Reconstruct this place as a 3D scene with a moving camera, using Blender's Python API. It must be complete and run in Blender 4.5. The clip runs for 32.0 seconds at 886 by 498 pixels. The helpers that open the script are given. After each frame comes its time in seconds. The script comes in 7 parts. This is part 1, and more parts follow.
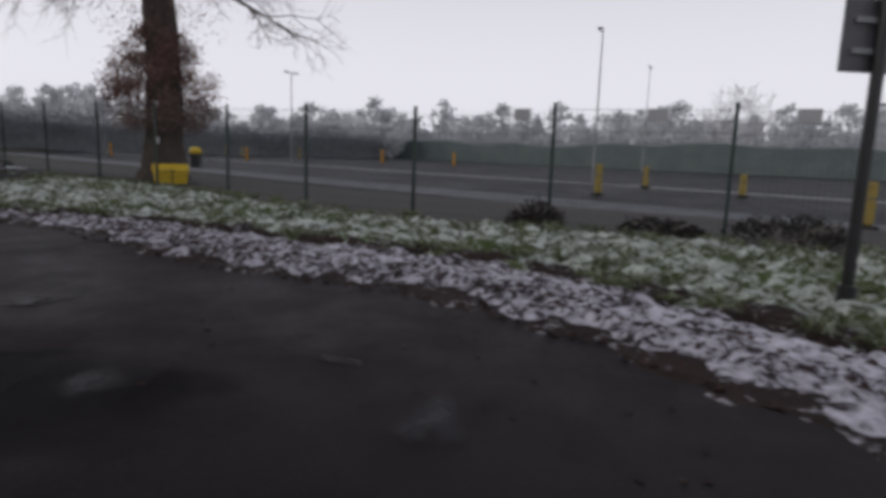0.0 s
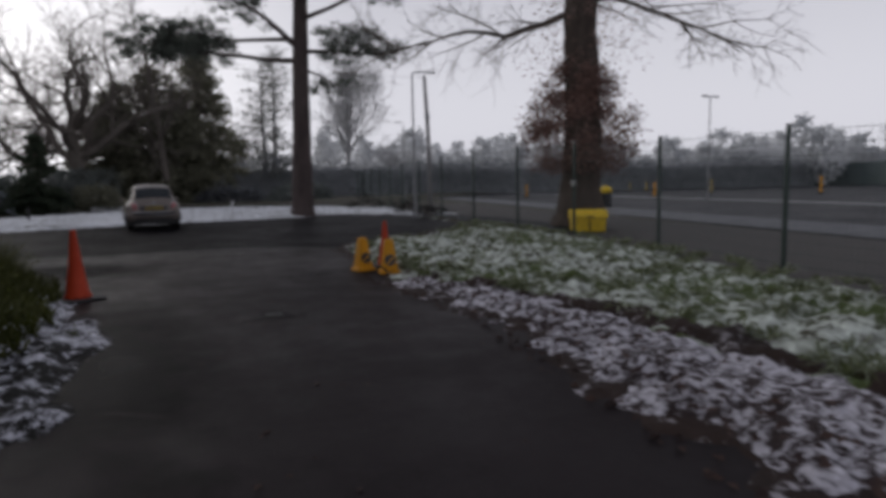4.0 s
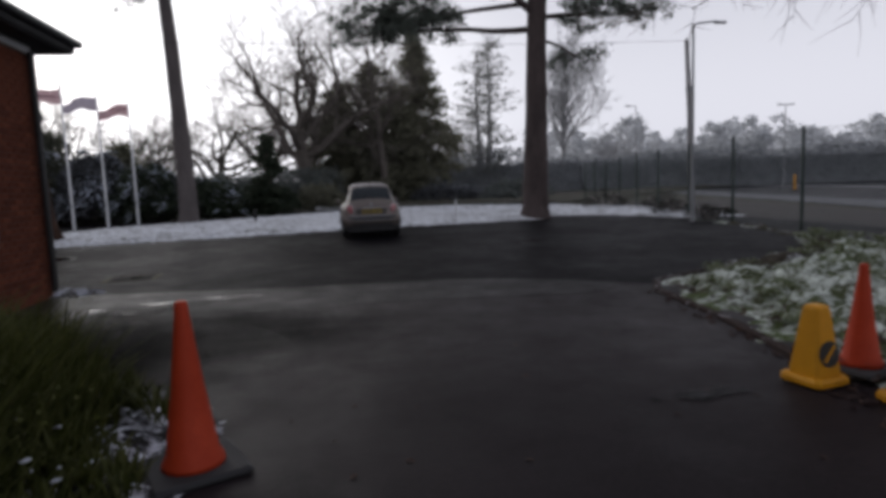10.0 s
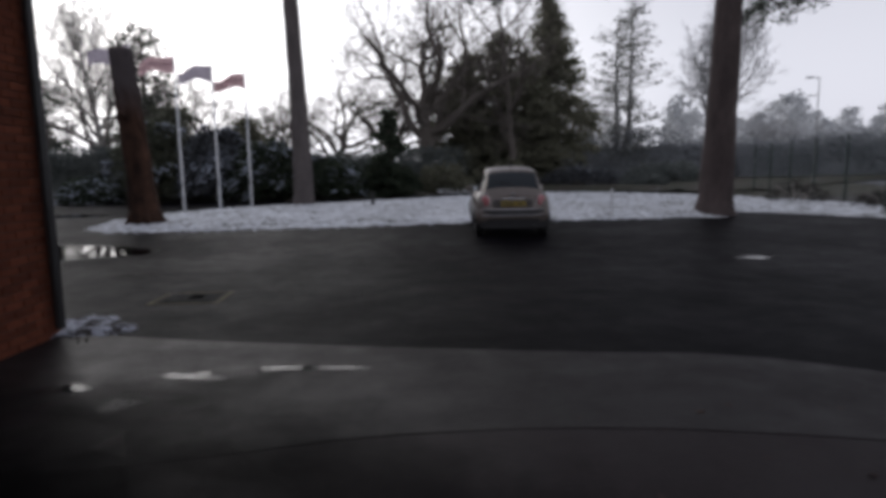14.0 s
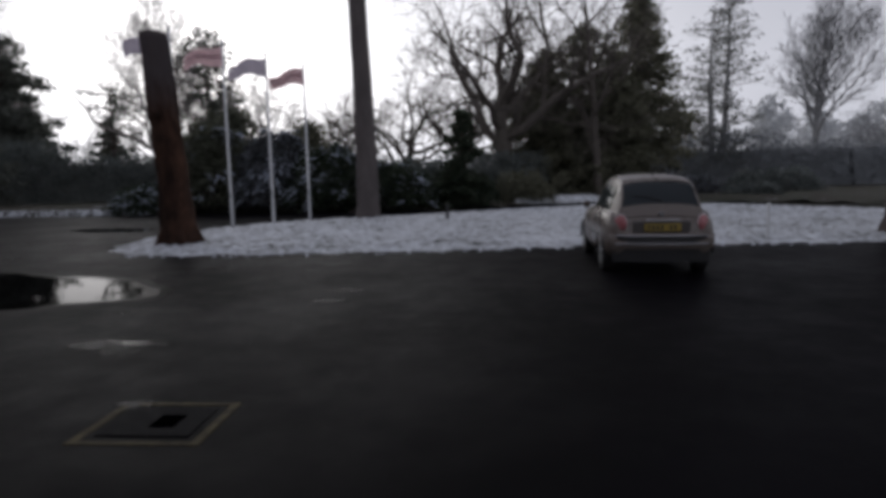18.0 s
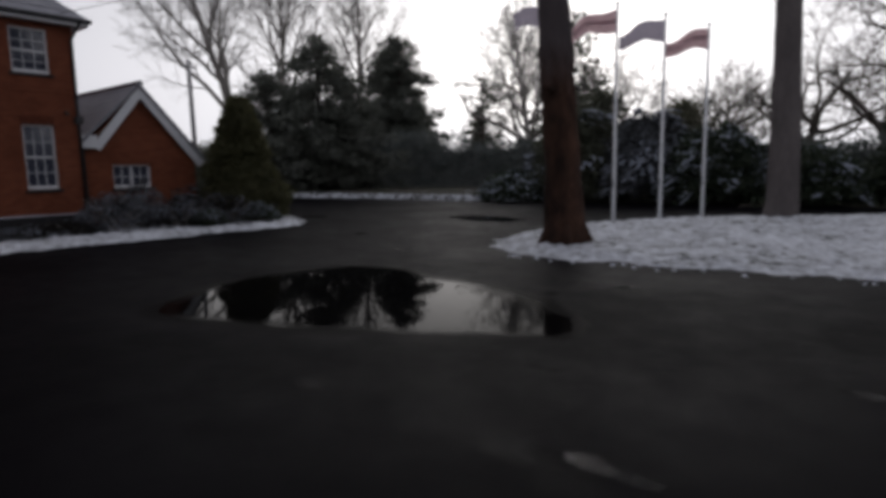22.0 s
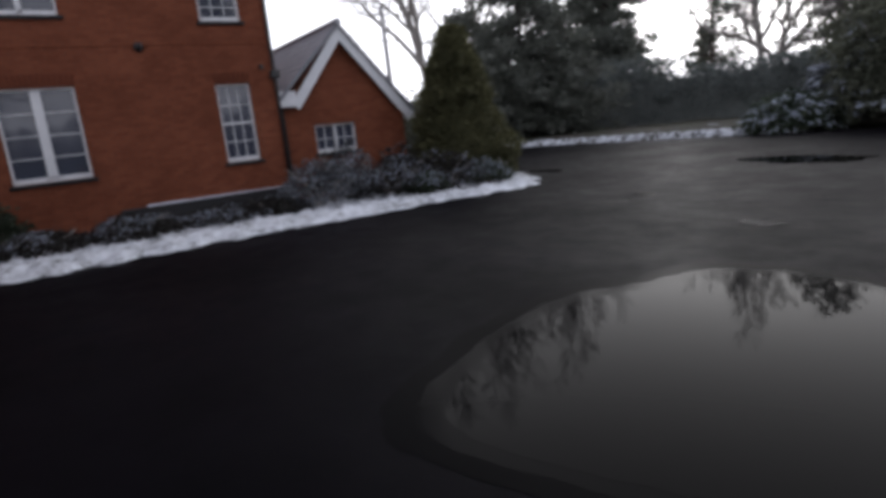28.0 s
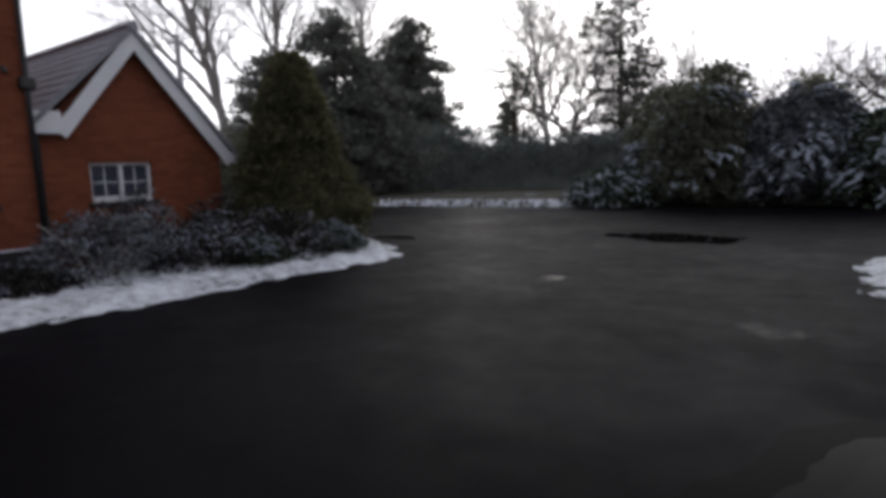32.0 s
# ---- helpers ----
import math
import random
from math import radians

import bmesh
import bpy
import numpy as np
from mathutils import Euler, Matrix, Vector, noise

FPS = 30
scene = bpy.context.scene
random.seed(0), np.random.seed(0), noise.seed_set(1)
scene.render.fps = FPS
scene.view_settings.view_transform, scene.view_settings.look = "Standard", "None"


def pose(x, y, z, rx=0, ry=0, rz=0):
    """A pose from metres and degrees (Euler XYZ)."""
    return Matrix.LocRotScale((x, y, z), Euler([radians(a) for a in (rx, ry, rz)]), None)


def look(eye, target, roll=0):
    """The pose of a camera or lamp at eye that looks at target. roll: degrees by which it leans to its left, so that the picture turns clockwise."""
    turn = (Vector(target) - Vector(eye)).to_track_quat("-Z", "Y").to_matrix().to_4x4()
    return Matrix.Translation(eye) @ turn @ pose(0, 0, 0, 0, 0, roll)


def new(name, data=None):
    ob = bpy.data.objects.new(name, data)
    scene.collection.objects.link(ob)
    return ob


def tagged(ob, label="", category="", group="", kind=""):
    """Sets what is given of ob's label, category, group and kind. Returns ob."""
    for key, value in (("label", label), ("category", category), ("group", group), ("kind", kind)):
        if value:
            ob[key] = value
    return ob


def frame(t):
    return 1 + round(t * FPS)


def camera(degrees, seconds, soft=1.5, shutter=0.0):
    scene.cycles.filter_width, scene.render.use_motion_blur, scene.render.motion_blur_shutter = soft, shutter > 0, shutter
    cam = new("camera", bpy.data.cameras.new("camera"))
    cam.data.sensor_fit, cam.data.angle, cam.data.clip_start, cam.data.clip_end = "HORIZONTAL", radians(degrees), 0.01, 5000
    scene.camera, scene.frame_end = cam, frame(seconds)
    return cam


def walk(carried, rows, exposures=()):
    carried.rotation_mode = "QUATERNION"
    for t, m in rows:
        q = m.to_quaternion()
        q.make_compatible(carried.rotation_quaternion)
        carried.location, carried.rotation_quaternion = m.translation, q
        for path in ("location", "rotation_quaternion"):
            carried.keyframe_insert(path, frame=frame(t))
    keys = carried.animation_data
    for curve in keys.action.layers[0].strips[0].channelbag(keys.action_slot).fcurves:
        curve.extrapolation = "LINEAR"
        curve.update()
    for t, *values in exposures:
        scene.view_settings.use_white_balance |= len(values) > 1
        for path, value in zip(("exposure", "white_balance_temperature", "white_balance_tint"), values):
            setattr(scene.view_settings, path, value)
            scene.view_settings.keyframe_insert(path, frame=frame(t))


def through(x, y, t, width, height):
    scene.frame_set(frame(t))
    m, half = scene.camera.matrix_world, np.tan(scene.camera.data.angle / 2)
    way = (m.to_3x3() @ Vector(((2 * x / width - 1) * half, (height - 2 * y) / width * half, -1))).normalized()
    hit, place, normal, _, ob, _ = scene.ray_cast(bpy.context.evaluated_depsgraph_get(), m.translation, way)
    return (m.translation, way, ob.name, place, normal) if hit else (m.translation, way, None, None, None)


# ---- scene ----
cam = camera(72.7, 32.0, soft=4.3, shutter=0.5)
PATH = [
    (0, (2.978, 0.092, 1.167), (4.775, 0.914, 0.856), 2.0),
    (0.5, (3.381, 0.403, 1.208), (5.105, 1.369, 0.904), 0.1),
    (1, (3.783, 0.694, 1.249), (5.365, 1.889, 0.985), 0.9),
    (1.5, (4.056, 1.03, 1.264), (5.576, 2.303, 1.002), -1.2),
    (2, (4.291, 1.359, 1.28), (5.725, 2.725, 1.001), -2.2),
    (2.5, (4.501, 1.658, 1.3), (5.805, 3.148, 1.017), 0.0),
    (3, (4.617, 2.058, 1.32), (5.845, 3.615, 1.063), -0.3),
    (3.5, (4.767, 2.452, 1.326), (5.859, 4.11, 1.091), -0.9),
    (5.5, (5.183, 4.178, 1.351), (5.923, 6.028, 1.176), -1.2),
    (6, (5.264, 4.586, 1.338), (5.968, 6.447, 1.135), -1.4),
    (6.5, (5.395, 5.043, 1.33), (5.877, 6.963, 1.042), -1.9),
    (7, (5.377, 5.55, 1.323), (5.83, 7.471, 1.002), -0.7),
    (7.5, (5.423, 6.025, 1.347), (5.845, 7.958, 1.054), -0.6),
    (8, (5.412, 6.476, 1.371), (5.745, 8.438, 1.17), -1.7),
    (8.5, (5.363, 6.934, 1.398), (5.744, 8.892, 1.251), -2.1),
    (9, (5.384, 7.39, 1.425), (5.703, 9.356, 1.239), -1.1),
    (9.5, (5.307, 7.865, 1.413), (5.614, 9.835, 1.25), -1.7),
    (10, (5.272, 8.305, 1.401), (5.602, 10.266, 1.189), -2.2),
    (10.5, (5.313, 8.798, 1.414), (5.558, 10.772, 1.202), -1.1),
    (11, (5.274, 9.326, 1.428), (5.577, 11.293, 1.232), 0.7),
    (11.5, (5.368, 9.83, 1.413), (5.666, 11.796, 1.205), -1.3),
    (12, (5.375, 10.362, 1.398), (5.604, 12.334, 1.156), 0.1),
    (12.5, (5.32, 10.807, 1.391), (5.515, 12.77, 1.063), 0.2),
    (13, (5.302, 11.265, 1.385), (5.329, 13.244, 1.093), 1.1),
    (13.5, (5.167, 11.725, 1.455), (5.208, 13.707, 1.187), 0.5),
    (14, (4.964, 12.193, 1.525), (4.91, 14.175, 1.259), -1.0),
    (14.5, (4.849, 12.756, 1.543), (4.649, 14.721, 1.228), -2.1),
    (16.5, (4.374, 14.511, 1.582), (4.115, 16.485, 1.395), -0.2),
    (17, (4.285, 15.012, 1.56), (3.892, 16.967, 1.409), 0.1),
    (17.5, (4.192, 15.4, 1.564), (3.787, 17.35, 1.377), -1.7),
    (18, (4.041, 15.85, 1.568), (3.782, 17.819, 1.328), -1.1),
    (18.5, (3.952, 16.201, 1.569), (3.685, 18.172, 1.365), 1.1),
    (19, (3.755, 16.551, 1.57), (3.624, 18.53, 1.317), 1.0),
    (19.5, (3.388, 16.887, 1.568), (3.011, 18.839, 1.353), -0.7),
    (20, (3.085, 17.243, 1.565), (2.354, 19.095, 1.382), -1.0),
    (20.5, (2.789, 17.501, 1.577), (1.991, 19.331, 1.463), -0.8),
    (21, (2.416, 17.809, 1.59), (1.297, 19.459, 1.434), -2.2),
    (21.5, (2.034, 18.043, 1.609), (0.821, 19.62, 1.399), -1.0),
    (22, (1.667, 18.229, 1.629), (0.421, 19.771, 1.362), -1.0),
    (22.5, (1.3, 18.466, 1.614), (-0.083, 19.902, 1.449), 1.1),
    (23, (0.962, 18.679, 1.6), (-0.43, 20.098, 1.385), -2.6),
    (23.5, (0.599, 18.876, 1.598), (-0.73, 20.36, 1.425), -1.7),
    (24, (0.251, 19.126, 1.597), (-1.164, 20.523, 1.38), -0.5),
    (24.5, (-0.167, 19.311, 1.557), (-1.626, 20.664, 1.351), -1.1),
    (25, (-0.573, 19.481, 1.517), (-2.083, 20.773, 1.287), -1.2),
    (25.5, (-0.934, 19.565, 1.517), (-2.43, 20.856, 1.206), -1.3),
    (27.5, (-2.411, 19.998, 1.474), (-3.887, 21.332, 1.266), -1.4),
    (28, (-2.699, 20.083, 1.552), (-4.341, 21.152, 1.152), -6.2),
    (28.5, (-3.011, 20.148, 1.638), (-4.648, 21.229, 1.243), -3.3),
    (29, (-3.332, 20.137, 1.723), (-5.01, 21.174, 1.391), -5.0),
    (29.5, (-3.765, 20.267, 1.627), (-5.413, 21.33, 1.235), -3.2),
    (30, (-4.169, 20.367, 1.53), (-5.753, 21.542, 1.193), -1.6),
    (30.5, (-4.584, 20.534, 1.56), (-6.09, 21.8, 1.197), -2.8),
    (31, (-4.976, 20.736, 1.591), (-6.458, 22.063, 1.377), -0.3),
    (31.5, (-5.408, 20.885, 1.584), (-6.682, 22.419, 1.432), -2.2),
    (32, (-5.791, 21.14, 1.578), (-6.97, 22.734, 1.315), -1.9),
]
EXPOSURES = [(0, 0.96, 6500, 10), (1, 0.94, 6500, 10), (2, 0.81, 6500, 10), (3, 0.74, 6450, 10), (6, 0.97, 6450, 10), (7, 1.2, 6400, 10), (8, 1.12, 6400, 10), (10, 0.92, 6350, 10), (14, 0.92, 6300, 10), (17, 0.52, 6350, 10), (19, 0.72, 6200, 10), (20, 0.9, 6300, 10), (21, 0.50, 6450, 10), (23, 0.68, 6450, 10), (25, 0.74, 6450, 10), (28, 1.76, 6250, 10), (29, 1.85, 6150, 10), (30, 2.02, 6100, 10), (31, 1.92, 6100, 10), (32, 1.33, 6350, 10)]
walk(cam, [(t, look(eye, target, roll)) for t, eye, target, roll in PATH], EXPOSURES)

# ---- world, sun and exposure ----
SUN_AZ, SUN_EL = 119.0, 9.0          # degrees: from +x towards +y, and above the horizon
world = bpy.data.worlds.new("overcast_sky")
scene.world = world
world.use_nodes = True
wn, wl = world.node_tree.nodes, world.node_tree.links
wn.clear()
w_sky = wn.new("ShaderNodeTexSky")
w_sky.sky_type = "NISHITA"
w_sky.sun_disc = False
w_sky.sun_elevation = radians(SUN_EL)
w_sky.sun_rotation = radians(90 - SUN_AZ)
w_sky.dust_density = 8.0
w_sky.air_density = 1.0
w_sky.ozone_density = 1.0
w_mix = wn.new("ShaderNodeMixRGB")
w_mix.inputs[0].default_value = 0.90
w_dir = wn.new("ShaderNodeTexCoord")
w_sep = wn.new("ShaderNodeSeparateXYZ")
w_up = wn.new("ShaderNodeValToRGB")                    # the cloud sheet: bright low down, dull overhead
wl.new(w_dir.outputs["Generated"], w_sep.inputs[0])
wl.new(w_sep.outputs[2], w_up.inputs[0])
w_up.color_ramp.interpolation = "EASE"
w_up.color_ramp.elements[0].position, w_up.color_ramp.elements[0].color = 0.08, (0.44, 0.436, 0.474, 1)
w_up.color_ramp.elements[1].position, w_up.color_ramp.elements[1].color = 0.60, (0.205, 0.205, 0.24, 1)
w_ten = wn.new("ShaderNodeVectorMath")
w_ten.operation = "SCALE"
w_ten.inputs["Scale"].default_value = 10.0
w_sunward = wn.new("ShaderNodeVectorMath")               # the cloud glows round the hidden sun
w_sunward.operation = "DOT_PRODUCT"
w_sunward.inputs[1].default_value = (math.cos(radians(SUN_AZ)) * math.cos(radians(SUN_EL)), math.sin(radians(SUN_AZ)) * math.cos(radians(SUN_EL)), math.sin(radians(SUN_EL)))
wl.new(w_dir.outputs["Generated"], w_sunward.inputs[0])
w_glow = wn.new("ShaderNodeValToRGB")
w_glow.color_ramp.interpolation = "EASE"
w_glow.color_ramp.elements[0].position, w_glow.color_ramp.elements[0].color = 0.62, (0, 0, 0, 1)
w_glow.color_ramp.elements[1].position, w_glow.color_ramp.elements[1].color = 1.0, (0.24, 0.23, 0.22, 1)
wl.new(w_sunward.outputs["Value"], w_glow.inputs[0])
w_sum = wn.new("ShaderNodeVectorMath")
w_sum.operation = "ADD"
wl.new(w_up.outputs[0], w_sum.inputs[0])
wl.new(w_glow.outputs[0], w_sum.inputs[1])
wl.new(w_sum.outputs[0], w_ten.inputs[0])
wl.new(w_ten.outputs[0], w_mix.inputs[2])
w_bg = wn.new("ShaderNodeBackground")
w_bg.inputs[1].default_value = 0.1
w_out = wn.new("ShaderNodeOutputWorld")
w_grey = wn.new("ShaderNodeHueSaturation")
w_grey.inputs["Saturation"].default_value = 0.22
wl.new(w_sky.outputs[0], w_grey.inputs["Color"])
wl.new(w_grey.outputs[0], w_mix.inputs[1])
wl.new(w_mix.outputs[0], w_bg.inputs[0])
wl.new(w_bg.outputs[0], w_out.inputs[0])

sun_data = bpy.data.lights.new("sun", "SUN")
sun_data.energy, sun_data.angle, sun_data.color = 0.5, radians(70), (1.0, 0.95, 0.90)
sun = new("sun", sun_data)
az, el = radians(SUN_AZ), radians(SUN_EL)
sun.matrix_world = look((0, 0, 0), (-math.cos(az) * math.cos(el), -math.sin(az) * math.cos(el), -math.sin(el)))


# ---- geometry helpers ----
class Geo:
    """Vertices and faces of one mesh."""

    def __init__(self):
        self.v, self.f = [], []

    def add(self, verts, faces):
        n = len(self.v)
        self.v.extend(tuple(p) for p in verts)
        self.f.extend(tuple(n + i for i in face) for face in faces)
        return self

    def box(self, x0, y0, z0, x1, y1, z1, c=0.0, m=None):
        """A box, with chamfered edges where c is given."""
        cx, cy, cz = (x0 + x1) / 2, (y0 + y1) / 2, (z0 + z1) / 2
        a, b, d = (x1 - x0) / 2, (y1 - y0) / 2, (z1 - z0) / 2
        if c <= 0:
            vs = [(cx + sx * a, cy + sy * b, cz + sz * d) for sx in (-1, 1) for sy in (-1, 1) for sz in (-1, 1)]
            fs = [(0, 1, 3, 2), (4, 6, 7, 5), (0, 4, 5, 1), (2, 3, 7, 6), (0, 2, 6, 4), (1, 5, 7, 3)]
        else:
            c = min(c, a * 0.9, b * 0.9, d * 0.9)
            vs, at = [], {}
            for sx in (-1, 1):
                for sy in (-1, 1):
                    for sz in (-1, 1):
                        for k, s in enumerate(((0, c, c), (c, 0, c), (c, c, 0))):
                            at[sx, sy, sz, k] = len(vs)
                            vs.append((cx + sx * (a - s[0]), cy + sy * (b - s[1]), cz + sz * (d - s[2])))
            fs = []
            ring = ((-1, -1), (1, -1), (1, 1), (-1, 1))
            for s in (-1, 1):
                fs.append([at[s, p, q, 0] for p, q in ring])
                fs.append([at[p, s, q, 1] for p, q in ring])
                fs.append([at[p, q, s, 2] for p, q in ring])
            for p in (-1, 1):
                for q in (-1, 1):
                    fs.append([at[-1, p, q, 1], at[1, p, q, 1], at[1, p, q, 2], at[-1, p, q, 2]])
                    fs.append([at[p, -1, q, 0], at[p, 1, q, 0], at[p, 1, q, 2], at[p, -1, q, 2]])
                    fs.append([at[p, q, -1, 0], at[p, q, 1, 0], at[p, q, 1, 1], at[p, q, -1, 1]])
                    for r in (-1, 1):
                        fs.append([at[p, q, r, k] for k in range(3)])
        if m is not None:
            vs = [m @ Vector(p) for p in vs]
        return self.add(vs, fs)

    def tube(self, pts, radii, n=8, caps=True):
        """A round tube along a line of points."""
        pts = [Vector(p) for p in pts]
        vs, fs = [], []
        side = None
        for i, p in enumerate(pts):
            way = (pts[min(i + 1, len(pts) - 1)] - pts[max(i - 1, 0)])
            way = way.normalized() if way.length > 1e-9 else Vector((0, 0, 1))
            if side is None:
                side = way.orthogonal().normalized()
            else:
                side = side - way * side.dot(way)
                side = side.normalized() if side.length > 1e-6 else way.orthogonal().normalized()
            up = way.cross(side)
            r = radii[i] if hasattr(radii, "__len__") else radii
            for k in range(n):
                a = 2 * math.pi * k / n
                vs.append(p + side * (r * math.cos(a)) + up * (r * math.sin(a)))
        for i in range(len(pts) - 1):
            for k in range(n):
                k2 = (k + 1) % n
                fs.append((i * n + k, i * n + k2, (i + 1) * n + k2, (i + 1) * n + k))
        if caps:
            fs.append(tuple(range(n - 1, -1, -1)))
            fs.append(tuple(range((len(pts) - 1) * n, len(pts) * n)))
        return self.add(vs, fs)

    def lathe(self, profile, n=24, at=(0, 0, 0)):
        """A turned shape: profile of (radius, height) about a vertical axis."""
        vs, fs = [], []
        for r, z in profile:
            for k in range(n):
                a = 2 * math.pi * k / n
                vs.append((at[0] + r * math.cos(a), at[1] + r * math.sin(a), at[2] + z))
        for i in range(len(profile) - 1):
            for k in range(n):
                k2 = (k + 1) % n
                fs.append((i * n + k, i * n + k2, (i + 1) * n + k2, (i + 1) * n + k))
        fs.append(tuple(range(n - 1, -1, -1)))
        fs.append(tuple(range((len(profile) - 1) * n, len(profile) * n)))
        return self.add(vs, fs)

    def loft(self, rings, closed=True, caps=True):
        """Skin over rings of equal length."""
        n = len(rings[0])
        vs = [p for ring in rings for p in ring]
        fs = []
        for i in range(len(rings) - 1):
            for k in range(n if closed else n - 1):
                k2 = (k + 1) % n
                fs.append((i * n + k, i * n + k2, (i + 1) * n + k2, (i + 1) * n + k))
        if caps and closed:
            fs.append(tuple(range(n - 1, -1, -1)))
            fs.append(tuple(range((len(rings) - 1) * n, len(rings) * n)))
        return self.add(vs, fs)

    def slab(self, outline, z0, z1):
        """A flat plate with the given outline in plan."""
        n = len(outline)
        vs = [(x, y, z0) for x, y in outline] + [(x, y, z1) for x, y in outline]
        fs = [tuple(range(n - 1, -1, -1)), tuple(range(n, 2 * n))]
        fs += [(k, (k + 1) % n, n + (k + 1) % n, n + k) for k in range(n)]
        return self.add(vs, fs)

    def mesh(self, name, material, smooth=False, fix=True):
        me = bpy.data.meshes.new(name)
        me.from_pydata([tuple(p) for p in self.v], [], self.f)
        if fix:
            bm = bmesh.new()
            bm.from_mesh(me)
            bmesh.ops.recalc_face_normals(bm, faces=bm.faces)
            bm.to_mesh(me)
            bm.free()
        me.materials.append(material)
        if smooth:
            me.polygons.foreach_set("use_smooth", [True] * len(me.polygons))
        me.update()
        return me


def part(name, geo, material, parent, label="", smooth=False, fix=True):
    ob = new(name, geo.mesh(name, material, smooth, fix))
    ob.parent = parent
    if label:
        tagged(ob, label)
    return ob


def thing(name, label, category, at=(0, 0, 0), turn=0.0, group="", kind=""):
    ob = new(name)
    ob.empty_display_size = 0.2
    ob.matrix_basis = pose(at[0], at[1], at[2], 0, 0, turn)
    return tagged(ob, label, category, group, kind)


def solid(name, geo, material, label, category, at=(0, 0, 0), turn=0.0, group="", kind="", smooth=False, fix=True):
    ob = new(name, geo.mesh(name, material, smooth, fix))
    ob.matrix_basis = pose(at[0], at[1], at[2], 0, 0, turn)
    return tagged(ob, label, category, group, kind)


def smoothed(pts, times=2, closed=True):
    """Rounds a line of points in plan."""
    for _ in range(times):
        n = len(pts)
        out = [] if closed else [pts[0]]
        for i in range(n if closed else n - 1):
            (ax, ay), (bx, by) = pts[i], pts[(i + 1) % n]
            out += [(0.75 * ax + 0.25 * bx, 0.75 * ay + 0.25 * by), (0.25 * ax + 0.75 * bx, 0.25 * ay + 0.75 * by)]
        pts = out if closed else out + [pts[-1]]
    return pts


def inside_by(X, Y, outline):
    """Signed distance to an outline in plan, positive within."""
    P = np.array(outline)
    Q = np.roll(P, -1, axis=0)
    best = np.full(X.shape, 1e9)
    odd = np.zeros(X.shape, bool)
    for (ax, ay), (bx, by) in zip(P, Q):
        dx, dy = bx - ax, by - ay
        ll = dx * dx + dy * dy + 1e-12
        s = np.clip(((X - ax) * dx + (Y - ay) * dy) / ll, 0, 1)
        best = np.minimum(best, np.hypot(X - ax - s * dx, Y - ay - s * dy))
        cross = (ay > Y) != (by > Y)
        xs = ax + (Y - ay) * dx / (dy if abs(dy) > 1e-12 else 1e-12)
        odd ^= cross & (X < xs)
    return np.where(odd, best, -best)


def fnoise(X, Y, size, seed):
    """Smooth noise between -1 and 1 on a plane, by sums of waves."""
    rng = np.random.RandomState(seed)
    out = np.zeros(X.shape)
    for k in range(14):
        a = rng.uniform(0, 2 * math.pi)
        w = 2 * math.pi / size * rng.uniform(0.5, 1.9)
        out += np.sin(w * (X * math.cos(a) + Y * math.sin(a)) + rng.uniform(0, 6.28))
    return np.clip(out / 5.0, -1, 1)


def bank(outline, step, height, edge, rough, seed, wobble=0.12, sink=0.06):
    """A soft raised sheet of ground over an outline: it dips under its surroundings at the rim."""
    xs, ys = [p[0] for p in outline], [p[1] for p in outline]
    nx = int((max(xs) - min(xs) + 0.6) / step) + 1
    ny = int((max(ys) - min(ys) + 0.6) / step) + 1
    X, Y = np.meshgrid(min(xs) - 0.3 + step * np.arange(nx + 1), min(ys) - 0.3 + step * np.arange(ny + 1))
    D = inside_by(X, Y, outline) + wobble * fnoise(X, Y, 0.9, seed) + 0.5 * wobble * fnoise(X, Y, 0.32, seed + 1)
    s = np.clip(D / edge, 0, 1)
    Z = height * s * s * (3 - 2 * s) + rough * s * (fnoise(X, Y, 0.55, seed + 2) + 0.6 * fnoise(X, Y, 0.22, seed + 3))
    Z = np.where(D < 0, np.maximum(D * 0.4, -sink), Z + 0.003)
    keep = D > -0.22
    idx = -np.ones(X.shape, int)
    idx[keep] = np.arange(keep.sum())
    g = Geo()
    g.v = list(zip(X[keep].tolist(), Y[keep].tolist(), Z[keep].tolist()))
    q = np.stack([idx[:-1, :-1], idx[:-1, 1:], idx[1:, 1:], idx[1:, :-1]], -1).reshape(-1, 4)
    g.f = [tuple(r) for r in q[(q >= 0).all(1)].tolist()]
    return g


# ---- materials ----
def material(name):
    m = bpy.data.materials.new(name)
    m.use_nodes = True
    nt = m.node_tree
    return m, nt, nt.nodes["Principled BSDF"]


def node(nt, kind, **values):
    n = nt.nodes.new(kind)
    for k, v in values.items():
        n.inputs[k.replace("_", " ")].default_value = v
    return n


def noise_of(nt, scale, detail=4.0, rough=0.6, stretch=None, world_space=True):
    tex = node(nt, "ShaderNodeTexNoise", Scale=scale, Detail=detail, Roughness=rough)
    if world_space:
        src = nt.nodes.new("ShaderNodeNewGeometry").outputs["Position"]
    else:
        src = nt.nodes.new("ShaderNodeTexCoord").outputs["Object"]
    if stretch:
        mp = nt.nodes.new("ShaderNodeMapping")
        mp.inputs["Scale"].default_value = stretch
        nt.links.new(src, mp.inputs["Vector"])
        src = mp.outputs["Vector"]
    nt.links.new(src, tex.inputs["Vector"])
    return tex.outputs["Fac"]


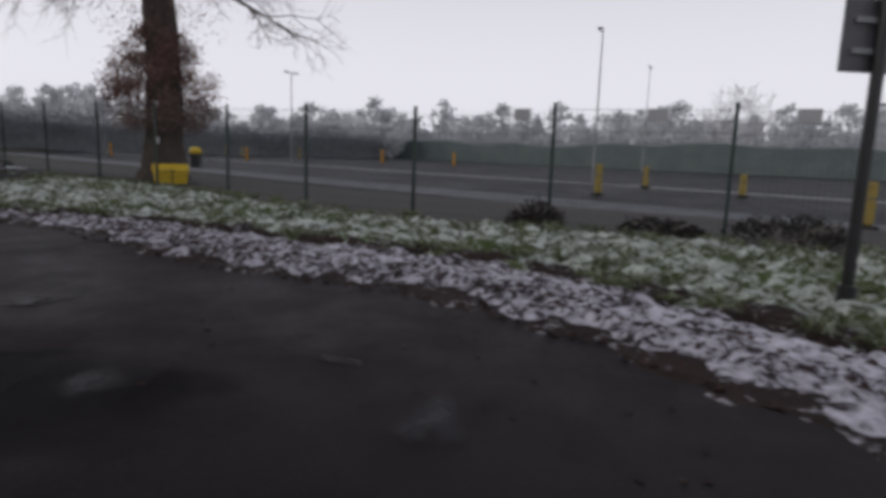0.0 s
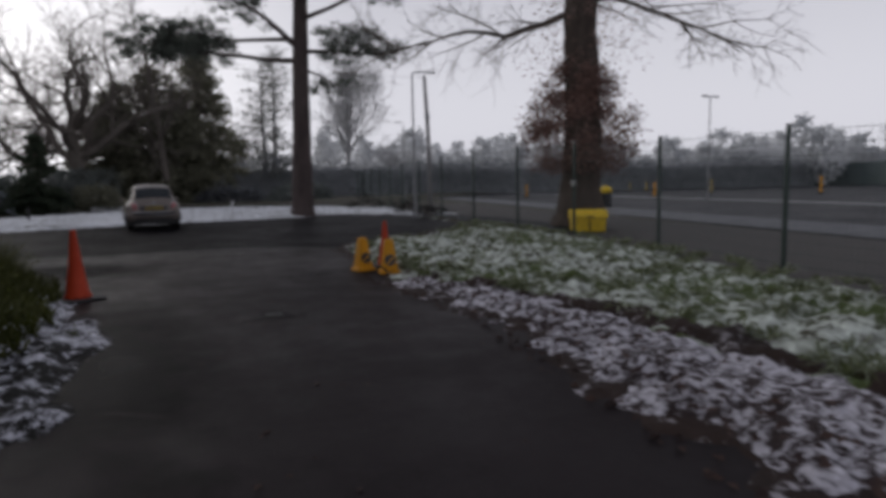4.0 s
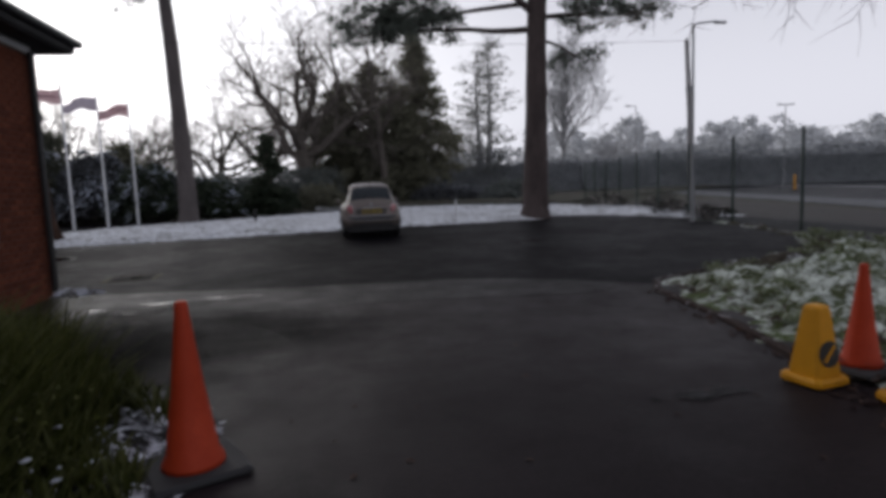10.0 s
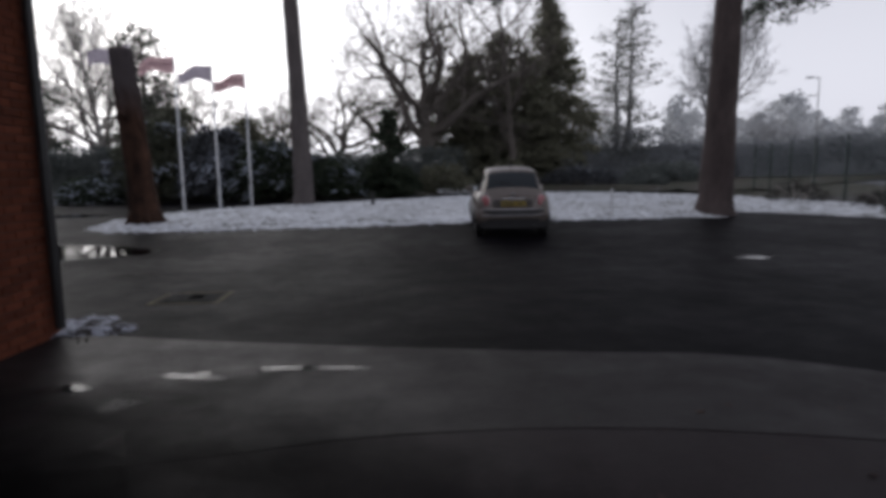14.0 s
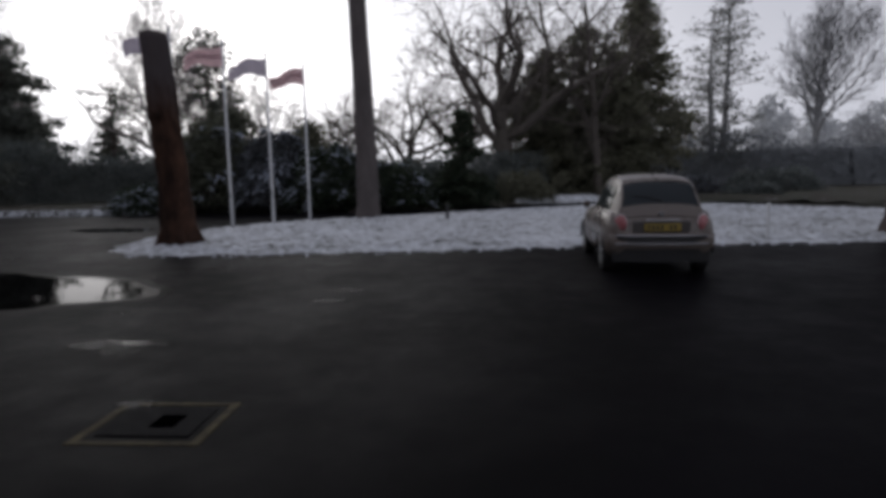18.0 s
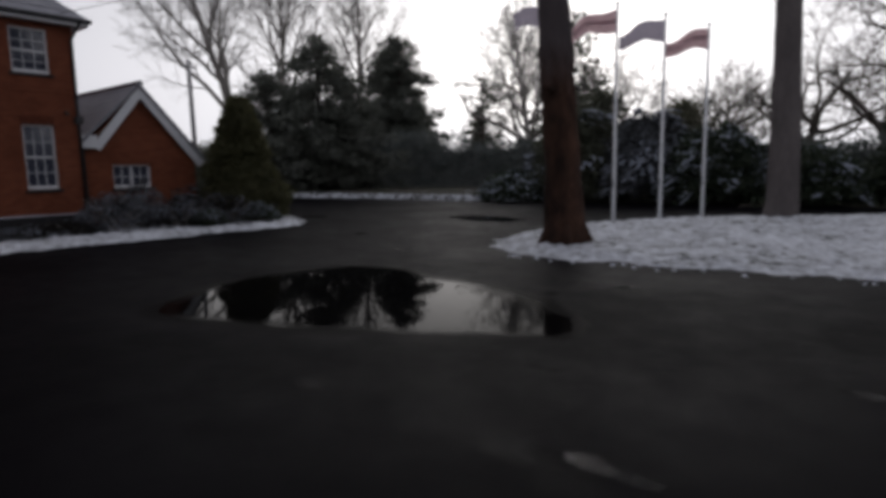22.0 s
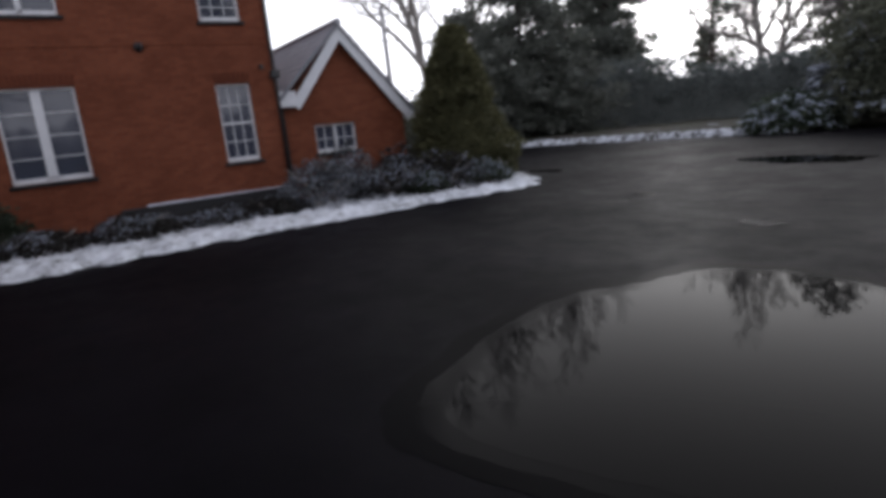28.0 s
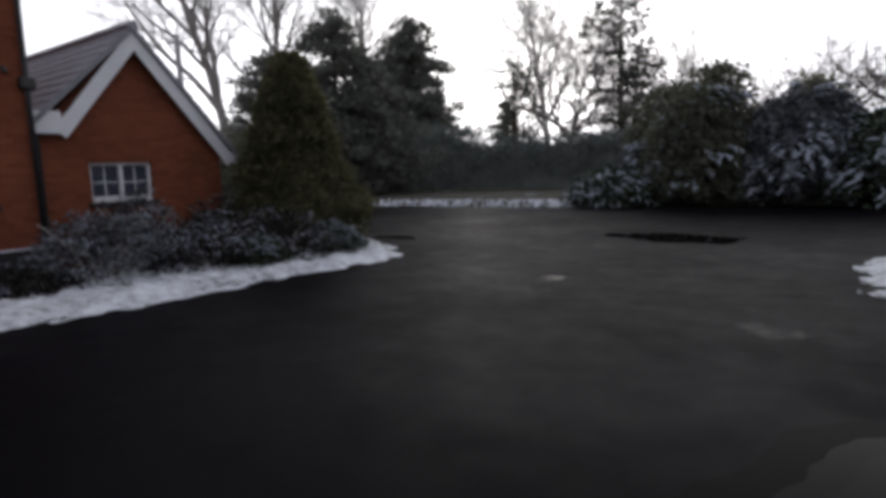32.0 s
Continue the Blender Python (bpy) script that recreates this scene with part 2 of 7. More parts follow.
def ramp(nt, fac, *stops):
    r = nt.nodes.new("ShaderNodeValToRGB")
    els = r.color_ramp.elements
    while len(els) < len(stops):
        els.new(0.5)
    for e, (p, c) in zip(els, stops):
        e.position = p
        e.color = (*c, 1) if len(c) == 3 else c
    nt.links.new(fac, r.inputs[0])
    return r.outputs[0]


def mix(nt, fac, a, b, how="MIX"):
    m = nt.nodes.new("ShaderNodeMixRGB")
    m.blend_type = how
    for k, v in ((0, fac), (1, a), (2, b)):
        if isinstance(v, (int, float)):
            m.inputs[k].default_value = v
        elif isinstance(v, tuple):
            m.inputs[k].default_value = (*v, 1)
        else:
            nt.links.new(v, m.inputs[k])
    return m.outputs[0]


def bump(nt, bsdf, height, strength=0.4, distance=0.02):
    b = node(nt, "ShaderNodeBump", Strength=strength, Distance=distance)
    nt.links.new(height, b.inputs["Height"])
    nt.links.new(b.outputs[0], bsdf.inputs["Normal"])


def g3(v):
    return (v, v, v)


def plain(name, c1, c2, scale=6.0, rough=0.6, relief=0.2, metal=0.0, fine=60.0, spec=0.5, stretch=None, own=False, vary=0.0, dist=0.01):
    """A surface that varies between two colours at two scales."""
    m, nt, b = material(name)
    n1, n2 = noise_of(nt, scale, 5, 0.6, stretch, not own), noise_of(nt, fine, 3, 0.6, stretch, not own)
    col = mix(nt, ramp(nt, n1, (0.3, g3(0.0)), (0.7, g3(1.0))), c1, c2)
    col = mix(nt, ramp(nt, n2, (0.35, g3(0.0)), (0.75, g3(0.45))), col, tuple(x * 0.62 for x in c1))
    if vary:
        info = nt.nodes.new("ShaderNodeObjectInfo")
        col = mix(nt, 1.0, col, ramp(nt, info.outputs["Random"], (0.0, g3(1 - vary)), (1.0, g3(1.0))), "MULTIPLY")
    nt.links.new(col, b.inputs["Base Color"])
    nt.links.new(ramp(nt, n1, (0.2, g3(max(rough - 0.1, 0.02))), (0.8, g3(min(rough + 0.1, 1)))), b.inputs["Roughness"])
    b.inputs["Metallic"].default_value = metal
    b.inputs["Specular IOR Level"].default_value = spec
    if relief:
        bump(nt, b, n2, relief, dist)
    return m


def grey_topped(name, c1, c2, grey):
    """A barkless trunk: brown and flaking below, grey towards its broken top."""
    m, nt, b = material(name)
    n1, n2 = noise_of(nt, 3.4, 5, 0.65, (1, 1, 0.45)), noise_of(nt, 14.0, 4, 0.65, (1, 1, 0.3))
    col = mix(nt, ramp(nt, n1, (0.34, g3(0.0)), (0.66, g3(1.0))), c1, c2)
    col = mix(nt, ramp(nt, n2, (0.35, g3(0.0)), (0.75, g3(0.5))), col, tuple(x * 0.6 for x in c1))
    sep = nt.nodes.new("ShaderNodeSeparateXYZ")
    nt.links.new(nt.nodes.new("ShaderNodeNewGeometry").outputs["Position"], sep.inputs[0])
    up = nt.nodes.new("ShaderNodeMath")
    up.operation = "MULTIPLY_ADD"
    up.inputs[1].default_value, up.inputs[2].default_value = 0.2, 0.0
    nt.links.new(sep.outputs[2], up.inputs[0])
    edge = mix(nt, 0.30, up.outputs[0], n1)
    col = mix(nt, ramp(nt, edge, (0.58, g3(0.0)), (0.72, g3(0.92))), col, grey)
    nt.links.new(col, b.inputs["Base Color"])
    b.inputs["Roughness"].default_value = 0.95
    b.inputs["Specular IOR Level"].default_value = 0.15
    bump(nt, b, mix(nt, 0.5, n1, n2), 1.0, 0.07)
    return m


def leafy(name, c1, c2, c3, rough=0.7, through=0.4):
    """Leaves that differ piece by piece."""
    m, nt, b = material(name)
    geo = nt.nodes.new("ShaderNodeNewGeometry")
    isl = geo.outputs["Random Per Island"]
    col = ramp(nt, isl, (0.0, c1), (0.5, c2), (1.0, c3))
    n = noise_of(nt, 0.9, 3)
    col = mix(nt, ramp(nt, n, (0.3, g3(0.0)), (0.7, g3(0.5))), col, tuple(x * 0.5 for x in c1))
    nt.links.new(col, b.inputs["Base Color"])
    b.inputs["Roughness"].default_value = rough
    b.inputs["Specular IOR Level"].default_value = 0.2
    tr = nt.nodes.new("ShaderNodeBsdfTranslucent")
    nt.links.new(col, tr.inputs["Color"])
    ms = nt.nodes.new("ShaderNodeMixShader")
    ms.inputs[0].default_value = through
    nt.links.new(b.outputs[0], ms.inputs[1])
    nt.links.new(tr.outputs[0], ms.inputs[2])
    nt.links.new(ms.outputs[0], nt.nodes["Material Output"].inputs["Surface"])
    return m


def asphalt(name, dark, light, wet, spec=0.1):
    m, nt, b = material(name)
    big, mid, fine = noise_of(nt, 0.35, 5, 0.65), noise_of(nt, 2.2, 5, 0.7), noise_of(nt, 120.0, 2, 0.6)
    col = mix(nt, ramp(nt, big, (0.35, g3(0.0)), (0.68, g3(1.0))), dark, light)
    col = mix(nt, ramp(nt, mid, (0.45, g3(0.0)), (0.8, g3(0.55))), col, tuple(x * 0.5 for x in dark))
    vor = node(nt, "ShaderNodeTexVoronoi", Scale=95.0)
    nt.links.new(nt.nodes.new("ShaderNodeNewGeometry").outputs["Position"], vor.inputs["Vector"])
    col = mix(nt, ramp(nt, vor.outputs["Color"], (0.6, g3(0.0)), (1.0, g3(0.35))), col, tuple(x * 2.2 for x in light))
    nt.links.new(col, b.inputs["Base Color"])
    wetness = mix(nt, 0.5, big, mid)
    nt.links.new(ramp(nt, wetness, (0.4, g3(0.60)), (0.64, g3(0.60 - wet))), b.inputs["Roughness"])
    b.inputs["Specular IOR Level"].default_value = spec
    bump(nt, b, mix(nt, 0.5, vor.outputs["Distance"], fine), 0.35, 0.006)
    return m


def frosted(name, green, earth, snow, cover, size, relief=0.5):
    """Turf or leaf mould with patches of thin snow."""
    m, nt, b = material(name)
    n1 = noise_of(nt, size, 6, 0.72)
    n2 = noise_of(nt, 0.5, 4, 0.6)
    n3 = noise_of(nt, 40.0, 3, 0.7)
    soil = mix(nt, ramp(nt, n2, (0.4, g3(0.0)), (0.62, g3(1.0))), green, earth)
    soil = mix(nt, ramp(nt, n3, (0.4, g3(0.0)), (0.7, g3(0.7))), soil, tuple(x * 0.45 for x in earth))
    blend = mix(nt, 0.18, mix(nt, 0.28, n1, noise_of(nt, size * 0.34, 4, 0.65)), n2)
    white = ramp(nt, blend, (cover - 0.025, g3(0.0)), (cover + 0.025, g3(1.0)))
    thin = mix(nt, 0.4, tuple(x * 0.62 for x in snow), earth)
    snow_c = mix(nt, ramp(nt, blend, (cover + 0.02, g3(0.0)), (cover + 0.15, g3(1.0))), thin, snow)
    snow_c = mix(nt, ramp(nt, n3, (0.3, g3(0.0)), (0.75, g3(0.6))), snow_c, tuple(x * 0.74 for x in snow))
    nt.links.new(mix(nt, white, soil, snow_c), b.inputs["Base Color"])
    b.inputs["Roughness"].default_value = 0.85
    b.inputs["Specular IOR Level"].default_value = 0.2
    bump(nt, b, mix(nt, 0.35, n1, n3), relief, 0.05)
    return m


def brickwork(name, c1, c2, mortar, axis):
    """Weathered facing brick: courses on an upright wall that runs along the given axis."""
    m, nt, b = material(name)
    pos = nt.nodes.new("ShaderNodeNewGeometry").outputs["Position"]
    sep = nt.nodes.new("ShaderNodeSeparateXYZ")
    com = nt.nodes.new("ShaderNodeCombineXYZ")
    nt.links.new(pos, sep.inputs[0])
    nt.links.new(sep.outputs[axis], com.inputs[0])
    nt.links.new(sep.outputs[2], com.inputs[1])
    br = nt.nodes.new("ShaderNodeTexBrick")
    nt.links.new(com.outputs[0], br.inputs["Vector"])
    br.inputs["Color1"].default_value, br.inputs["Color2"].default_value = (*c1, 1), (*c2, 1)
    br.inputs["Mortar"].default_value = (*mortar, 1)
    for k, v in (("Scale", 1.0), ("Mortar Size", 0.006), ("Mortar Smooth", 0.2), ("Brick Width", 0.225), ("Row Height", 0.075), ("Bias", 0.0)):
        br.inputs[k].default_value = v
    n1, n2 = noise_of(nt, 0.8, 5, 0.7), noise_of(nt, 35.0, 4, 0.7)
    col = mix(nt, ramp(nt, n1, (0.35, g3(0.0)), (0.72, g3(0.7))), br.outputs["Color"], tuple(x * 0.5 for x in c1))
    col = mix(nt, ramp(nt, n2, (0.4, g3(0.0)), (0.8, g3(0.4))), col, tuple(min(x * 1.5, 1) for x in c2))
    nt.links.new(col, b.inputs["Base Color"])
    b.inputs["Roughness"].default_value = 0.9
    b.inputs["Specular IOR Level"].default_value = 0.2
    bump(nt, b, mix(nt, 0.6, n2, br.outputs["Fac"]), 0.35, 0.008)
    return m


def water(name, rough=0.03, spec=0.040):
    m, nt, b = material(name)
    b.inputs["Base Color"].default_value = (0.0035, 0.0033, 0.0036, 1)
    b.inputs["Roughness"].default_value = rough
    b.inputs["Specular IOR Level"].default_value = spec
    b.inputs["IOR"].default_value = 1.22
    n = noise_of(nt, 2.5, 2)
    bump(nt, b, n, 0.04, 0.01)
    return m


def film_of(name, colour, rough, spec, fill=1.65, grain=3.2, ragged=2.6):
    """A wet, stained or darkened patch that thins out towards an uneven rim."""
    m, nt, b = material(name)
    b.inputs["Base Color"].default_value = (*colour, 1)
    b.inputs["Roughness"].default_value = rough
    b.inputs["Specular IOR Level"].default_value = spec
    tc = nt.nodes.new("ShaderNodeTexCoord")
    flat = nt.nodes.new("ShaderNodeVectorMath")
    flat.operation = "MULTIPLY_ADD"
    flat.inputs[1].default_value, flat.inputs[2].default_value = (2, 2, 0), (-1, -1, 0)
    nt.links.new(tc.outputs["Generated"], flat.inputs[0])
    far = nt.nodes.new("ShaderNodeVectorMath")
    far.operation = "LENGTH"
    nt.links.new(flat.outputs[0], far.inputs[0])
    total = nt.nodes.new("ShaderNodeMath")
    total.operation = "ADD"
    nt.links.new(far.outputs["Value"], total.inputs[0])
    rag = nt.nodes.new("ShaderNodeMath")
    rag.operation = "MULTIPLY_ADD"
    rag.inputs[1].default_value, rag.inputs[2].default_value = ragged, 0.55 - ragged / 2
    nt.links.new(noise_of(nt, grain, 4, 0.65), rag.inputs[0])
    nt.links.new(rag.outputs[0], total.inputs[1])
    half = nt.nodes.new("ShaderNodeMath")
    half.operation = "MULTIPLY_ADD"
    half.inputs[1].default_value, half.inputs[2].default_value = -1.5, fill
    half.use_clamp = True
    nt.links.new(total.outputs[0], half.inputs[0])
    nt.links.new(half.outputs[0], b.inputs["Alpha"])
    return m


def fabric(name, colour):
    """Thin cloth that lets light through."""
    m, nt, b = material(name)
    col = mix(nt, ramp(nt, noise_of(nt, 3.0, 4), (0.35, g3(0.0)), (0.7, g3(0.5))), colour, tuple(x * 0.7 for x in colour))
    nt.links.new(col, b.inputs["Base Color"])
    b.inputs["Roughness"].default_value = 0.85
    tr = nt.nodes.new("ShaderNodeBsdfTranslucent")
    nt.links.new(col, tr.inputs["Color"])
    ms = nt.nodes.new("ShaderNodeMixShader")
    ms.inputs[0].default_value = 0.75
    nt.links.new(b.outputs[0], ms.inputs[1])
    nt.links.new(tr.outputs[0], ms.inputs[2])
    nt.links.new(ms.outputs[0], nt.nodes["Material Output"].inputs["Surface"])
    return m


def glass(name, tint, spec=0.7):
    m, nt, b = material(name)
    b.inputs["Base Color"].default_value = (*tint, 1)
    b.inputs["Roughness"].default_value = 0.03
    b.inputs["IOR"].default_value = 1.5
    b.inputs["Specular IOR Level"].default_value = spec
    bump(nt, b, noise_of(nt, 1.3, 2), 0.03, 0.02)
    return m


# bases far below real asphalt: the near-black tone is put into the colour
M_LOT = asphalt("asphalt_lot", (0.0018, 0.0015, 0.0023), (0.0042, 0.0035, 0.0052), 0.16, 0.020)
M_DRIVE = asphalt("asphalt_drive", (0.0118, 0.0088, 0.0096), (0.0205, 0.0160, 0.0172), 0.20, 0.06)
M_ROAD = asphalt("asphalt_far_road", (0.012, 0.012, 0.0145), (0.019, 0.019, 0.022), 0.15, 0.05)
M_WATER = water("standing_water")
M_BAND = asphalt("asphalt_band", (0.0125, 0.0108, 0.0112), (0.0215, 0.019, 0.0195), 0.25, 0.07)
M_DAMP = film_of("damp_asphalt", (0.004, 0.004, 0.005), 0.36, 0.03, 1.5)
M_SHALLOW = film_of("shallow_water", (0.006, 0.006, 0.007), 0.10, 0.18, 1.8)
M_RIMWET = water("wet_margin", 0.13, 0.036)
M_RIMDAMP = water("damp_margin", 0.34, 0.026)
# the next two only darken the drive, fading out at the rim
M_DARKPATCH = film_of("dark_drive_patch", (0.0026, 0.0023, 0.0028), 0.6, 0.012, 2.03, 0.8, 0.85)
M_DARKEDGE = film_of("dark_edge_of_drive", (0.0046, 0.0039, 0.0043), 0.45, 0.02, 1.75, 0.9, 0.9)
M_SHEET = film_of("wet_sheen", (0.003, 0.003, 0.004), 0.24, 0.02, 1.4)
M_STAIN = film_of("pale_dried_stain", (0.032, 0.030, 0.033), 0.5, 0.10)
M_FIELD = frosted("field_grass", (0.06, 0.065, 0.042), (0.07, 0.06, 0.048), (0.62, 0.64, 0.70), 0.60, 0.9)
M_VERGE = frosted("frosty_turf", (0.092, 0.126, 0.042), (0.058, 0.054, 0.032), (0.79, 0.86, 0.78), 0.493, 8.0, 1.0)
M_LITTER = frosted("snowy_leaf_mould", (0.045, 0.032, 0.030), (0.036, 0.028, 0.030), (0.92, 0.90, 0.98), 0.488, 11.5, 1.0)
M_LEAFMOULD = frosted("dark_leaf_mould", (0.040, 0.025, 0.020), (0.028, 0.020, 0.017), (0.7, 0.67, 0.72), 0.560, 9.0, 1.0)
M_BARETURF = frosted("bare_winter_turf", (0.060, 0.058, 0.032), (0.045, 0.034, 0.026), (0.80, 0.84, 0.86), 0.555, 5.0, 1.0)
M_MOULD = frosted("bank_mould", (0.012, 0.012, 0.010), (0.012, 0.010, 0.012), (0.90, 0.91, 1.0), 0.507, 7.0, 1.0)
M_PATCH = frosted("trodden_snow", (0.03, 0.026, 0.026), (0.022, 0.018, 0.018), (0.66, 0.70, 0.82), 0.492, 6.5, 1.0)
M_SNOW = frosted("settled_snow", (0.12, 0.125, 0.10), (0.085, 0.085, 0.07), (0.88, 0.91, 0.95), 0.425, 5.2, 1.0)
M_RIM = frosted("thin_old_snow", (0.09, 0.09, 0.075), (0.06, 0.06, 0.05), (0.78, 0.81, 0.86), 0.478, 3.6, 1.0)
M_SNOWCAP = plain("snow", (0.78, 0.81, 0.88), (0.62, 0.65, 0.72), 5, 0.8, 0.4, 0, 45, 0.3)
# darker grey-blue copy of the snow colour, used on the shrubs
M_GREYSNOW = plain("grey_blue_snow", (0.36, 0.39, 0.45), (0.26, 0.29, 0.34), 5, 0.85, 0.4, 0, 45, 0.3)
M_EARTH = plain("bare_earth", (0.032, 0.029, 0.026), (0.055, 0.048, 0.042), 2.5, 0.9, 0.5, 0, 30)
M_BRICK_Y = brickwork("red_brick_front", (0.155, 0.045, 0.022), (0.22, 0.070, 0.035), (0.13, 0.066, 0.045), 1)
M_BRICK_X = brickwork("red_brick_side", (0.155, 0.045, 0.022), (0.22, 0.070, 0.035), (0.13, 0.066, 0.045), 0)
M_BRICK = plain("red_brick", (0.135, 0.038, 0.021), (0.20, 0.064, 0.033), 9, 0.9, 0.5, 0, 70, 0.2, vary=0.45)
M_MORTAR = plain("lime_mortar", (0.095, 0.050, 0.036), (0.07, 0.037, 0.028), 6, 0.95, 0.4)
M_WHITE = plain("white_paint", (0.78, 0.79, 0.80), (0.70, 0.71, 0.72), 4, 0.45, 0.08)
M_BLACK = plain("black_paint", (0.012, 0.012, 0.013), (0.02, 0.02, 0.021), 8, 0.4, 0.1)
# slate greys raised: bright haze over the roofs is put into the colour
M_SLATE = plain("grey_slate", (0.24, 0.24, 0.26), (0.36, 0.36, 0.385), 3, 0.6, 0.4, 0, 25, 0.4, vary=0.25)
# opaque panes: their blue-grey base stands in for the reflected sky
M_GLASS = glass("window_glass", (0.045, 0.05, 0.072))
M_CURTAIN = plain("net_curtain", (0.52, 0.52, 0.60), (0.40, 0.40, 0.48), 3, 0.9, 0.2, stretch=(1, 8, 1))
# near-black colour shared by the plinth, sills, eaves boards and inner floor
M_LEAD = plain("near_black_matt", (0.016, 0.016, 0.018), (0.03, 0.028, 0.028), 3, 0.8, 0.3)
M_POST = plain("green_fence_steel", (0.012, 0.03, 0.024), (0.018, 0.038, 0.03), 7, 0.5, 0.1)
M_WIRE = plain("green_mesh_wire", (0.02, 0.05, 0.04), (0.03, 0.06, 0.05), 7, 0.5, 0.0)
M_GALV = plain("galvanised_steel", (0.24, 0.245, 0.255), (0.30, 0.305, 0.315), 6, 0.5, 0.1, 0.3)
M_POLE = plain("weathered_pole", (0.26, 0.25, 0.25), (0.34, 0.33, 0.33), 3, 0.8, 0.3, stretch=(1, 1, 0.2))
M_YELLOW = plain("yellow_plastic", (0.72, 0.50, 0.015), (0.62, 0.42, 0.012), 4, 0.5, 0.1, own=True)
M_AMBER = plain("amber_plastic", (0.60, 0.275, 0.007), (0.50, 0.22, 0.005), 5, 0.55, 0.1, own=True, spec=0.25)
M_ORANGE = plain("orange_plastic", (0.44, 0.046, 0.012), (0.34, 0.032, 0.009), 5, 0.6, 0.1, own=True, spec=0.25)
M_RUBBER = plain("black_rubber", (0.014, 0.014, 0.015), (0.03, 0.03, 0.032), 9, 0.8, 0.3)
M_BARK = plain("oak_bark", (0.062, 0.049, 0.042), (0.115, 0.094, 0.080), 3, 0.95, 0.9, 0, 18, 0.15, (1, 1, 0.25), dist=0.05)
M_PINEBARK = plain("pine_bark", (0.065, 0.052, 0.050), (0.12, 0.095, 0.09), 3, 0.95, 0.9, 0, 14, 0.15, (1, 1, 0.3), dist=0.05)
M_DEADWOOD = grey_topped("dead_trunk", (0.022, 0.014, 0.011), (0.095, 0.050, 0.033), (0.075, 0.066, 0.068))
M_GREYWOOD = plain("grey_trunk", (0.10, 0.088, 0.086), (0.16, 0.14, 0.135), 2.2, 0.95, 0.8, 0, 14, 0.15, (1, 1, 0.3), dist=0.04)
# these greys pale with distance: haze is mixed into the twig colours
M_TWIG = plain("bare_twigs", (0.27, 0.248, 0.228), (0.34, 0.315, 0.292), 2, 0.95, 0.0)
M_LIMB = plain("bare_limbs", (0.22, 0.20, 0.182), (0.28, 0.256, 0.235), 2, 0.95, 0.5)
M_OAKTWIG = plain("oak_twigs", (0.115, 0.100, 0.087), (0.165, 0.145, 0.127), 2, 0.95, 0.0)
M_FARTWIG = plain("haze_pale_far_twigs", (0.36, 0.34, 0.32), (0.44, 0.42, 0.40), 2, 0.95, 0.0)
M_HAZYTWIG = plain("haze_pale_twigs", (0.30, 0.30, 0.305), (0.37, 0.37, 0.375), 1.5, 0.95, 0.0)
M_MISTTWIG = plain("mist_pale_twigs", (0.50, 0.50, 0.51), (0.58, 0.58, 0.59), 1.5, 0.95, 0.0)
# needle, yew, hedge, thicket and thin-conifer colours have haze mixed in
M_NEEDLE = leafy("pine_needles", (0.11, 0.13, 0.11), (0.14, 0.16, 0.135), (0.19, 0.205, 0.18))
M_YEW = leafy("yew_foliage", (0.165, 0.167, 0.12), (0.225, 0.223, 0.16), (0.30, 0.292, 0.215))
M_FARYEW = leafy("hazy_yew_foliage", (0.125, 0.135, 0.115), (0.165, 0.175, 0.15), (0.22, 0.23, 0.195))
M_HEDGE = leafy("hedge_foliage", (0.14, 0.16, 0.15), (0.18, 0.20, 0.188), (0.24, 0.255, 0.24))
M_OLIVE = leafy("olive_evergreen", (0.085, 0.092, 0.066), (0.125, 0.132, 0.095), (0.18, 0.185, 0.14))
M_BLUEWOOD = leafy("haze_blue_far_wood", (0.27, 0.285, 0.30), (0.31, 0.325, 0.34), (0.35, 0.365, 0.38))
M_LARCH = leafy("haze_pale_conifer", (0.27, 0.28, 0.265), (0.32, 0.33, 0.31), (0.37, 0.375, 0.36))
M_LAUREL = leafy("laurel_leaves", (0.035, 0.05, 0.034), (0.06, 0.078, 0.05), (0.10, 0.115, 0.078))
M_FROSTLEAF = leafy("snow_dusted_leaves", (0.05, 0.055, 0.054), (0.12, 0.126, 0.135), (0.32, 0.335, 0.37))
M_TOPIARY = leafy("clipped_yew", (0.070, 0.072, 0.034), (0.108, 0.107, 0.052), (0.155, 0.150, 0.078))
M_BROWNLEAF = leafy("withered_leaves", (0.20, 0.120, 0.100), (0.27, 0.170, 0.145), (0.34, 0.235, 0.205))
# near-white leaves: haze over the far wood is put into their colour
M_HAZELEAF = leafy("haze_pale_far_foliage", (0.72, 0.735, 0.75), (0.745, 0.76, 0.775), (0.77, 0.785, 0.80), through=0.55)
M_GRASS = leafy("grass_blades", (0.07, 0.085, 0.028), (0.15, 0.175, 0.08), (0.50, 0.55, 0.42))
M_DARKGRASS = leafy("rank_grass", (0.036, 0.044, 0.009), (0.078, 0.089, 0.021), (0.15, 0.155, 0.058))
M_WEED = leafy("moss_and_weeds", (0.016, 0.016, 0.009), (0.026, 0.024, 0.014), (0.045, 0.038, 0.026))
M_DEADLEAF = leafy("fallen_leaves", (0.05, 0.034, 0.032), (0.075, 0.048, 0.042), (0.12, 0.075, 0.058))
M_BRAMBLE = leafy("bramble_leaves", (0.03, 0.029, 0.026), (0.045, 0.042, 0.037), (0.075, 0.066, 0.06))
M_BARRIER = plain("green_netting", (0.075, 0.100, 0.100), (0.12, 0.145, 0.145), 0.4, 0.8, 0.2, 0, 3.0)
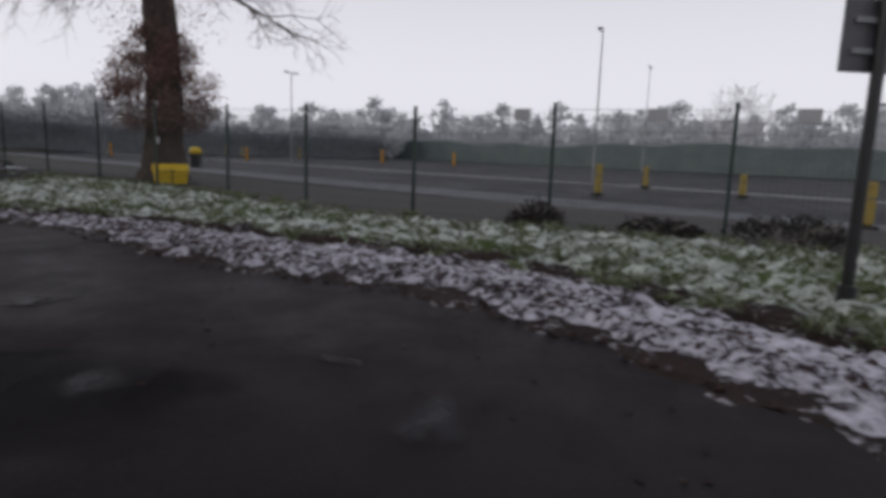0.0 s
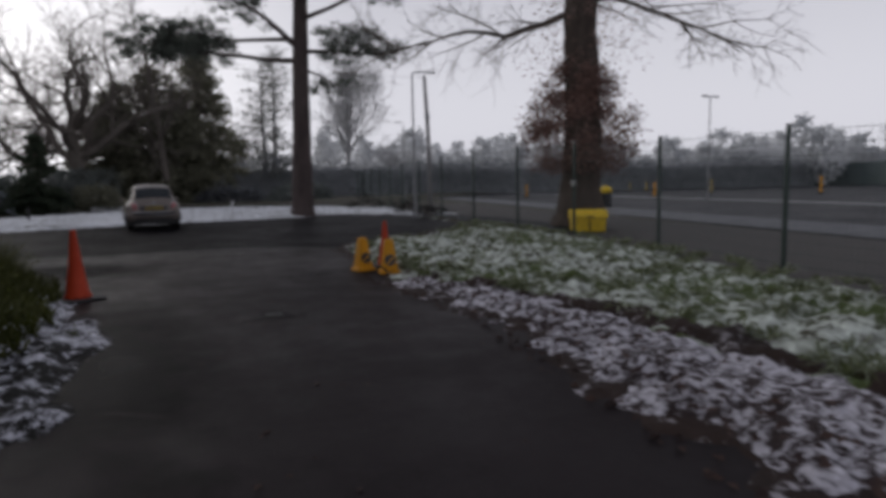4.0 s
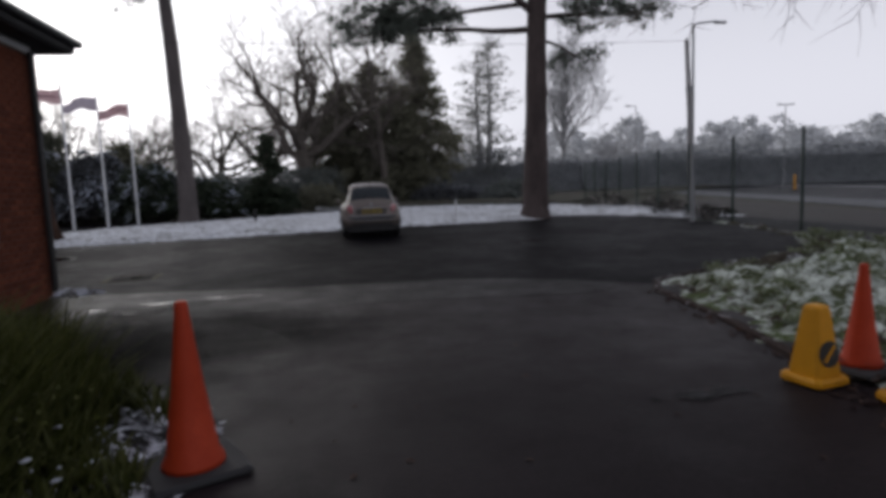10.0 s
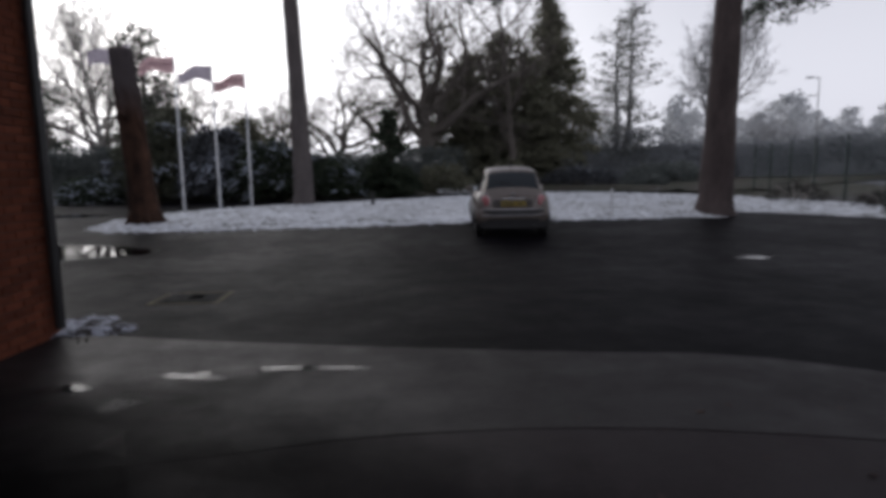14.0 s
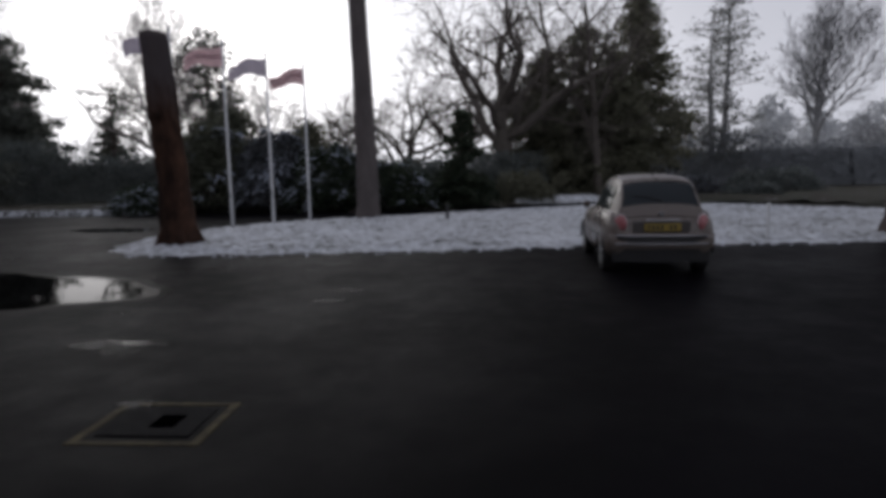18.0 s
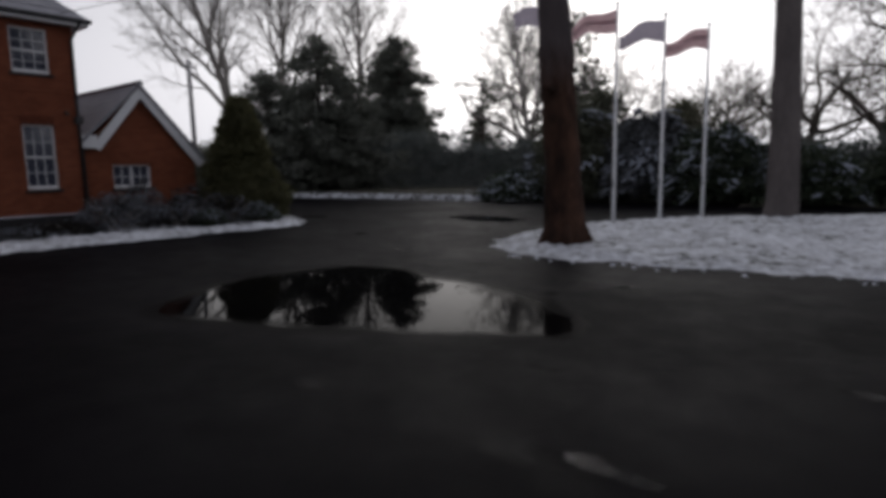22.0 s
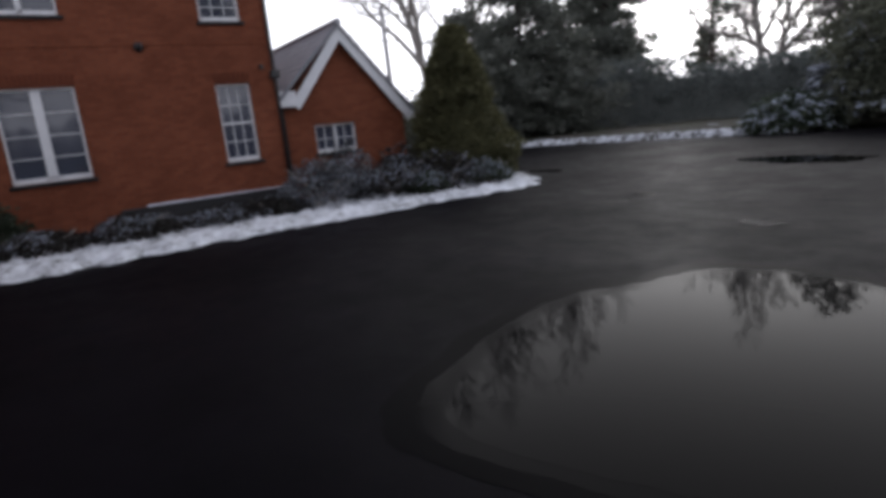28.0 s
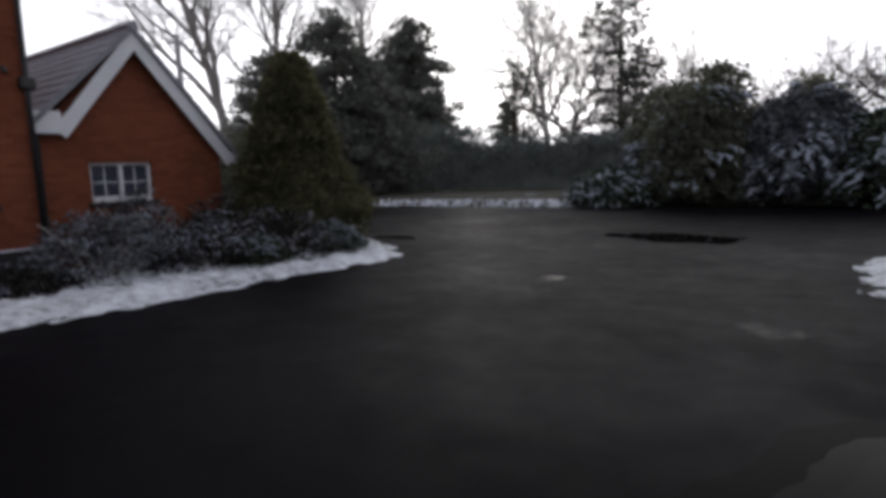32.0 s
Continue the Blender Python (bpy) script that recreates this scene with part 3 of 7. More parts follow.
M_PAINTLINE = plain("road_paint", (0.50, 0.50, 0.51), (0.38, 0.38, 0.39), 2, 0.7, 0.1)
M_SLUSH = plain("roadside_slush", (0.10, 0.105, 0.115), (0.045, 0.047, 0.052), 1.5, 0.7, 0.3)
M_FADED = plain("faded_yellow_paint", (0.085, 0.068, 0.028), (0.022, 0.019, 0.014), 9, 0.7, 0.2, spec=0.1)
M_CAST = plain("cast_iron", (0.003, 0.003, 0.0045), (0.006, 0.006, 0.008), 9, 0.6, 0.4, 0.0, spec=0.02)
# no hollow is cut: near-black colour gives the recess its darkness
M_HOLE = plain("recess_dark_colour", (0.001, 0.001, 0.001), (0.002, 0.002, 0.002), 9, 0.9, 0.2, spec=0.0)
M_CAR = plain("beige_car_paint", (0.165, 0.140, 0.124), (0.19, 0.162, 0.145), 2, 0.26, 0.0)
M_LENS = plain("pale_red_lens", (0.42, 0.13, 0.14), (0.48, 0.20, 0.21), 6, 0.25, 0.0)
# recess shade as colour: a darker copy of the car's beige
M_RECESS = plain("plate_recess_shade", (0.055, 0.048, 0.046), (0.075, 0.066, 0.062), 5, 0.5, 0.0)
M_LAMPRIM = plain("pale_lamp_rim", (0.55, 0.50, 0.50), (0.48, 0.43, 0.43), 6, 0.3, 0.0)
M_FROST = plain("frosted_paint", (0.40, 0.38, 0.37), (0.27, 0.245, 0.23), 6, 0.7, 0.1)
M_CARGLASS = glass("car_glass", (0.020, 0.026, 0.030), 0.28)
M_CHROME = plain("chrome", (0.6, 0.6, 0.62), (0.7, 0.7, 0.72), 5, 0.2, 0.0, 1.0)
M_PLATE = plain("yellow_number_plate", (0.33, 0.235, 0.035), (0.27, 0.19, 0.03), 6, 0.5, 0.0)
# flag dyes paled: haze and backlight are put into the cloth colour
M_FLAG_RED = fabric("haze_paled_red_cloth", (0.66, 0.46, 0.49))
M_FLAG_BLUE = fabric("haze_paled_blue_cloth", (0.46, 0.42, 0.50))
M_FLAG_PALE = fabric("pale_flag_cloth", (0.70, 0.57, 0.60))
M_SIGNGREY = plain("grey_sign_back", (0.10, 0.10, 0.108), (0.14, 0.14, 0.148), 4, 0.5, 0.1, 0.2)
M_NOTICE = plain("weathered_notice", (0.36, 0.36, 0.37), (0.44, 0.44, 0.45), 7, 0.7, 0.1)


# ---- ground ----
rnd = random.Random(7)
g = Geo()
g.add([(-2500, -2500, -0.07), (2500, -2500, -0.07), (2500, 2500, -0.07), (-2500, 2500, -0.07)], [(0, 1, 2, 3)])
solid("ground", g, M_FIELD, "rough winter grassland with thin snow reaching the horizon", "ground", kind="structure", fix=False)

SEAM = smoothed([(0.6, 18.1), (1.9, 17.55), (4.0, 17.25), (6.0, 17.0), (7.2, 16.95), (8.5, 16.2), (9.6, 15.2)], 2, False)
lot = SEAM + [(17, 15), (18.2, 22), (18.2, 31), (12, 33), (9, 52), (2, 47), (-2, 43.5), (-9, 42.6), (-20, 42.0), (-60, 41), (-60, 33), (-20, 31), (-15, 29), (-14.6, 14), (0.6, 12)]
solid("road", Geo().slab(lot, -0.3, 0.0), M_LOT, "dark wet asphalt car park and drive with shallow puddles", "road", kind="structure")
drive = SEAM[::-1] + [(0.6, 12), (0.6, -16), (10.5, -16), (10.5, 12), (10.5, 15)]
solid("driveway", Geo().slab(drive, -0.3, 0.005), M_DRIVE, "brownish damp asphalt driveway beside the grass verge", "driveway", kind="structure")

BAND = SEAM[:-4] + smoothed([(8.5, 15.35), (8.1, 15.2), (7.25, 15.4), (5.87, 15.6), (4.43, 15.48), (3.72, 15.25), (2.6, 15.0), (1.5, 15.1), (0.75, 15.3), (0.7, 18.0)], 2, False)
solid("drive_band", Geo().slab(BAND, 0.0, 0.009), M_BAND, "paler resurfaced strip of asphalt where the drive meets the car park", "driveway", kind="structure")

VERGE = [(6.0, -9), (6.5, -3), (6.95, -0.9), (7.4, -0.05), (8.15, 1.3), (8.45, 2.3), (8.5, 3.4), (8.4, 4.5), (8.5, 5.8), (8.7, 7.1), (8.7, 8.8), (8.3, 10.5),
         (8.65, 12.2), (8.95, 13.6), (9.1, 15.1), (9.55, 15.8), (10.3, 16.15), (11.7, 16.7), (13.4, 17.6), (14.9, 19.6), (15.9, 22), (16.6, 25), (16.4, 26), (16.1, 24.0), (15.6, 21), (15.3, 18), (14.8, 14.7), (14.1, 11.5), (12.8, 8.2), (12.2, 5.3), (12.3, 2.7), (12.5, 0), (12.8, -9)]
bankm = bank(VERGE, 0.075, 0.10, 0.9, 0.078, 11, 0.16)
solid("verge", bankm, M_VERGE, "tussocky grass verge dusted with snow and frost", "verge", kind="structure", smooth=True, fix=False)
STRIP_IN = [(5.2, -9), (5.6, -3), (6.0, -0.75), (6.5, 0.2), (7.25, 1.4), (7.5, 2.3), (7.5, 3.4), (7.4, 4.4), (7.6, 5.7), (8.15, 7.1), (8.2, 8.8), (8.15, 10.4),
            (8.7, 10.6), (9.1, 8.9), (9.2, 7.2), (9.0, 5.9), (8.95, 4.6), (9.1, 3.4), (9.0, 2.2), (8.7, 1.2), (7.9, -0.1), (7.4, -1), (6.9, -3), (6.4, -9)]
solid("leaf_strip", bank(STRIP_IN, 0.06, 0.10, 0.45, 0.03, 17, 0.18), M_LITTER, "strip of fallen leaves and patchy snow along the drive", "leaf litter", kind="structure", smooth=True, fix=False)

MOULD = [(6.15, -9), (6.6, -3), (7.05, -1.0), (7.55, -0.1), (8.35, 1.2), (8.65, 2.2), (8.75, 3.4), (8.6, 4.6), (8.65, 5.9), (8.85, 7.2), (8.8, 8.9), (8.45, 10.6),
         (8.9, 10.8), (9.35, 9.0), (9.5, 7.2), (9.3, 5.9), (9.25, 4.6), (9.4, 3.4), (9.3, 2.2), (9.0, 1.1), (8.2, -0.2), (7.7, -1.1), (7.2, -3), (6.7, -9)]
solid("leaf_band", bank(MOULD, 0.07, 0.125, 0.35, 0.035, 19, 0.22), M_LEAFMOULD, "band of dark rotting leaves between the snow and the grass", "leaf litter", kind="structure", smooth=True, fix=False)
TURF = [(10.2, 16.0), (11.7, 16.68), (13.4, 17.58), (14.9, 19.58), (15.85, 21.9), (16.3, 24.2), (15.9, 23.0), (15.3, 20.6), (14.5, 18.2), (13.2, 16.7), (11.8, 15.9), (10.9, 15.5)]
solid("bare_turf", bank(TURF, 0.07, 0.13, 0.35, 0.035, 21, 0.22), M_BARETURF, "trodden olive-brown turf between the car park and the fence", "turf", kind="structure", smooth=True, fix=False)
FRINGE = [(5.0, -9), (5.4, -3), (5.82, -0.75), (6.3, 0.25), (7.05, 1.5), (7.3, 2.3), (7.3, 3.4), (7.2, 4.4), (7.4, 5.7), (7.95, 7.1), (8.0, 8.8), (7.95, 10.6), (8.4, 11.0),
          (8.6, 8.9), (8.5, 7.2), (8.0, 5.9), (7.8, 4.4), (7.9, 3.4), (7.9, 2.2), (7.6, 1.2), (6.9, 0.1), (6.4, -1), (6.0, -3), (5.6, -9)]
solid("leaf_fringe", bank(FRINGE, 0.07, 0.02, 0.3, 0.008, 20, 0.2), M_LEAFMOULD, "trodden wet leaves at the edge of the drive", "leaf litter", kind="structure", smooth=True, fix=False)

LEFT = [(2.6, 4.2), (3.6, 5.0), (4.45, 6.2), (4.62, 7.2), (4.74, 8.2), (4.77, 9.0), (4.70, 9.8), (4.50, 11.0), (4.36, 12.1), (4.0, 12.75), (3.1, 13.0), (1.9, 13.1), (0.9, 13.1), (0.9, 4.2)]
solid("left_bank", bank(LEFT, 0.08, 0.10, 0.5, 0.03, 23, 0.16), M_MOULD, "snowy earth edge of the overgrown bank beside the brick building", "bank", kind="structure", smooth=True, fix=False)

ISLAND = [(13.6, 31.6), (12.6, 29.75), (11, 29.7), (8.5, 29.5), (5.4, 29.15), (2.0, 28.4), (-1.3, 27.85), (-3.4, 27.7), (-4.6, 27.95), (-5.5, 28.75), (-5.9, 29.7), (-6.1, 31.2),
          (-5.7, 33.4), (-4.9, 35.4), (-3.5, 36.9), (-1.6, 38.2), (1.0, 40.3), (3.4, 42.4), (8, 46.0), (12, 46), (17, 40), (19, 33), (18.6, 26.6), (16.9, 26.3), (16.2, 29.0), (14.9, 30.7)]
solid("snow_island", bank(ISLAND, 0.10, 0.12, 0.7, 0.035, 31, 0.17), M_SNOW, "lawn island under settled snow with tufts showing through", "snowy lawn", kind="structure", smooth=True, fix=False)

BED = [(-13.0, 12), (-13.1, 16), (-13.2, 19.5), (-13.3, 21.5), (-13.35, 23.5), (-13.2, 25.5), (-13.15, 27.5), (-12.9, 28.9), (-13.2, 29.8), (-14.4, 30.8), (-16, 31.4), (-18, 31.4), (-18, 12)]
solid("flower_bed", bank(BED, 0.08, 0.12, 0.5, 0.04, 41, 0.16), M_SNOW, "snow-covered border of the flower bed below the house", "flower bed", kind="structure", smooth=True, fix=False)

FARSIDE = [(-90, 41.6), (-27, 41.4), (-20, 42.2), (-14, 42.3), (-8, 42.6), (-2, 42.4), (1.5, 43.4), (4, 46.5), (7, 50), (12, 49), (20, 44), (60, 80), (60, 130), (-90, 130)]
gfar = bank(FARSIDE, 1.2, 0.25, 3.0, 0.05, 53, 0.25)
solid("far_lawn", gfar, M_FIELD, "rough grass with old snow below the trees beyond the back drive", "grass", kind="structure", smooth=True, fix=False)
FARRIM = [(-60, 41.7), (-27, 41.5), (-20, 42.1), (-13.6, 42.3), (-13.2, 43.0), (-20, 42.8), (-27, 42.2), (-60, 42.5)]
solid("snow_rim", bank(FARRIM, 0.15, 0.27, 0.3, 0.02, 57, 0.1), M_RIM, "thin line of snow along the back drive", "snow", kind="structure", smooth=True, fix=False)
PATCHSNOW = [(3.6, 47.6), (9, 50.6), (8.0, 53.5), (3.0, 50.5)]
solid("snow_patch", bank(PATCHSNOW, 0.2, 0.34, 0.6, 0.02, 59, 0.2), M_SNOW, "patch of snow on the grass by the dark trees", "snow", kind="structure", smooth=True, fix=False)


# puddles
def puddle(outline, label, times=3, seed=1, z=0.004, wet=None):
    pts = smoothed(outline, times)
    out = []
    for x, y in pts:
        k = noise.noise(Vector((x * 1.3, y * 1.3, seed))) * 0.14 + noise.noise(Vector((x * 5.0, y * 5.0, seed))) * 0.05
        cx = sum(p[0] for p in pts) / len(pts)
        cy = sum(p[1] for p in pts) / len(pts)
        d = math.hypot(x - cx, y - cy) + 1e-6
        out.append((x + (x - cx) / d * k, y + (y - cy) / d * k))
    gg = Geo().add([(x, y, z) for x, y in out], [tuple(range(len(out)))])
    return solid("puddle", gg, wet or M_WATER, label, "puddle", kind="structure", fix=False)


BIGPUDDLE = [(-5.25, 21.55), (-4.6, 21.75), (-3.4, 22.2), (-2.3, 22.72), (-1.6, 23.1), (-1.15, 23.4), (-1.35, 23.9), (-1.9, 24.35), (-2.7, 24.7), (-4.1, 24.9),
        (-5.0, 25.2), (-5.6, 25.15), (-6.0, 24.35), (-6.2, 23.4), (-6.0, 22.75), (-5.65, 22.1)]
puddle(BIGPUDDLE, "large still puddle mirroring the trees", 4, 3)
for grow, wet, z in ((0.16, M_RIMWET, 0.0032), (0.36, M_RIMDAMP, 0.0024)):
    cx, cy = -3.9, 23.4
    ring = [(x + (x - cx) / math.hypot(x - cx, y - cy) * grow, y + (y - cy) / math.hypot(x - cx, y - cy) * grow) for x, y in BIGPUDDLE]
    puddle(ring, "wet margin round the large puddle", 4, 3, z, wet)
# thin films, stains and plain dark patches; the dark ones hold no water
for cx, cy, rx, ry, film in ((-1.3, 25.9, 0.6, 0.3, M_SHEET), (-2.3, 24.95, 1.0, 0.25, M_SHEET), (-6.5, 27.2, 0.7, 0.45, M_DAMP), (2.2, 14.2, 3.3, 2.4, M_DARKPATCH), (1.9, 13.5, 2.7, 2.0, M_DARKPATCH), (4.95, 8.4, 1.15, 4.4, M_DARKEDGE), (4.6, 4.0, 1.1, 2.8, M_DARKEDGE), (1.55, 23.9, 0.55, 0.22, M_DAMP), (0.28, 21.12, 0.36, 0.13, M_SHALLOW), (0.1, 20.98, 0.9, 0.4, M_DAMP), (2.24, 16.27, 0.22, 0.12, M_SHALLOW),
                             (2.92, 16.47, 0.42, 0.14, M_SHALLOW), (2.75, 15.95, 0.55, 0.2, M_DAMP), (3.6, 16.65, 0.3, 0.09, M_SHALLOW), (4.07, 16.66, 0.26, 0.08, M_SHALLOW), (1.2, 19.63, 0.35, 0.13, M_DAMP),
                             (9.7, 21.95, 0.55, 0.14, M_SHALLOW), (9.9, 20.95, 0.35, 0.12, M_DAMP), (1.3, 16.1, 0.4, 0.2, M_DAMP), (-9.6, 28.2, 0.75, 0.45, M_DAMP), (-9.5, 28.75, 0.4, 0.22, M_SHALLOW),
                             (-1.9, 25.9, 0.9, 0.2, M_DAMP), (1.6, 23.2, 0.5, 0.2, M_DAMP), (-1.87, 21.03, 0.4, 0.2, M_DAMP), (-0.8, 22.4, 0.4, 0.15, M_DAMP),
                             (7.45, 11.7, 0.7, 0.14, M_DAMP), (5.9, 2.32, 0.2, 0.16, M_STAIN), (5.68, 1.95, 0.14, 0.3, M_STAIN), (5.65, 4.6, 0.4, 0.22, M_STAIN), (4.85, 2.8, 0.4, 0.3, M_STAIN), (5.2, 1.15, 0.4, 0.3, M_STAIN),
                             (6.3, 9.2, 0.7, 0.4, M_DAMP)):
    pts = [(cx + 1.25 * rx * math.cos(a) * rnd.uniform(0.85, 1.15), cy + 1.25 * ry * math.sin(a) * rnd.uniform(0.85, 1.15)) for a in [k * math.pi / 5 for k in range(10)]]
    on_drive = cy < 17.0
    words = "pale dried stain on the driveway" if film is M_STAIN else "soft-edged dark patch at the edge of the driveway" if film in (M_DARKPATCH, M_DARKEDGE) else "thin film of water on the asphalt"
    puddle(pts, words, 2, int(cx * 10) + 90, (0.0115 if film in (M_DARKPATCH, M_DARKEDGE) else 0.014 if on_drive else 0.006), film)
for cx, cy, rx, ry in ((-9.2, 34.0, 1.5, 0.75), (-15.2, 31.9, 0.8, 0.3)):
    pts = [(cx + rx * math.cos(a) * rnd.uniform(0.7, 1.25), cy + ry * math.sin(a) * rnd.uniform(0.7, 1.25)) for a in [k * math.pi / 5 for k in range(10)]]
    puddle(pts, "shallow puddle on the asphalt", 3, int(cx * 10) + 90)
# snow by the corner of the brick building
solid("snow_patch", bank([(1.15, 17.6), (1.6, 17.65), (1.75, 17.95), (1.4, 18.4), (1.0, 18.5), (0.6, 18.2)], 0.05, 0.05, 0.3, 0.02, 71, 0.16), M_PATCH,
      "small heap of snow at the corner of the brick building", "snow", kind="structure", smooth=True, fix=False)

# road beyond the fence
ddx, ddy = 0.30, 0.954


def far_line(x_at0, w0, w1, y0, y1):
    """A strip along the road beyond the fence."""
    return [(x_at0 + w0 + ddx * y0, y0), (x_at0 + w1 + ddx * y0, y0), (x_at0 + w1 + ddx * y1, y1), (x_at0 + w0 + ddx * y1, y1)]


solid("far_road", Geo().slab(far_line(0, 20.0, 86.0, -60, 130), -0.2, -0.03), M_ROAD, "wide grey tarmac road beyond the mesh fence", "road", kind="structure")
solid("road_slush", Geo().slab(far_line(0, 16.6, 19.8, -60, 130), -0.2, -0.022), M_SLUSH, "band of grey slush along the far road", "slush", kind="structure")
solid("road_line", Geo().slab(far_line(0, 31.3, 31.9, -60, 130), -0.2, -0.022), M_PAINTLINE, "pale painted line on the far road", "road marking", kind="structure")
solid("fence_earth", Geo().slab([(10.4, -40), (14, -40), (18.0, 6), (21.5, 20), (27, 40), (17.5, 40), (15.5, 20), (10.4, 12)], -0.2, -0.012), M_EARTH,
      "dark bare earth along the mesh fence", "earth", kind="structure")


# ---- buildings ----
def holed_wall(x0, x1, ys, zs, holes, top=None):
    """An upright wall of thickness x0..x1 along y, one connected mesh with openings (y, y, z, z); top(y) shapes its head."""
    ys = sorted({*ys, *[h[0] for h in holes], *[h[1] for h in holes]})
    zs = sorted({*zs, *[h[2] for h in holes], *[h[3] for h in holes]})
    ny, nz = len(ys), len(zs)
    vs = []
    for x in (x0, x1):
        for y in ys:
            for k, z in enumerate(zs):
                vs.append((x, y, top(y) if top and k == nz - 1 else z))
    at = lambda s, i, k: s * ny * nz + i * nz + k
    full = lambda i, k: 0 <= i < ny - 1 and 0 <= k < nz - 1 and not any(h[0] - 1e-6 <= ys[i] and ys[i + 1] <= h[1] + 1e-6 and h[2] - 1e-6 <= zs[k] and zs[k + 1] <= h[3] + 1e-6 for h in holes)
    fs = []
    for i in range(ny - 1):
        for k in range(nz - 1):
            if not full(i, k):
                continue
            fs.append((at(1, i, k), at(1, i + 1, k), at(1, i + 1, k + 1), at(1, i, k + 1)))
            fs.append((at(0, i, k), at(0, i, k + 1), at(0, i + 1, k + 1), at(0, i + 1, k)))
            for a, b, c, d in ((i - 1, k, (i, k), (i, k + 1)), (i + 1, k, (i + 1, k), (i + 1, k + 1)), (i, k - 1, (i, k), (i + 1, k)), (i, k + 1, (i, k + 1), (i + 1, k + 1))):
                if not full(a, b):
                    fs.append((at(1, *c), at(0, *c), at(0, *d), at(1, *d)))
    used = sorted({v for f in fs for v in f})
    back = {v: n for n, v in enumerate(used)}
    return Geo().add([vs[v] for v in used], [tuple(back[v] for v in f) for f in fs])


def sash_window(name, x, y0, y1, z0, z1, cols, rows, mullion=0.0, label="", arch=False):
    """A white painted window in a wall that faces +x, with bars, panes and a sill."""
    w = thing(name, label, "window", (x, (y0 + y1) / 2, z0), kind="structure")
    h, half = z1 - z0, (y1 - y0) / 2
    fr = 0.046
    gg = Geo()
    gg.box(-0.16, -half, 0, -0.06, -half + fr, h, 0.006)
    gg.box(-0.16, half - fr, 0, -0.06, half, h, 0.006)
    gg.box(-0.16, -half + fr, h - fr, -0.06, half - fr, h, 0.006)
    gg.box(-0.16, -half + fr, 0, -0.05, half - fr, fr + 0.05, 0.006)
    part("window_frame", gg, M_WHITE, w)
    part("window_sill", Geo().box(-0.10, -half - 0.07, -0.075, 0.06, half + 0.07, -0.004, 0.012), M_LEAD, w, "dark sill below the frame")
    if mullion:
        part("mullion", Geo().box(-0.15, -mullion, fr, -0.05, mullion, h - fr, 0.006), M_WHITE, w)
        spans = [(-half + fr, -mullion), (mullion, half - fr)]
    else:
        part("meeting_rail", Geo().box(-0.15, -half + fr, h / 2 - 0.025, -0.085, half - fr, h / 2 + 0.025, 0.005), M_WHITE, w)
        spans = [(-half + fr, half - fr)]
    for a, b in spans:
        for k in range(1, cols):
            yy = a + (b - a) * k / cols
            part("glazing_bar", Geo().box(-0.14, yy - 0.009, fr, -0.10, yy + 0.009, h - fr), M_WHITE, w)
        for k in range(1, rows):
            if not mullion and k * 2 == rows:
                continue
            zz = fr + (h - 2 * fr) * k / rows
            part("glazing_bar", Geo().box(-0.138, a, zz - 0.009, -0.102, b, zz + 0.009), M_WHITE, w)
        part("pane", Geo().box(-0.124, a, fr, -0.118, b, h - fr), M_GLASS, w)
    if arch:
        part("arch", arch_bricks(half, h), M_BRICK, w, "arch of red rubbed bricks")
    return w


def arch_bricks(half, h):
    gg = Geo()
    nb = int(half * 2 / 0.085)
    for k in range(nb):
        u = (k + 0.5) / nb * 2 - 1
        lean = u * 0.28
        rise = 0.03 * (1 - u * u)
        m = pose(0.0, u * half, h + 0.005 + rise, -math.degrees(lean) * 1.0)
        gg.box(-0.04, -0.036, 0.0, 0.012, 0.036, 0.21, 0.004, m)
    return gg


HX = -16.45
house = thing("house", "two-storey red brick house with white sash windows and a grey slate hipped roof", "house", (0, 0, 0), kind="structure")
HOLES = [(23.68, 24.41, 1.25, 2.92), (23.60, 24.45, 4.22, 5.35), (19.74, 21.06, 1.29, 3.03), (19.86, 21.06, 4.32, 5.35)]
HTOP, HY1 = 5.52, 25.05
part("wall_front", holed_wall(HX - 0.3, HX, (12.0, HY1), (0.0, HTOP), HOLES), M_BRICK_Y, house)
gg = Geo().box(HX - 9, HY1 - 0.3, 0, HX - 0.3, HY1 - 0.002, HTOP)
part("wall_side", gg, M_BRICK_X, house)
part("wall_back", Geo().box(HX - 9.3, 12, 0, HX - 9.0, HY1 - 0.002, HTOP), M_BRICK_Y, house)
part("wall_south", Geo().box(HX - 9, 12, 0, HX - 0.3, 12.3, HTOP), M_BRICK_X, house)
part("inner_floor", Geo().box(HX - 9, 12.3, 3.4, HX - 0.3, HY1 - 0.3, 3.7), M_LEAD, house)
gg = Geo().box(HX - 0.0, 21.4, 0.0, HX + 0.13, HY1 + 0.05, 0.56, 0.015)
part("plinth", gg, M_LEAD, house, "dark plinth below the ledge")
gg = Geo()
y = 21.9
while y < HY1:
    ln = rnd.uniform(0.5, 1.4)
    if rnd.random() < 0.92:
        gg.box(HX + 0.003, y, 0.56, HX + 0.115 + rnd.uniform(-0.02, 0.015), min(y + ln, HY1 + 0.03), 0.575 + rnd.uniform(0.005, 0.03), 0.008)
    y += ln
part("ledge_snow", gg, M_SNOWCAP, house, "thin snow lying on the plinth ledge")
part("string_course", Geo().box(HX, 12, 3.75, HX + 0.012, HY1 + 0.004, 3.79, 0.003), M_BRICK_Y, house)
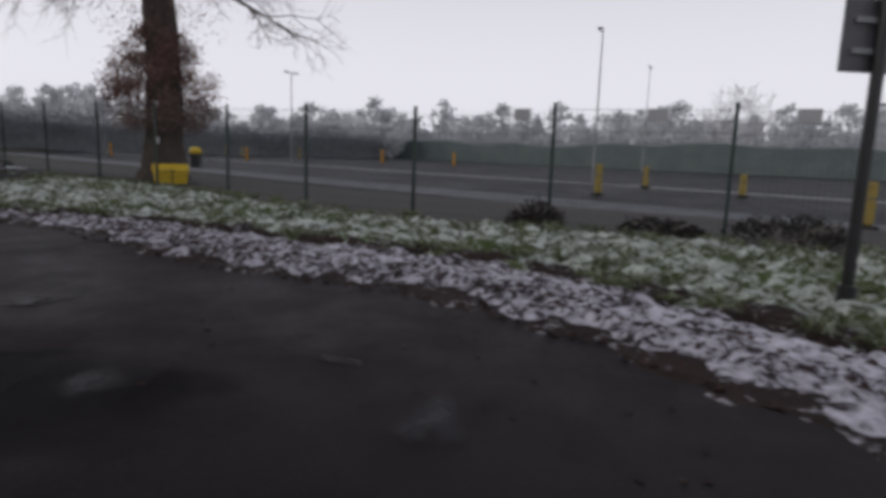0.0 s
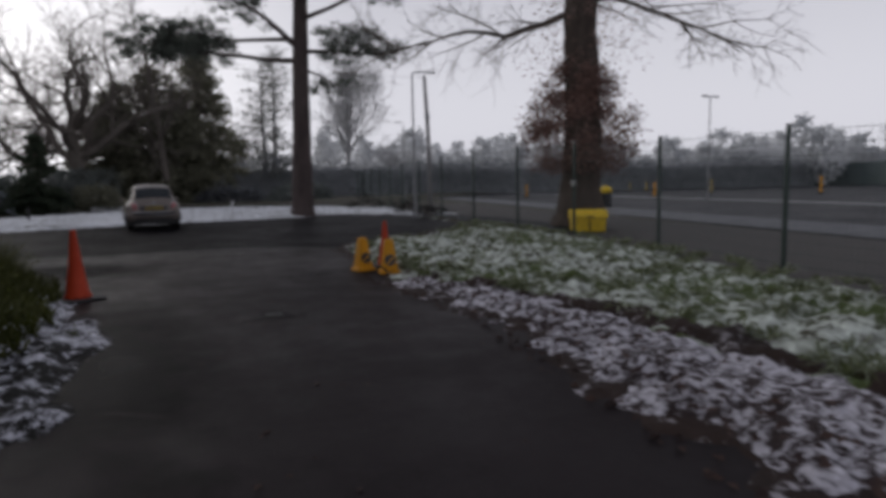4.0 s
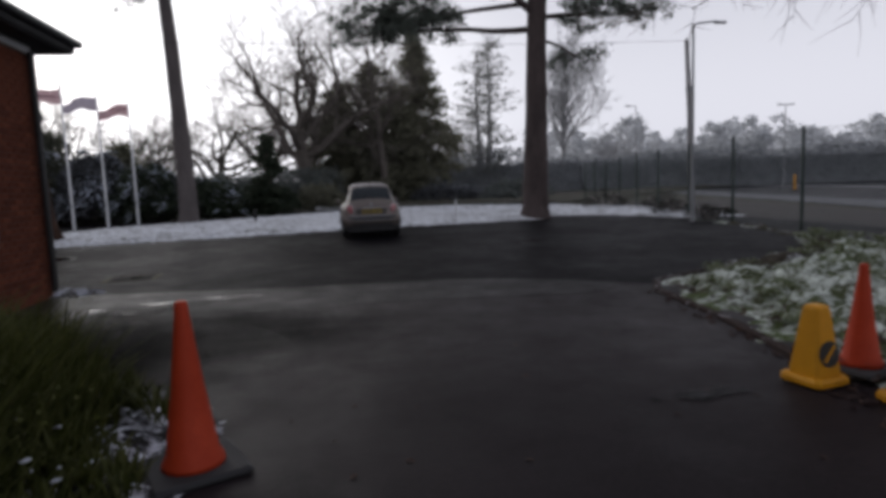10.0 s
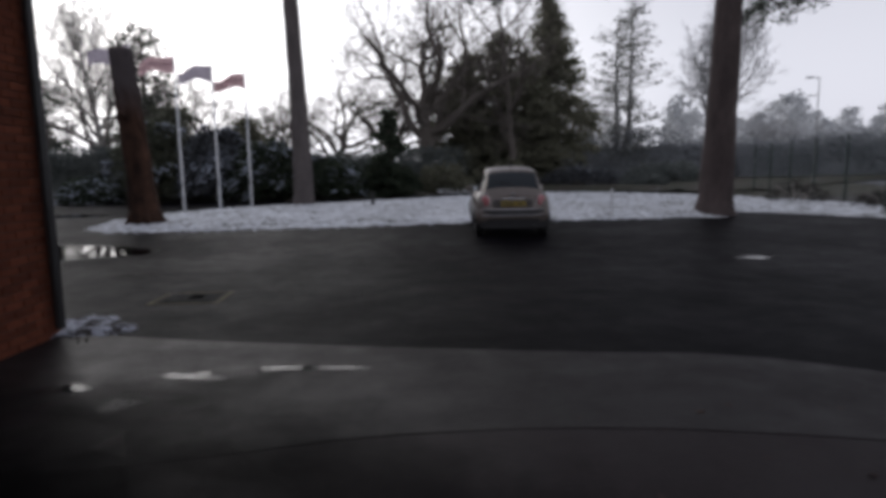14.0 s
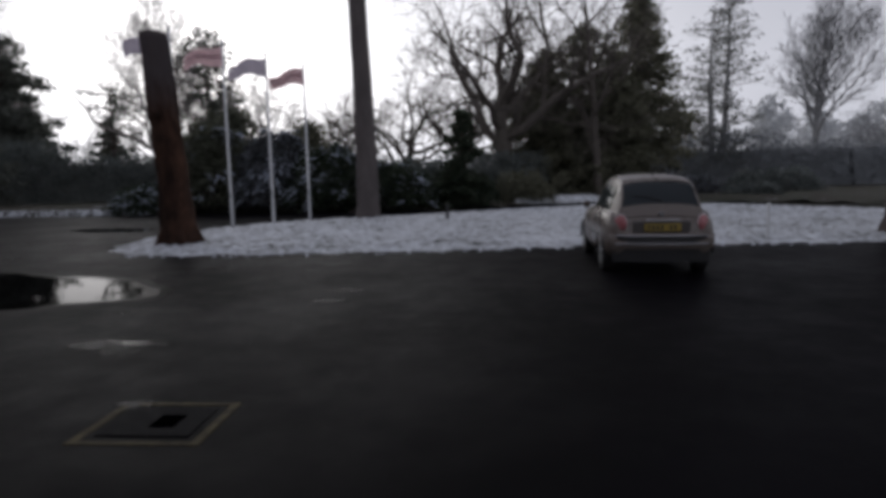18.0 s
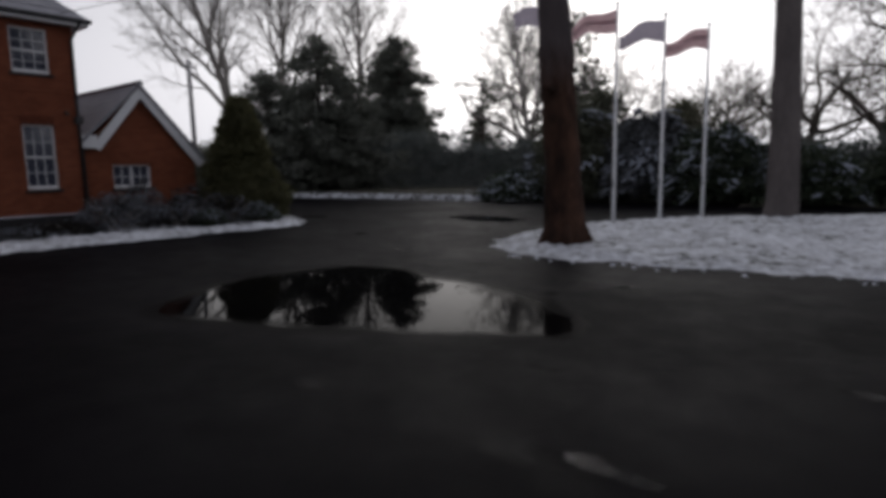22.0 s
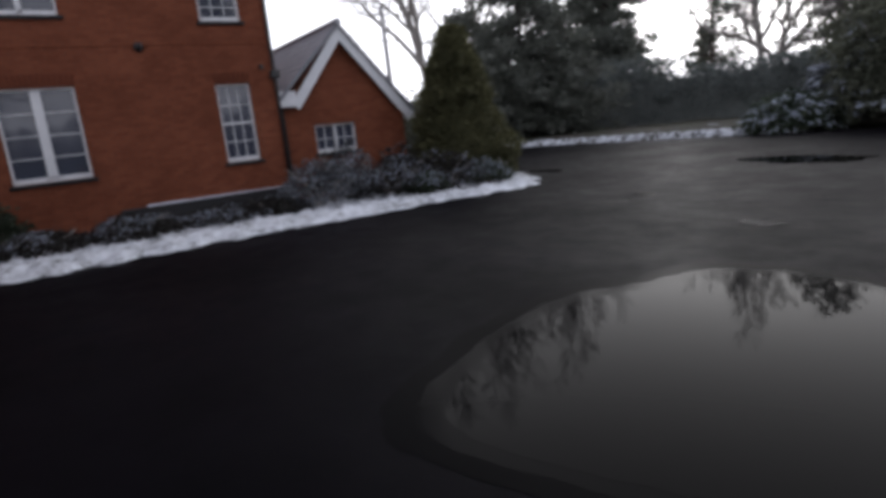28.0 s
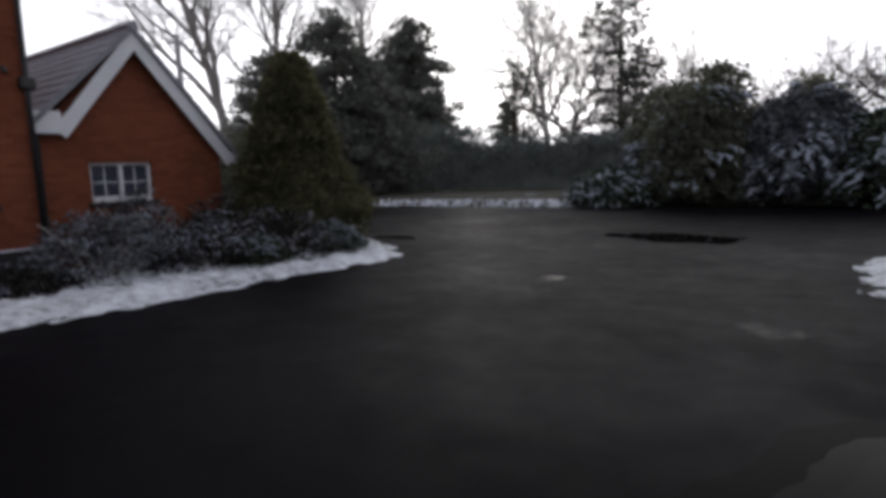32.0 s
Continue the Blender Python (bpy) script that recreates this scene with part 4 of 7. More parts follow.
part("wall_anchor", Geo().tube([(HX, 22.32, 3.72), (HX + 0.05, 22.32, 3.72), (HX + 0.11, 22.32, 3.70)], [0.10, 0.09, 0.03], 14), M_BLACK, house, "dark round wall lamp")
part("vent_pipe", Geo().tube([(HX, 24.72, 3.28), (HX + 0.08, 24.72, 3.26), (HX + 0.1, 24.72, 3.2)], 0.04, 8), M_BLACK, house)
# eaves and roof
OV = 0.32
x0, x1, y0, y1 = HX - 9.3 - OV, HX + OV, 12 - OV, HY1 + OV
part("soffit", Geo().box(x0 + 0.04, y0 + 0.04, HTOP, x1 - 0.04, y1 - 0.04, HTOP + 0.04), M_WHITE, house)
gg = Geo()
gg.box(x1 - 0.035, y0, HTOP - 0.02, x1, y1, HTOP + 0.17, 0.006)
gg.box(x0, y1 - 0.035, HTOP - 0.02, x1 - 0.036, y1, HTOP + 0.17, 0.006)
part("fascia", gg, M_WHITE, house)
part("gutter", Geo().tube([(x1 + 0.05, y0, HTOP + 0.12), (x1 + 0.05, y1 + 0.05, HTOP + 0.11)], 0.06, 10), M_BLACK, house)
part("downpipe", Geo().tube([(x1 + 0.03, HY1 + 0.1, HTOP + 0.1), (HX + 0.1, HY1 - 0.06, HTOP - 0.35), (HX + 0.08, HY1 - 0.06, 3.0), (HX + 0.08, HY1 - 0.06, 0.3)], 0.04, 10), M_BLACK, house, smooth=True)
part("hopper", Geo().box(HX + 0.01, HY1 - 0.16, 2.98, HX + 0.17, HY1 + 0.04, 3.16, 0.02), M_BLACK, house)
xm = (x0 + x1) / 2
rz, rh = HTOP + 0.13, (x1 - x0) / 2 * 0.9
A, B, C, D = Vector((x1 + 0.04, y1 + 0.04, rz)), Vector((x0, y1 + 0.04, rz)), Vector((x0, y0, rz)), Vector((x1 + 0.04, y0, rz))
R1, R2 = Vector((xm, y1 - (x1 - x0) / 2, rz + rh)), Vector((xm, y0 + (x1 - x0) / 2, rz + rh))


def slate_slope(gg, e0, e1, t0, t1, rows, seed, thick=0.012):
    """Courses of slates between an eaves line and a top line."""
    r = random.Random(seed)
    nrm = (e1 - e0).cross(t0 - e0).normalized()
    if nrm.z < 0:
        nrm = -nrm
    for i in range(rows):
        u0, u1 = i / rows, min((i + 1.25) / rows, 1.0)
        a0, b0, a1, b1 = e0.lerp(t0, u0), e1.lerp(t1, u0), e0.lerp(t0, u1), e1.lerp(t1, u1)
        k = max(int((b0 - a0).length / 0.5), 1)
        for j in range(k):
            s0, s1 = j / k, (j + 0.985) / k
            lift = nrm * (thick * 1.6 + r.uniform(0, 0.006))
            p = [a0.lerp(b0, s0) + lift, a0.lerp(b0, s1) + lift, a1.lerp(b1, s1), a1.lerp(b1, s0)]
            q = [v + nrm * thick for v in p]
            gg.add(p + q, [(3, 2, 1, 0), (4, 5, 6, 7), (0, 1, 5, 4), (1, 2, 6, 5), (2, 3, 7, 6), (3, 0, 4, 7)])


gg = Geo()
gg.add([A, B, C, D, R1, R2], [(0, 4, 5, 3), (0, 1, 4), (1, 2, 5, 4), (2, 3, 5), (0, 3, 2, 1)])
part("roof", gg, M_SLATE, house, "grey slate hipped roof")
gg = Geo()
slate_slope(gg, D, A, R2, R1, 20, 3)
slate_slope(gg, A, B, R1, R1 + Vector((-0.01, 0, 0)), 20, 4)
tagged(part("roof_slates", gg, M_SLATE, house), kind="stuff")

sash_window("window_1", HX, 23.68, 24.41, 1.25, 2.92, 3, 4, 0.0, "white six-over-six sash window in red brick", True)
sash_window("window_2", HX, 23.60, 24.45, 4.22, 5.35, 3, 4, 0.0, "white upper sash window below the eaves")
sash_window("window_3", HX, 19.74, 21.06, 1.29, 3.03, 1, 4, 0.085, "wide white casement window with a thick mullion", True)
sash_window("window_4", HX, 19.86, 21.06, 4.32, 5.35, 1, 3, 0.05, "wide white upper casement window")
for yy, z, w, h in ((24.045, 1.25, 0.7, 1.6), (24.02, 4.22, 0.8, 1.1), (20.4, 1.29, 1.25, 1.7), (20.46, 4.32, 1.15, 1.0)):
    gg = Geo()
    rows = [[(HX - 0.42 + 0.02 * math.sin(k * 1.7), yy - w / 2 + w * k / 28, z + zz) for k in range(29)] for zz in (0.02, h)]
    gg.loft(rows, False)
    solid("curtain", gg, M_CURTAIN, "pale net curtain hanging behind the window", "curtain", smooth=True)

# annex with a gable
GX = -16.74
annex = thing("annex", "single-storey red brick annex with a white bargeboarded gable", "annex", (0, 0, 0), kind="structure")
LE, AP, RE = (25.36, 2.40), (26.76, 4.14), (28.62, 1.93)      # left eaves, apex and right eaves: y, z
WL, WR = 25.06, 28.42
gg = Geo()
hy0, hy1, hz0, hz1 = 25.92, 27.0, 1.20, 1.88


def gable_top(yy):
    if yy < LE[0]:
        return 2.55
    if yy < AP[0]:
        return LE[1] + 0.18 + (AP[1] - LE[1] - 0.28) * (yy - LE[0]) / (AP[0] - LE[0])
    return RE[1] + 0.12 + (AP[1] - RE[1] - 0.22) * (RE[0] - yy) / (RE[0] - AP[0])


part("wall_gable", holed_wall(GX - 0.28, GX, (WL, LE[0], AP[0], WR), (0.0, 3.0), [(hy0, hy1, hz0, hz1)], gable_top), M_BRICK_Y, annex)
part("wall_right", Geo().box(GX - 7, WR - 0.28, 0, GX - 0.281, WR, RE[1] + 0.05), M_BRICK_X, annex)
part("inner_back", Geo().box(GX - 7.2, WL, 0, GX - 7.0, WR, 2.0), M_BRICK_Y, annex)


def board(gg, p, q, x0, x1, depth, over):
    """A bargeboard from p down to q (y, z)."""
    d = Vector((0, q[0] - p[0], q[1] - p[1])).normalized()
    nn = Vector((0, -d.z, d.y))
    if nn.z < 0:
        nn = -nn
    a, b = Vector((0, *p)), Vector((0, *q)) + d * over
    cor = [a + nn * 0.02, b + nn * 0.02, b - nn * depth, a - nn * depth]
    vs = [v + Vector((x, 0, 0)) for x in (x0, x1) for v in cor]
    gg.add(vs, [(0, 1, 2, 3), (7, 6, 5, 4), (0, 4, 5, 1), (1, 5, 6, 2), (2, 6, 7, 3), (3, 7, 4, 0)])


BX = GX + 0.22
gl, gr = Geo(), Geo()
board(gl, AP, LE, BX - 0.03, BX, 0.21, 0.0)
board(gr, AP, RE, BX - 0.034, BX - 0.004, 0.21, 0.0)
part("bargeboard", gl, M_WHITE, annex)
part("bargeboard", gr, M_WHITE, annex)
part("eaves_box", Geo().box(GX - 0.02, LE[0] - 0.30, LE[1] - 0.06, BX + 0.003, LE[0] + 0.12, LE[1] + 0.30, 0.01), M_WHITE, annex, "white boxed eaves end")
part("eaves_box", Geo().box(GX - 0.02, RE[0] - 0.16, RE[1] - 0.08, BX + 0.003, RE[0] + 0.10, RE[1] + 0.12, 0.01), M_WHITE, annex, "white boxed eaves end")
part("soffit_board", Geo().box(GX + 0.002, LE[0] + 0.1, LE[1] + 0.05, BX - 0.04, LE[0] + 0.2, LE[1] + 0.09), M_WHITE, annex)
L0, L1 = Vector((BX + 0.05, LE[0] - 0.33, LE[1] + 0.10)), Vector((GX - 7.2, LE[0] - 0.33, LE[1] + 0.10))
T0, T1 = Vector((BX + 0.05, AP[0], AP[1] + 0.06)), Vector((GX - 7.2, AP[0], AP[1] + 0.06))
Q0, Q1 = Vector((BX + 0.05, RE[0] + 0.13, RE[1] + 0.0)), Vector((GX - 7.2, RE[0] + 0.13, RE[1] + 0.0))
gg = Geo()
dn = Vector((0, 0, -0.07))
vs = [L0, T0, Q0, L1, T1, Q1]
gg.add(vs + [v + dn for v in vs], [(0, 1, 4, 3), (1, 2, 5, 4), (6, 9, 10, 7), (7, 10, 11, 8), (0, 3, 9, 6), (2, 8, 11, 5), (0, 6, 7, 1), (1, 7, 8, 2), (3, 4, 10, 9), (4, 5, 11, 10)])
part("roof", gg, M_SLATE, annex, "grey slate gable roof")
gg = Geo()
slate_slope(gg, L0 + Vector((0, 0, 0.003)), L1 + Vector((0, 0, 0.003)), T0, T1, 10, 5)
slate_slope(gg, Q0 + Vector((0, 0, 0.003)), Q1 + Vector((0, 0, 0.003)), T0, T1, 12, 6)
tagged(part("roof_slates", gg, M_SLATE, annex), kind="stuff")
part("ridge_tile", Geo().tube([T0 + Vector((0.02, 0, 0.02)), T1 + Vector((0, 0, 0.02))], 0.09, 10), M_SLATE, annex)
part("downpipe", Geo().tube([(GX + 0.06, 25.15, 2.4), (GX + 0.06, 25.15, 0.2)], 0.04, 8), M_BLACK, annex)
sash_window("window_5", GX, 25.92, 27.0, 1.20, 1.88, 2, 2, 0.032, "small white casement window in the gable")
gg = Geo()
gg.loft([[(GX - 0.4, 25.95 + 1.0 * k / 28, z) for k in range(29)] for z in (1.22, 1.86)], False)
solid("curtain", gg, M_CURTAIN, "pale net curtain hanging behind the window", "curtain", smooth=True)

# brick building beside the drive
BXX, BY1, BTOP = 1.15, 17.7, 3.42
hut = thing("brick_building", "long red brick building with dark eaves beside the drive", "building", (0, 0, 0), kind="structure")
part("wall_east", Geo().box(BXX - 0.3, 2.0, 0, BXX - 0.012, BY1 - 0.012, BTOP), M_MORTAR, hut)
part("wall_north", Geo().box(-12, BY1 - 0.3, 0, BXX - 0.3, BY1 - 0.012, BTOP), M_BRICK_X, hut)
part("wall_west", Geo().box(-12.3, 2.0, 0, -12, BY1 - 0.012, BTOP), M_BRICK_Y, hut)
part("wall_south", Geo().box(-12, 2.0, 0, BXX - 0.3, 2.3, BTOP), M_BRICK_X, hut)
EX = BXX + 0.36
EY = BY1 + 0.62
part("soffit", Geo().box(-12.6, 1.4, BTOP + 0.10, EX - 0.03, EY - 0.03, BTOP + 0.14), M_LEAD, hut)
part("frieze", Geo().box(-12.3, 2.0, BTOP, BXX + 0.02, BY1 + 0.02, BTOP + 0.10, 0.006), M_WHITE, hut)
gg = Geo()
gg.box(EX - 0.03, 1.4, BTOP + 0.12, EX, EY, BTOP + 0.30, 0.006)
gg.box(-12.6, EY - 0.03, BTOP + 0.12, EX - 0.031, EY, BTOP + 0.30, 0.006)
part("fascia", gg, M_LEAD, hut, "dark painted fascia")
part("gutter", Geo().tube([(EX + 0.05, 1.4, BTOP + 0.27), (EX + 0.05, EY + 0.05, BTOP + 0.27), (-12.6, EY + 0.05, BTOP + 0.27)], 0.055, 8), M_BLACK, hut)
xm2 = (EX - 12.6) / 2
zz = BTOP + 0.30
hh = (EX + 12.6) / 2 * 0.55
gg = Geo()
a = [Vector(p) for p in ((EX + 0.03, EY + 0.03, zz), (-12.6, EY + 0.03, zz), (-12.6, 1.4, zz), (EX + 0.03, 1.4, zz), (xm2, EY - 7, zz + hh), (xm2, 8.4, zz + hh))]
gg.add(a, [(0, 4, 5, 3), (0, 1, 4), (1, 2, 5, 4), (2, 3, 5), (0, 3, 2, 1)])
part("roof", gg, M_SLATE, hut, "grey hipped roof")
part("downpipe", Geo().tube([(BXX + 0.07, BY1 - 0.1, BTOP), (BXX + 0.07, BY1 - 0.1, 0.1)], 0.045, 10), M_BLACK, hut, "black downpipe at the corner")

# handrail by the brick building
rail = thing("handrail", "black painted metal handrail beside the brick building", "handrail", (1.55, 15.3, 0))
part("rail", Geo().tube([(0, -1.6, 1.95), (0, -0.6, 1.74), (0, 0.1, 1.25), (0, 0.3, 1.1), (0, 0.28, 0.9)], 0.04, 8), M_BLACK, rail, smooth=True)
part("post", Geo().tube([(0, -0.15, 0), (0, -0.15, 1.40)], 0.05, 8), M_BLACK, rail)
part("post", Geo().tube([(0, -1.5, 0), (0, -1.5, 1.93)], 0.05, 8), M_BLACK, rail)


# ---- fence ----
fence = thing("mesh_fence", "tall dark green welded mesh fence on steel posts", "fence", (0, 0, 0), kind="structure")
FP = [(13.9, -9.0, 2.1), (13.6, -6.0, 2.1), (13.35, -3.0, 2.08), (13.2, 0.0, 2.05), (13.1, 2.75, 2.05), (12.95, 5.3, 1.98), (13.4, 8.1, 2.06), (14.65, 11.5, 2.18), (15.2, 14.7, 2.3),
      (15.72, 17.85, 2.40), (16.1, 21.0, 2.42), (16.62, 24.3, 2.46), (17.2, 27.5, 2.46), (17.8, 30.6, 2.46), (18.5, 33.7, 2.46), (19.2, 36.8, 2.46), (19.9, 39.9, 2.46), (20.6, 43.0, 2.46), (21.3, 46.1, 2.46)]
post_mesh = Geo().box(-0.028, -0.028, 0, 0.028, 0.028, 1.0, 0.006).mesh("post", M_POST)
cap_mesh = Geo().box(-0.034, -0.034, 0, 0.034, 0.034, 0.03, 0.01).mesh("post_cap", M_BLACK)
for x, y, h in FP:
    p = new("post", post_mesh)
    p.parent, p.location, p.scale = fence, (x, y, -0.05), (1, 1, h + 0.05)
    c = new("post_cap", cap_mesh)
    c.parent, c.location = fence, (x, y, h)
for (xa, ya, ha), (xb, yb, hb) in zip(FP, FP[1:]):
    gg = Geo()
    L = math.hypot(xb - xa, yb - ya)
    nv = int(L / 0.09)
    for k in range(nv + 1):
        u = k / nv
        x, y, h = xa + (xb - xa) * u, ya + (yb - ya) * u, ha + (hb - ha) * u
        w = 0.0016
        gg.add([(x - w, y - w, 0.05), (x + w, y - w, 0.05), (x, y + w, 0.05), (x - w, y - w, h - 0.05), (x + w, y - w, h - 0.05), (x, y + w, h - 0.05)],
               [(0, 1, 4, 3), (1, 2, 5, 4), (2, 0, 3, 5)])
    for k in range(12):
        z = 0.08 + k * (min(ha, hb) - 0.16) / 11
        r = 0.0045 if k in (0, 9, 10, 11) else 0.0022
        gg.tube([(xa, ya, z), (xb, yb, z + (hb - ha) * k / 11)], r, 4, False)
    part("mesh_panel", gg, M_WIRE, fence, fix=False)


# ---- traffic cones, bins and signs ----
def tall_cone(at, h, r, label, turn=0.0):
    c = thing("traffic_cone", label, "traffic cone", at, turn, "traffic cones on the drive")
    part("base", Geo().box(-r * 1.85, -r * 1.85, 0, r * 1.85, r * 1.85, 0.045, 0.018), M_RUBBER, c, "black rubber base")
    prof = [(r * 1.22, 0.045), (r * 1.18, 0.07), (r * 1.0, 0.11), (r * 0.62, h * 0.5), (r * 0.27, h * 0.93), (r * 0.24, h * 0.985), (r * 0.16, h)]
    part("cone", Geo().lathe(prof, 28), M_ORANGE, c, smooth=True)
    return c


tall_cone((4.47, 11.42, 0.0), 0.88, 0.128, "tall orange plastic traffic cone on a black base", 25)
tall_cone((8.72, 11.78, 0.03), 0.74, 0.112, "orange plastic traffic cone behind two yellow ones", 10)


def no_waiting_cone(at, turn):
    """A yellow four-sided cone with a round prohibition disc."""
    c = thing("no_waiting_cone", "yellow four-sided no-waiting cone on the verge edge", "traffic cone", at, turn, "traffic cones on the drive")
    h = 0.51

    def ring(s, z, q=0.25):
        k = s * (1 - q)
        return [(k, s, z), (-k, s, z), (-s, k, z), (-s, -k, z), (-k, -s, z), (k, -s, z), (s, -k, z), (s, k, z)]

    part("foot", Geo().loft([ring(0.152, 0.0, 0.2), ring(0.152, 0.03, 0.2), ring(0.138, 0.05, 0.2)]), M_AMBER, c)
    part("body", Geo().loft([ring(0.118, 0.045), ring(0.112, 0.10), ring(0.062, h - 0.03), ring(0.055, h - 0.01), ring(0.04, h)]), M_AMBER, c)
    for sgn in (1, -1):
        lean = math.degrees(math.atan2(0.050, 0.385))
        m = pose(0, -0.1005, 0.20, 90 - lean, 0, 0) if sgn > 0 else pose(0, 0.1005, 0.20, 90 + lean, 0, 0)
        gg = Geo()
        vs = [m @ Vector((0.086 * math.cos(t), 0.086 * math.sin(t), s)) for s in (-0.002, 0.004) for t in [k * math.pi / 12 for k in range(24)]]
        gg.add(vs, [tuple(range(24)), tuple(range(24, 48))] + [(k, (k + 1) % 24, 24 + (k + 1) % 24, 24 + k) for k in range(24)])
        disc = part("disc", gg, M_BLACK, c, "dark round prohibition disc")
        gg = Geo().box(-0.070, -0.009, -0.006, 0.070, 0.009, 0.007, 0, m @ pose(0, 0, 0, 0, 0, 45))
        part("bar", gg, M_AMBER, disc)
    return c


no_waiting_cone((8.31, 11.72, 0.02), 10)
no_waiting_cone((8.53, 11.2, 0.02), -12)

gb = thing("grit_bin", "yellow plastic grit bin below the large tree", "grit bin", (15.93, 15.0, 0.03), -32)
gb.scale = (0.82, 0.85, 1.0)
part("tub", Geo().loft([[(-0.5, -0.3, 0), (0.5, -0.3, 0), (0.5, 0.3, 0), (-0.5, 0.3, 0)], [(-0.53, -0.33, 0.35), (0.53, -0.33, 0.35), (0.53, 0.33, 0.35), (-0.53, 0.33, 0.35)]]), M_YELLOW, gb)
gg = Geo()
prof = [(-0.37, 0.35), (-0.37, 0.40), (-0.30, 0.50), (-0.1, 0.56), (0.15, 0.57), (0.33, 0.52), (0.37, 0.40), (0.37, 0.35)]
gg.loft([[(x, yy, z) for yy, z in prof] for x in (-0.57, -0.55, 0.55, 0.57)])
part("lid", gg, M_YELLOW, gb, smooth=False)
part("lid_handle", Geo().box(-0.12, -0.395, 0.37, 0.12, -0.365, 0.41, 0.01), M_BLACK, gb)
part("stripe", Geo().box(-0.02, -0.345, 0.02, 0.02, -0.315, 0.34), M_BLACK, gb)

sp = thing("road_sign", "dark signpost with a grey board seen from behind, on the verge", "road sign", (8.46, -0.86, 0.02), -58)
part("pole", Geo().tube([(0, 0, -0.05), (0.0, 0, 3.3)], 0.045, 12), M_BLACK, sp)
part("board", Geo().box(-0.28, 0.05, 1.85, 0.28, 0.07, 2.38, 0.008), M_SIGNGREY, sp, "grey metal back of the sign board")
part("bracket", Geo().box(-0.2, 0.02, 1.98, 0.2, 0.05, 2.02), M_GALV, sp)
part("bracket", Geo().box(-0.2, 0.02, 2.2, 0.2, 0.05, 2.24), M_GALV, sp)
part("collar", Geo().tube([(0, 0, -0.02), (0, 0, 0.25)], 0.07, 12), M_BLACK, sp)

for y in (-0.94, 1.11, 3.3):
    fs_ = thing("fence_sign", "small grey metal notice board wired to the mesh fence", "sign", (13.06, y, 1.88), 0, "notice boards on the fence")
    part("plate", Geo().box(-0.006, -0.15, -0.1, 0.006, 0.15, 0.1, 0.004), M_NOTICE, fs_)
    for yy in (-0.11, 0.11):
        part("tie", Geo().tube([(0.006, yy, 0.07), (0.10, yy, 0.075)], 0.003, 5), M_BLACK, fs_)
kerb = thing("kerb", "low dark mossy kerb round the end of the verge", "kerb", kind="structure")
KL = [(8.55, 12.0), (8.74, 12.8), (8.9, 13.6), (9.0, 14.4), (9.08, 15.1), (9.45, 15.75), (10.2, 16.12), (11.0, 16.42)]
for a, b in zip(KL, KL[1:]):
    d = math.degrees(math.atan2(b[1] - a[1], b[0] - a[0]))
    L = math.hypot(b[0] - a[0], b[1] - a[1])
    gg = Geo().box(0.01, -0.05, -0.05, L - 0.01, 0.05, 0.035, 0.012, pose(a[0], a[1], 0, 0, 0, d))
    part("kerb_stone", gg, M_LEAFMOULD, kerb)

# drain cover with a painted square
dc = thing("drain_cover", "iron drain cover framed by a worn yellow painted line", "drain cover", (1.68, 19.36, 0.0), 4)
part("cover", Geo().box(-0.30, -0.22, 0.0, 0.30, 0.22, 0.008), M_CAST, dc)
for a, b, c2, d2 in ((-0.42, -0.34, 0.42, -0.29), (-0.42, 0.29, 0.42, 0.34), (-0.42, -0.29, -0.36, 0.29), (0.36, -0.29, 0.42, 0.29)):
    part("painted_line", Geo().box(a, b, 0, c2, d2, 0.004), M_FADED, dc, "worn yellow paint line")
part("lifting_plate", Geo().box(-0.02, -0.09, 0.008, 0.14, 0.10, 0.013), M_HOLE, dc, "black plate standing in for the lifting recess")

# ---- car ----
car = thing("car", "small rounded beige hatchback parked facing the snowy island", "car", (6.15, 25.28, 0.0), 0.8)
car.scale = (1.03, 1.0, 1.035)


def body_ring(y, w, zb, zt, crown):
    pts = []
    for u, f in ((0.0, 0.90), (0.12, 0.965), (0.35, 1.0), (0.6, 1.0), (0.82, 0.97), (0.95, 0.92), (1.0, 0.86)):
        pts.append((w * f, zb + (zt - zb) * u))
    right = [(x, y, z) for x, z in pts]
    top = [(w * 0.86 * k, y, zt + crown * (1 - k * k)) for k in (0.6, 0.2, -0.2, -0.6)]
    left = [(-x, y, z) for x, z in reversed(pts)]
    return right + top + left


ST = [(0.00, 0.60, 0.42, 0.72, 0.02), (0.03, 0.69, 0.34, 0.80, 0.02), (0.10, 0.755, 0.30, 0.88, 0.02), (0.30, 0.80, 0.26, 0.94, 0.03), (0.7, 0.815, 0.24, 0.955, 0.03), (1.3, 0.81, 0.22, 0.95, 0.03),
      (2.0, 0.81, 0.22, 0.93, 0.03), (2.5, 0.815, 0.24, 0.915, 0.05), (2.9, 0.80, 0.26, 0.87, 0.06), (3.2, 0.76, 0.28, 0.80, 0.06), (3.42, 0.66, 0.30, 0.70, 0.05), (3.53, 0.5, 0.36, 0.6, 0.02)]
part("body", Geo().loft([body_ring(*s) for s in ST]), M_CAR, car, smooth=True)
PROFILE = [(0.06, 0.88), (0.12, 1.02), (0.22, 1.19), (0.36, 1.34), (0.56, 1.43), (0.85, 1.475), (1.25, 1.49), (1.6, 1.475), (1.85, 1.41), (2.1, 1.25), (2.35, 1.05), (2.5, 0.93)]


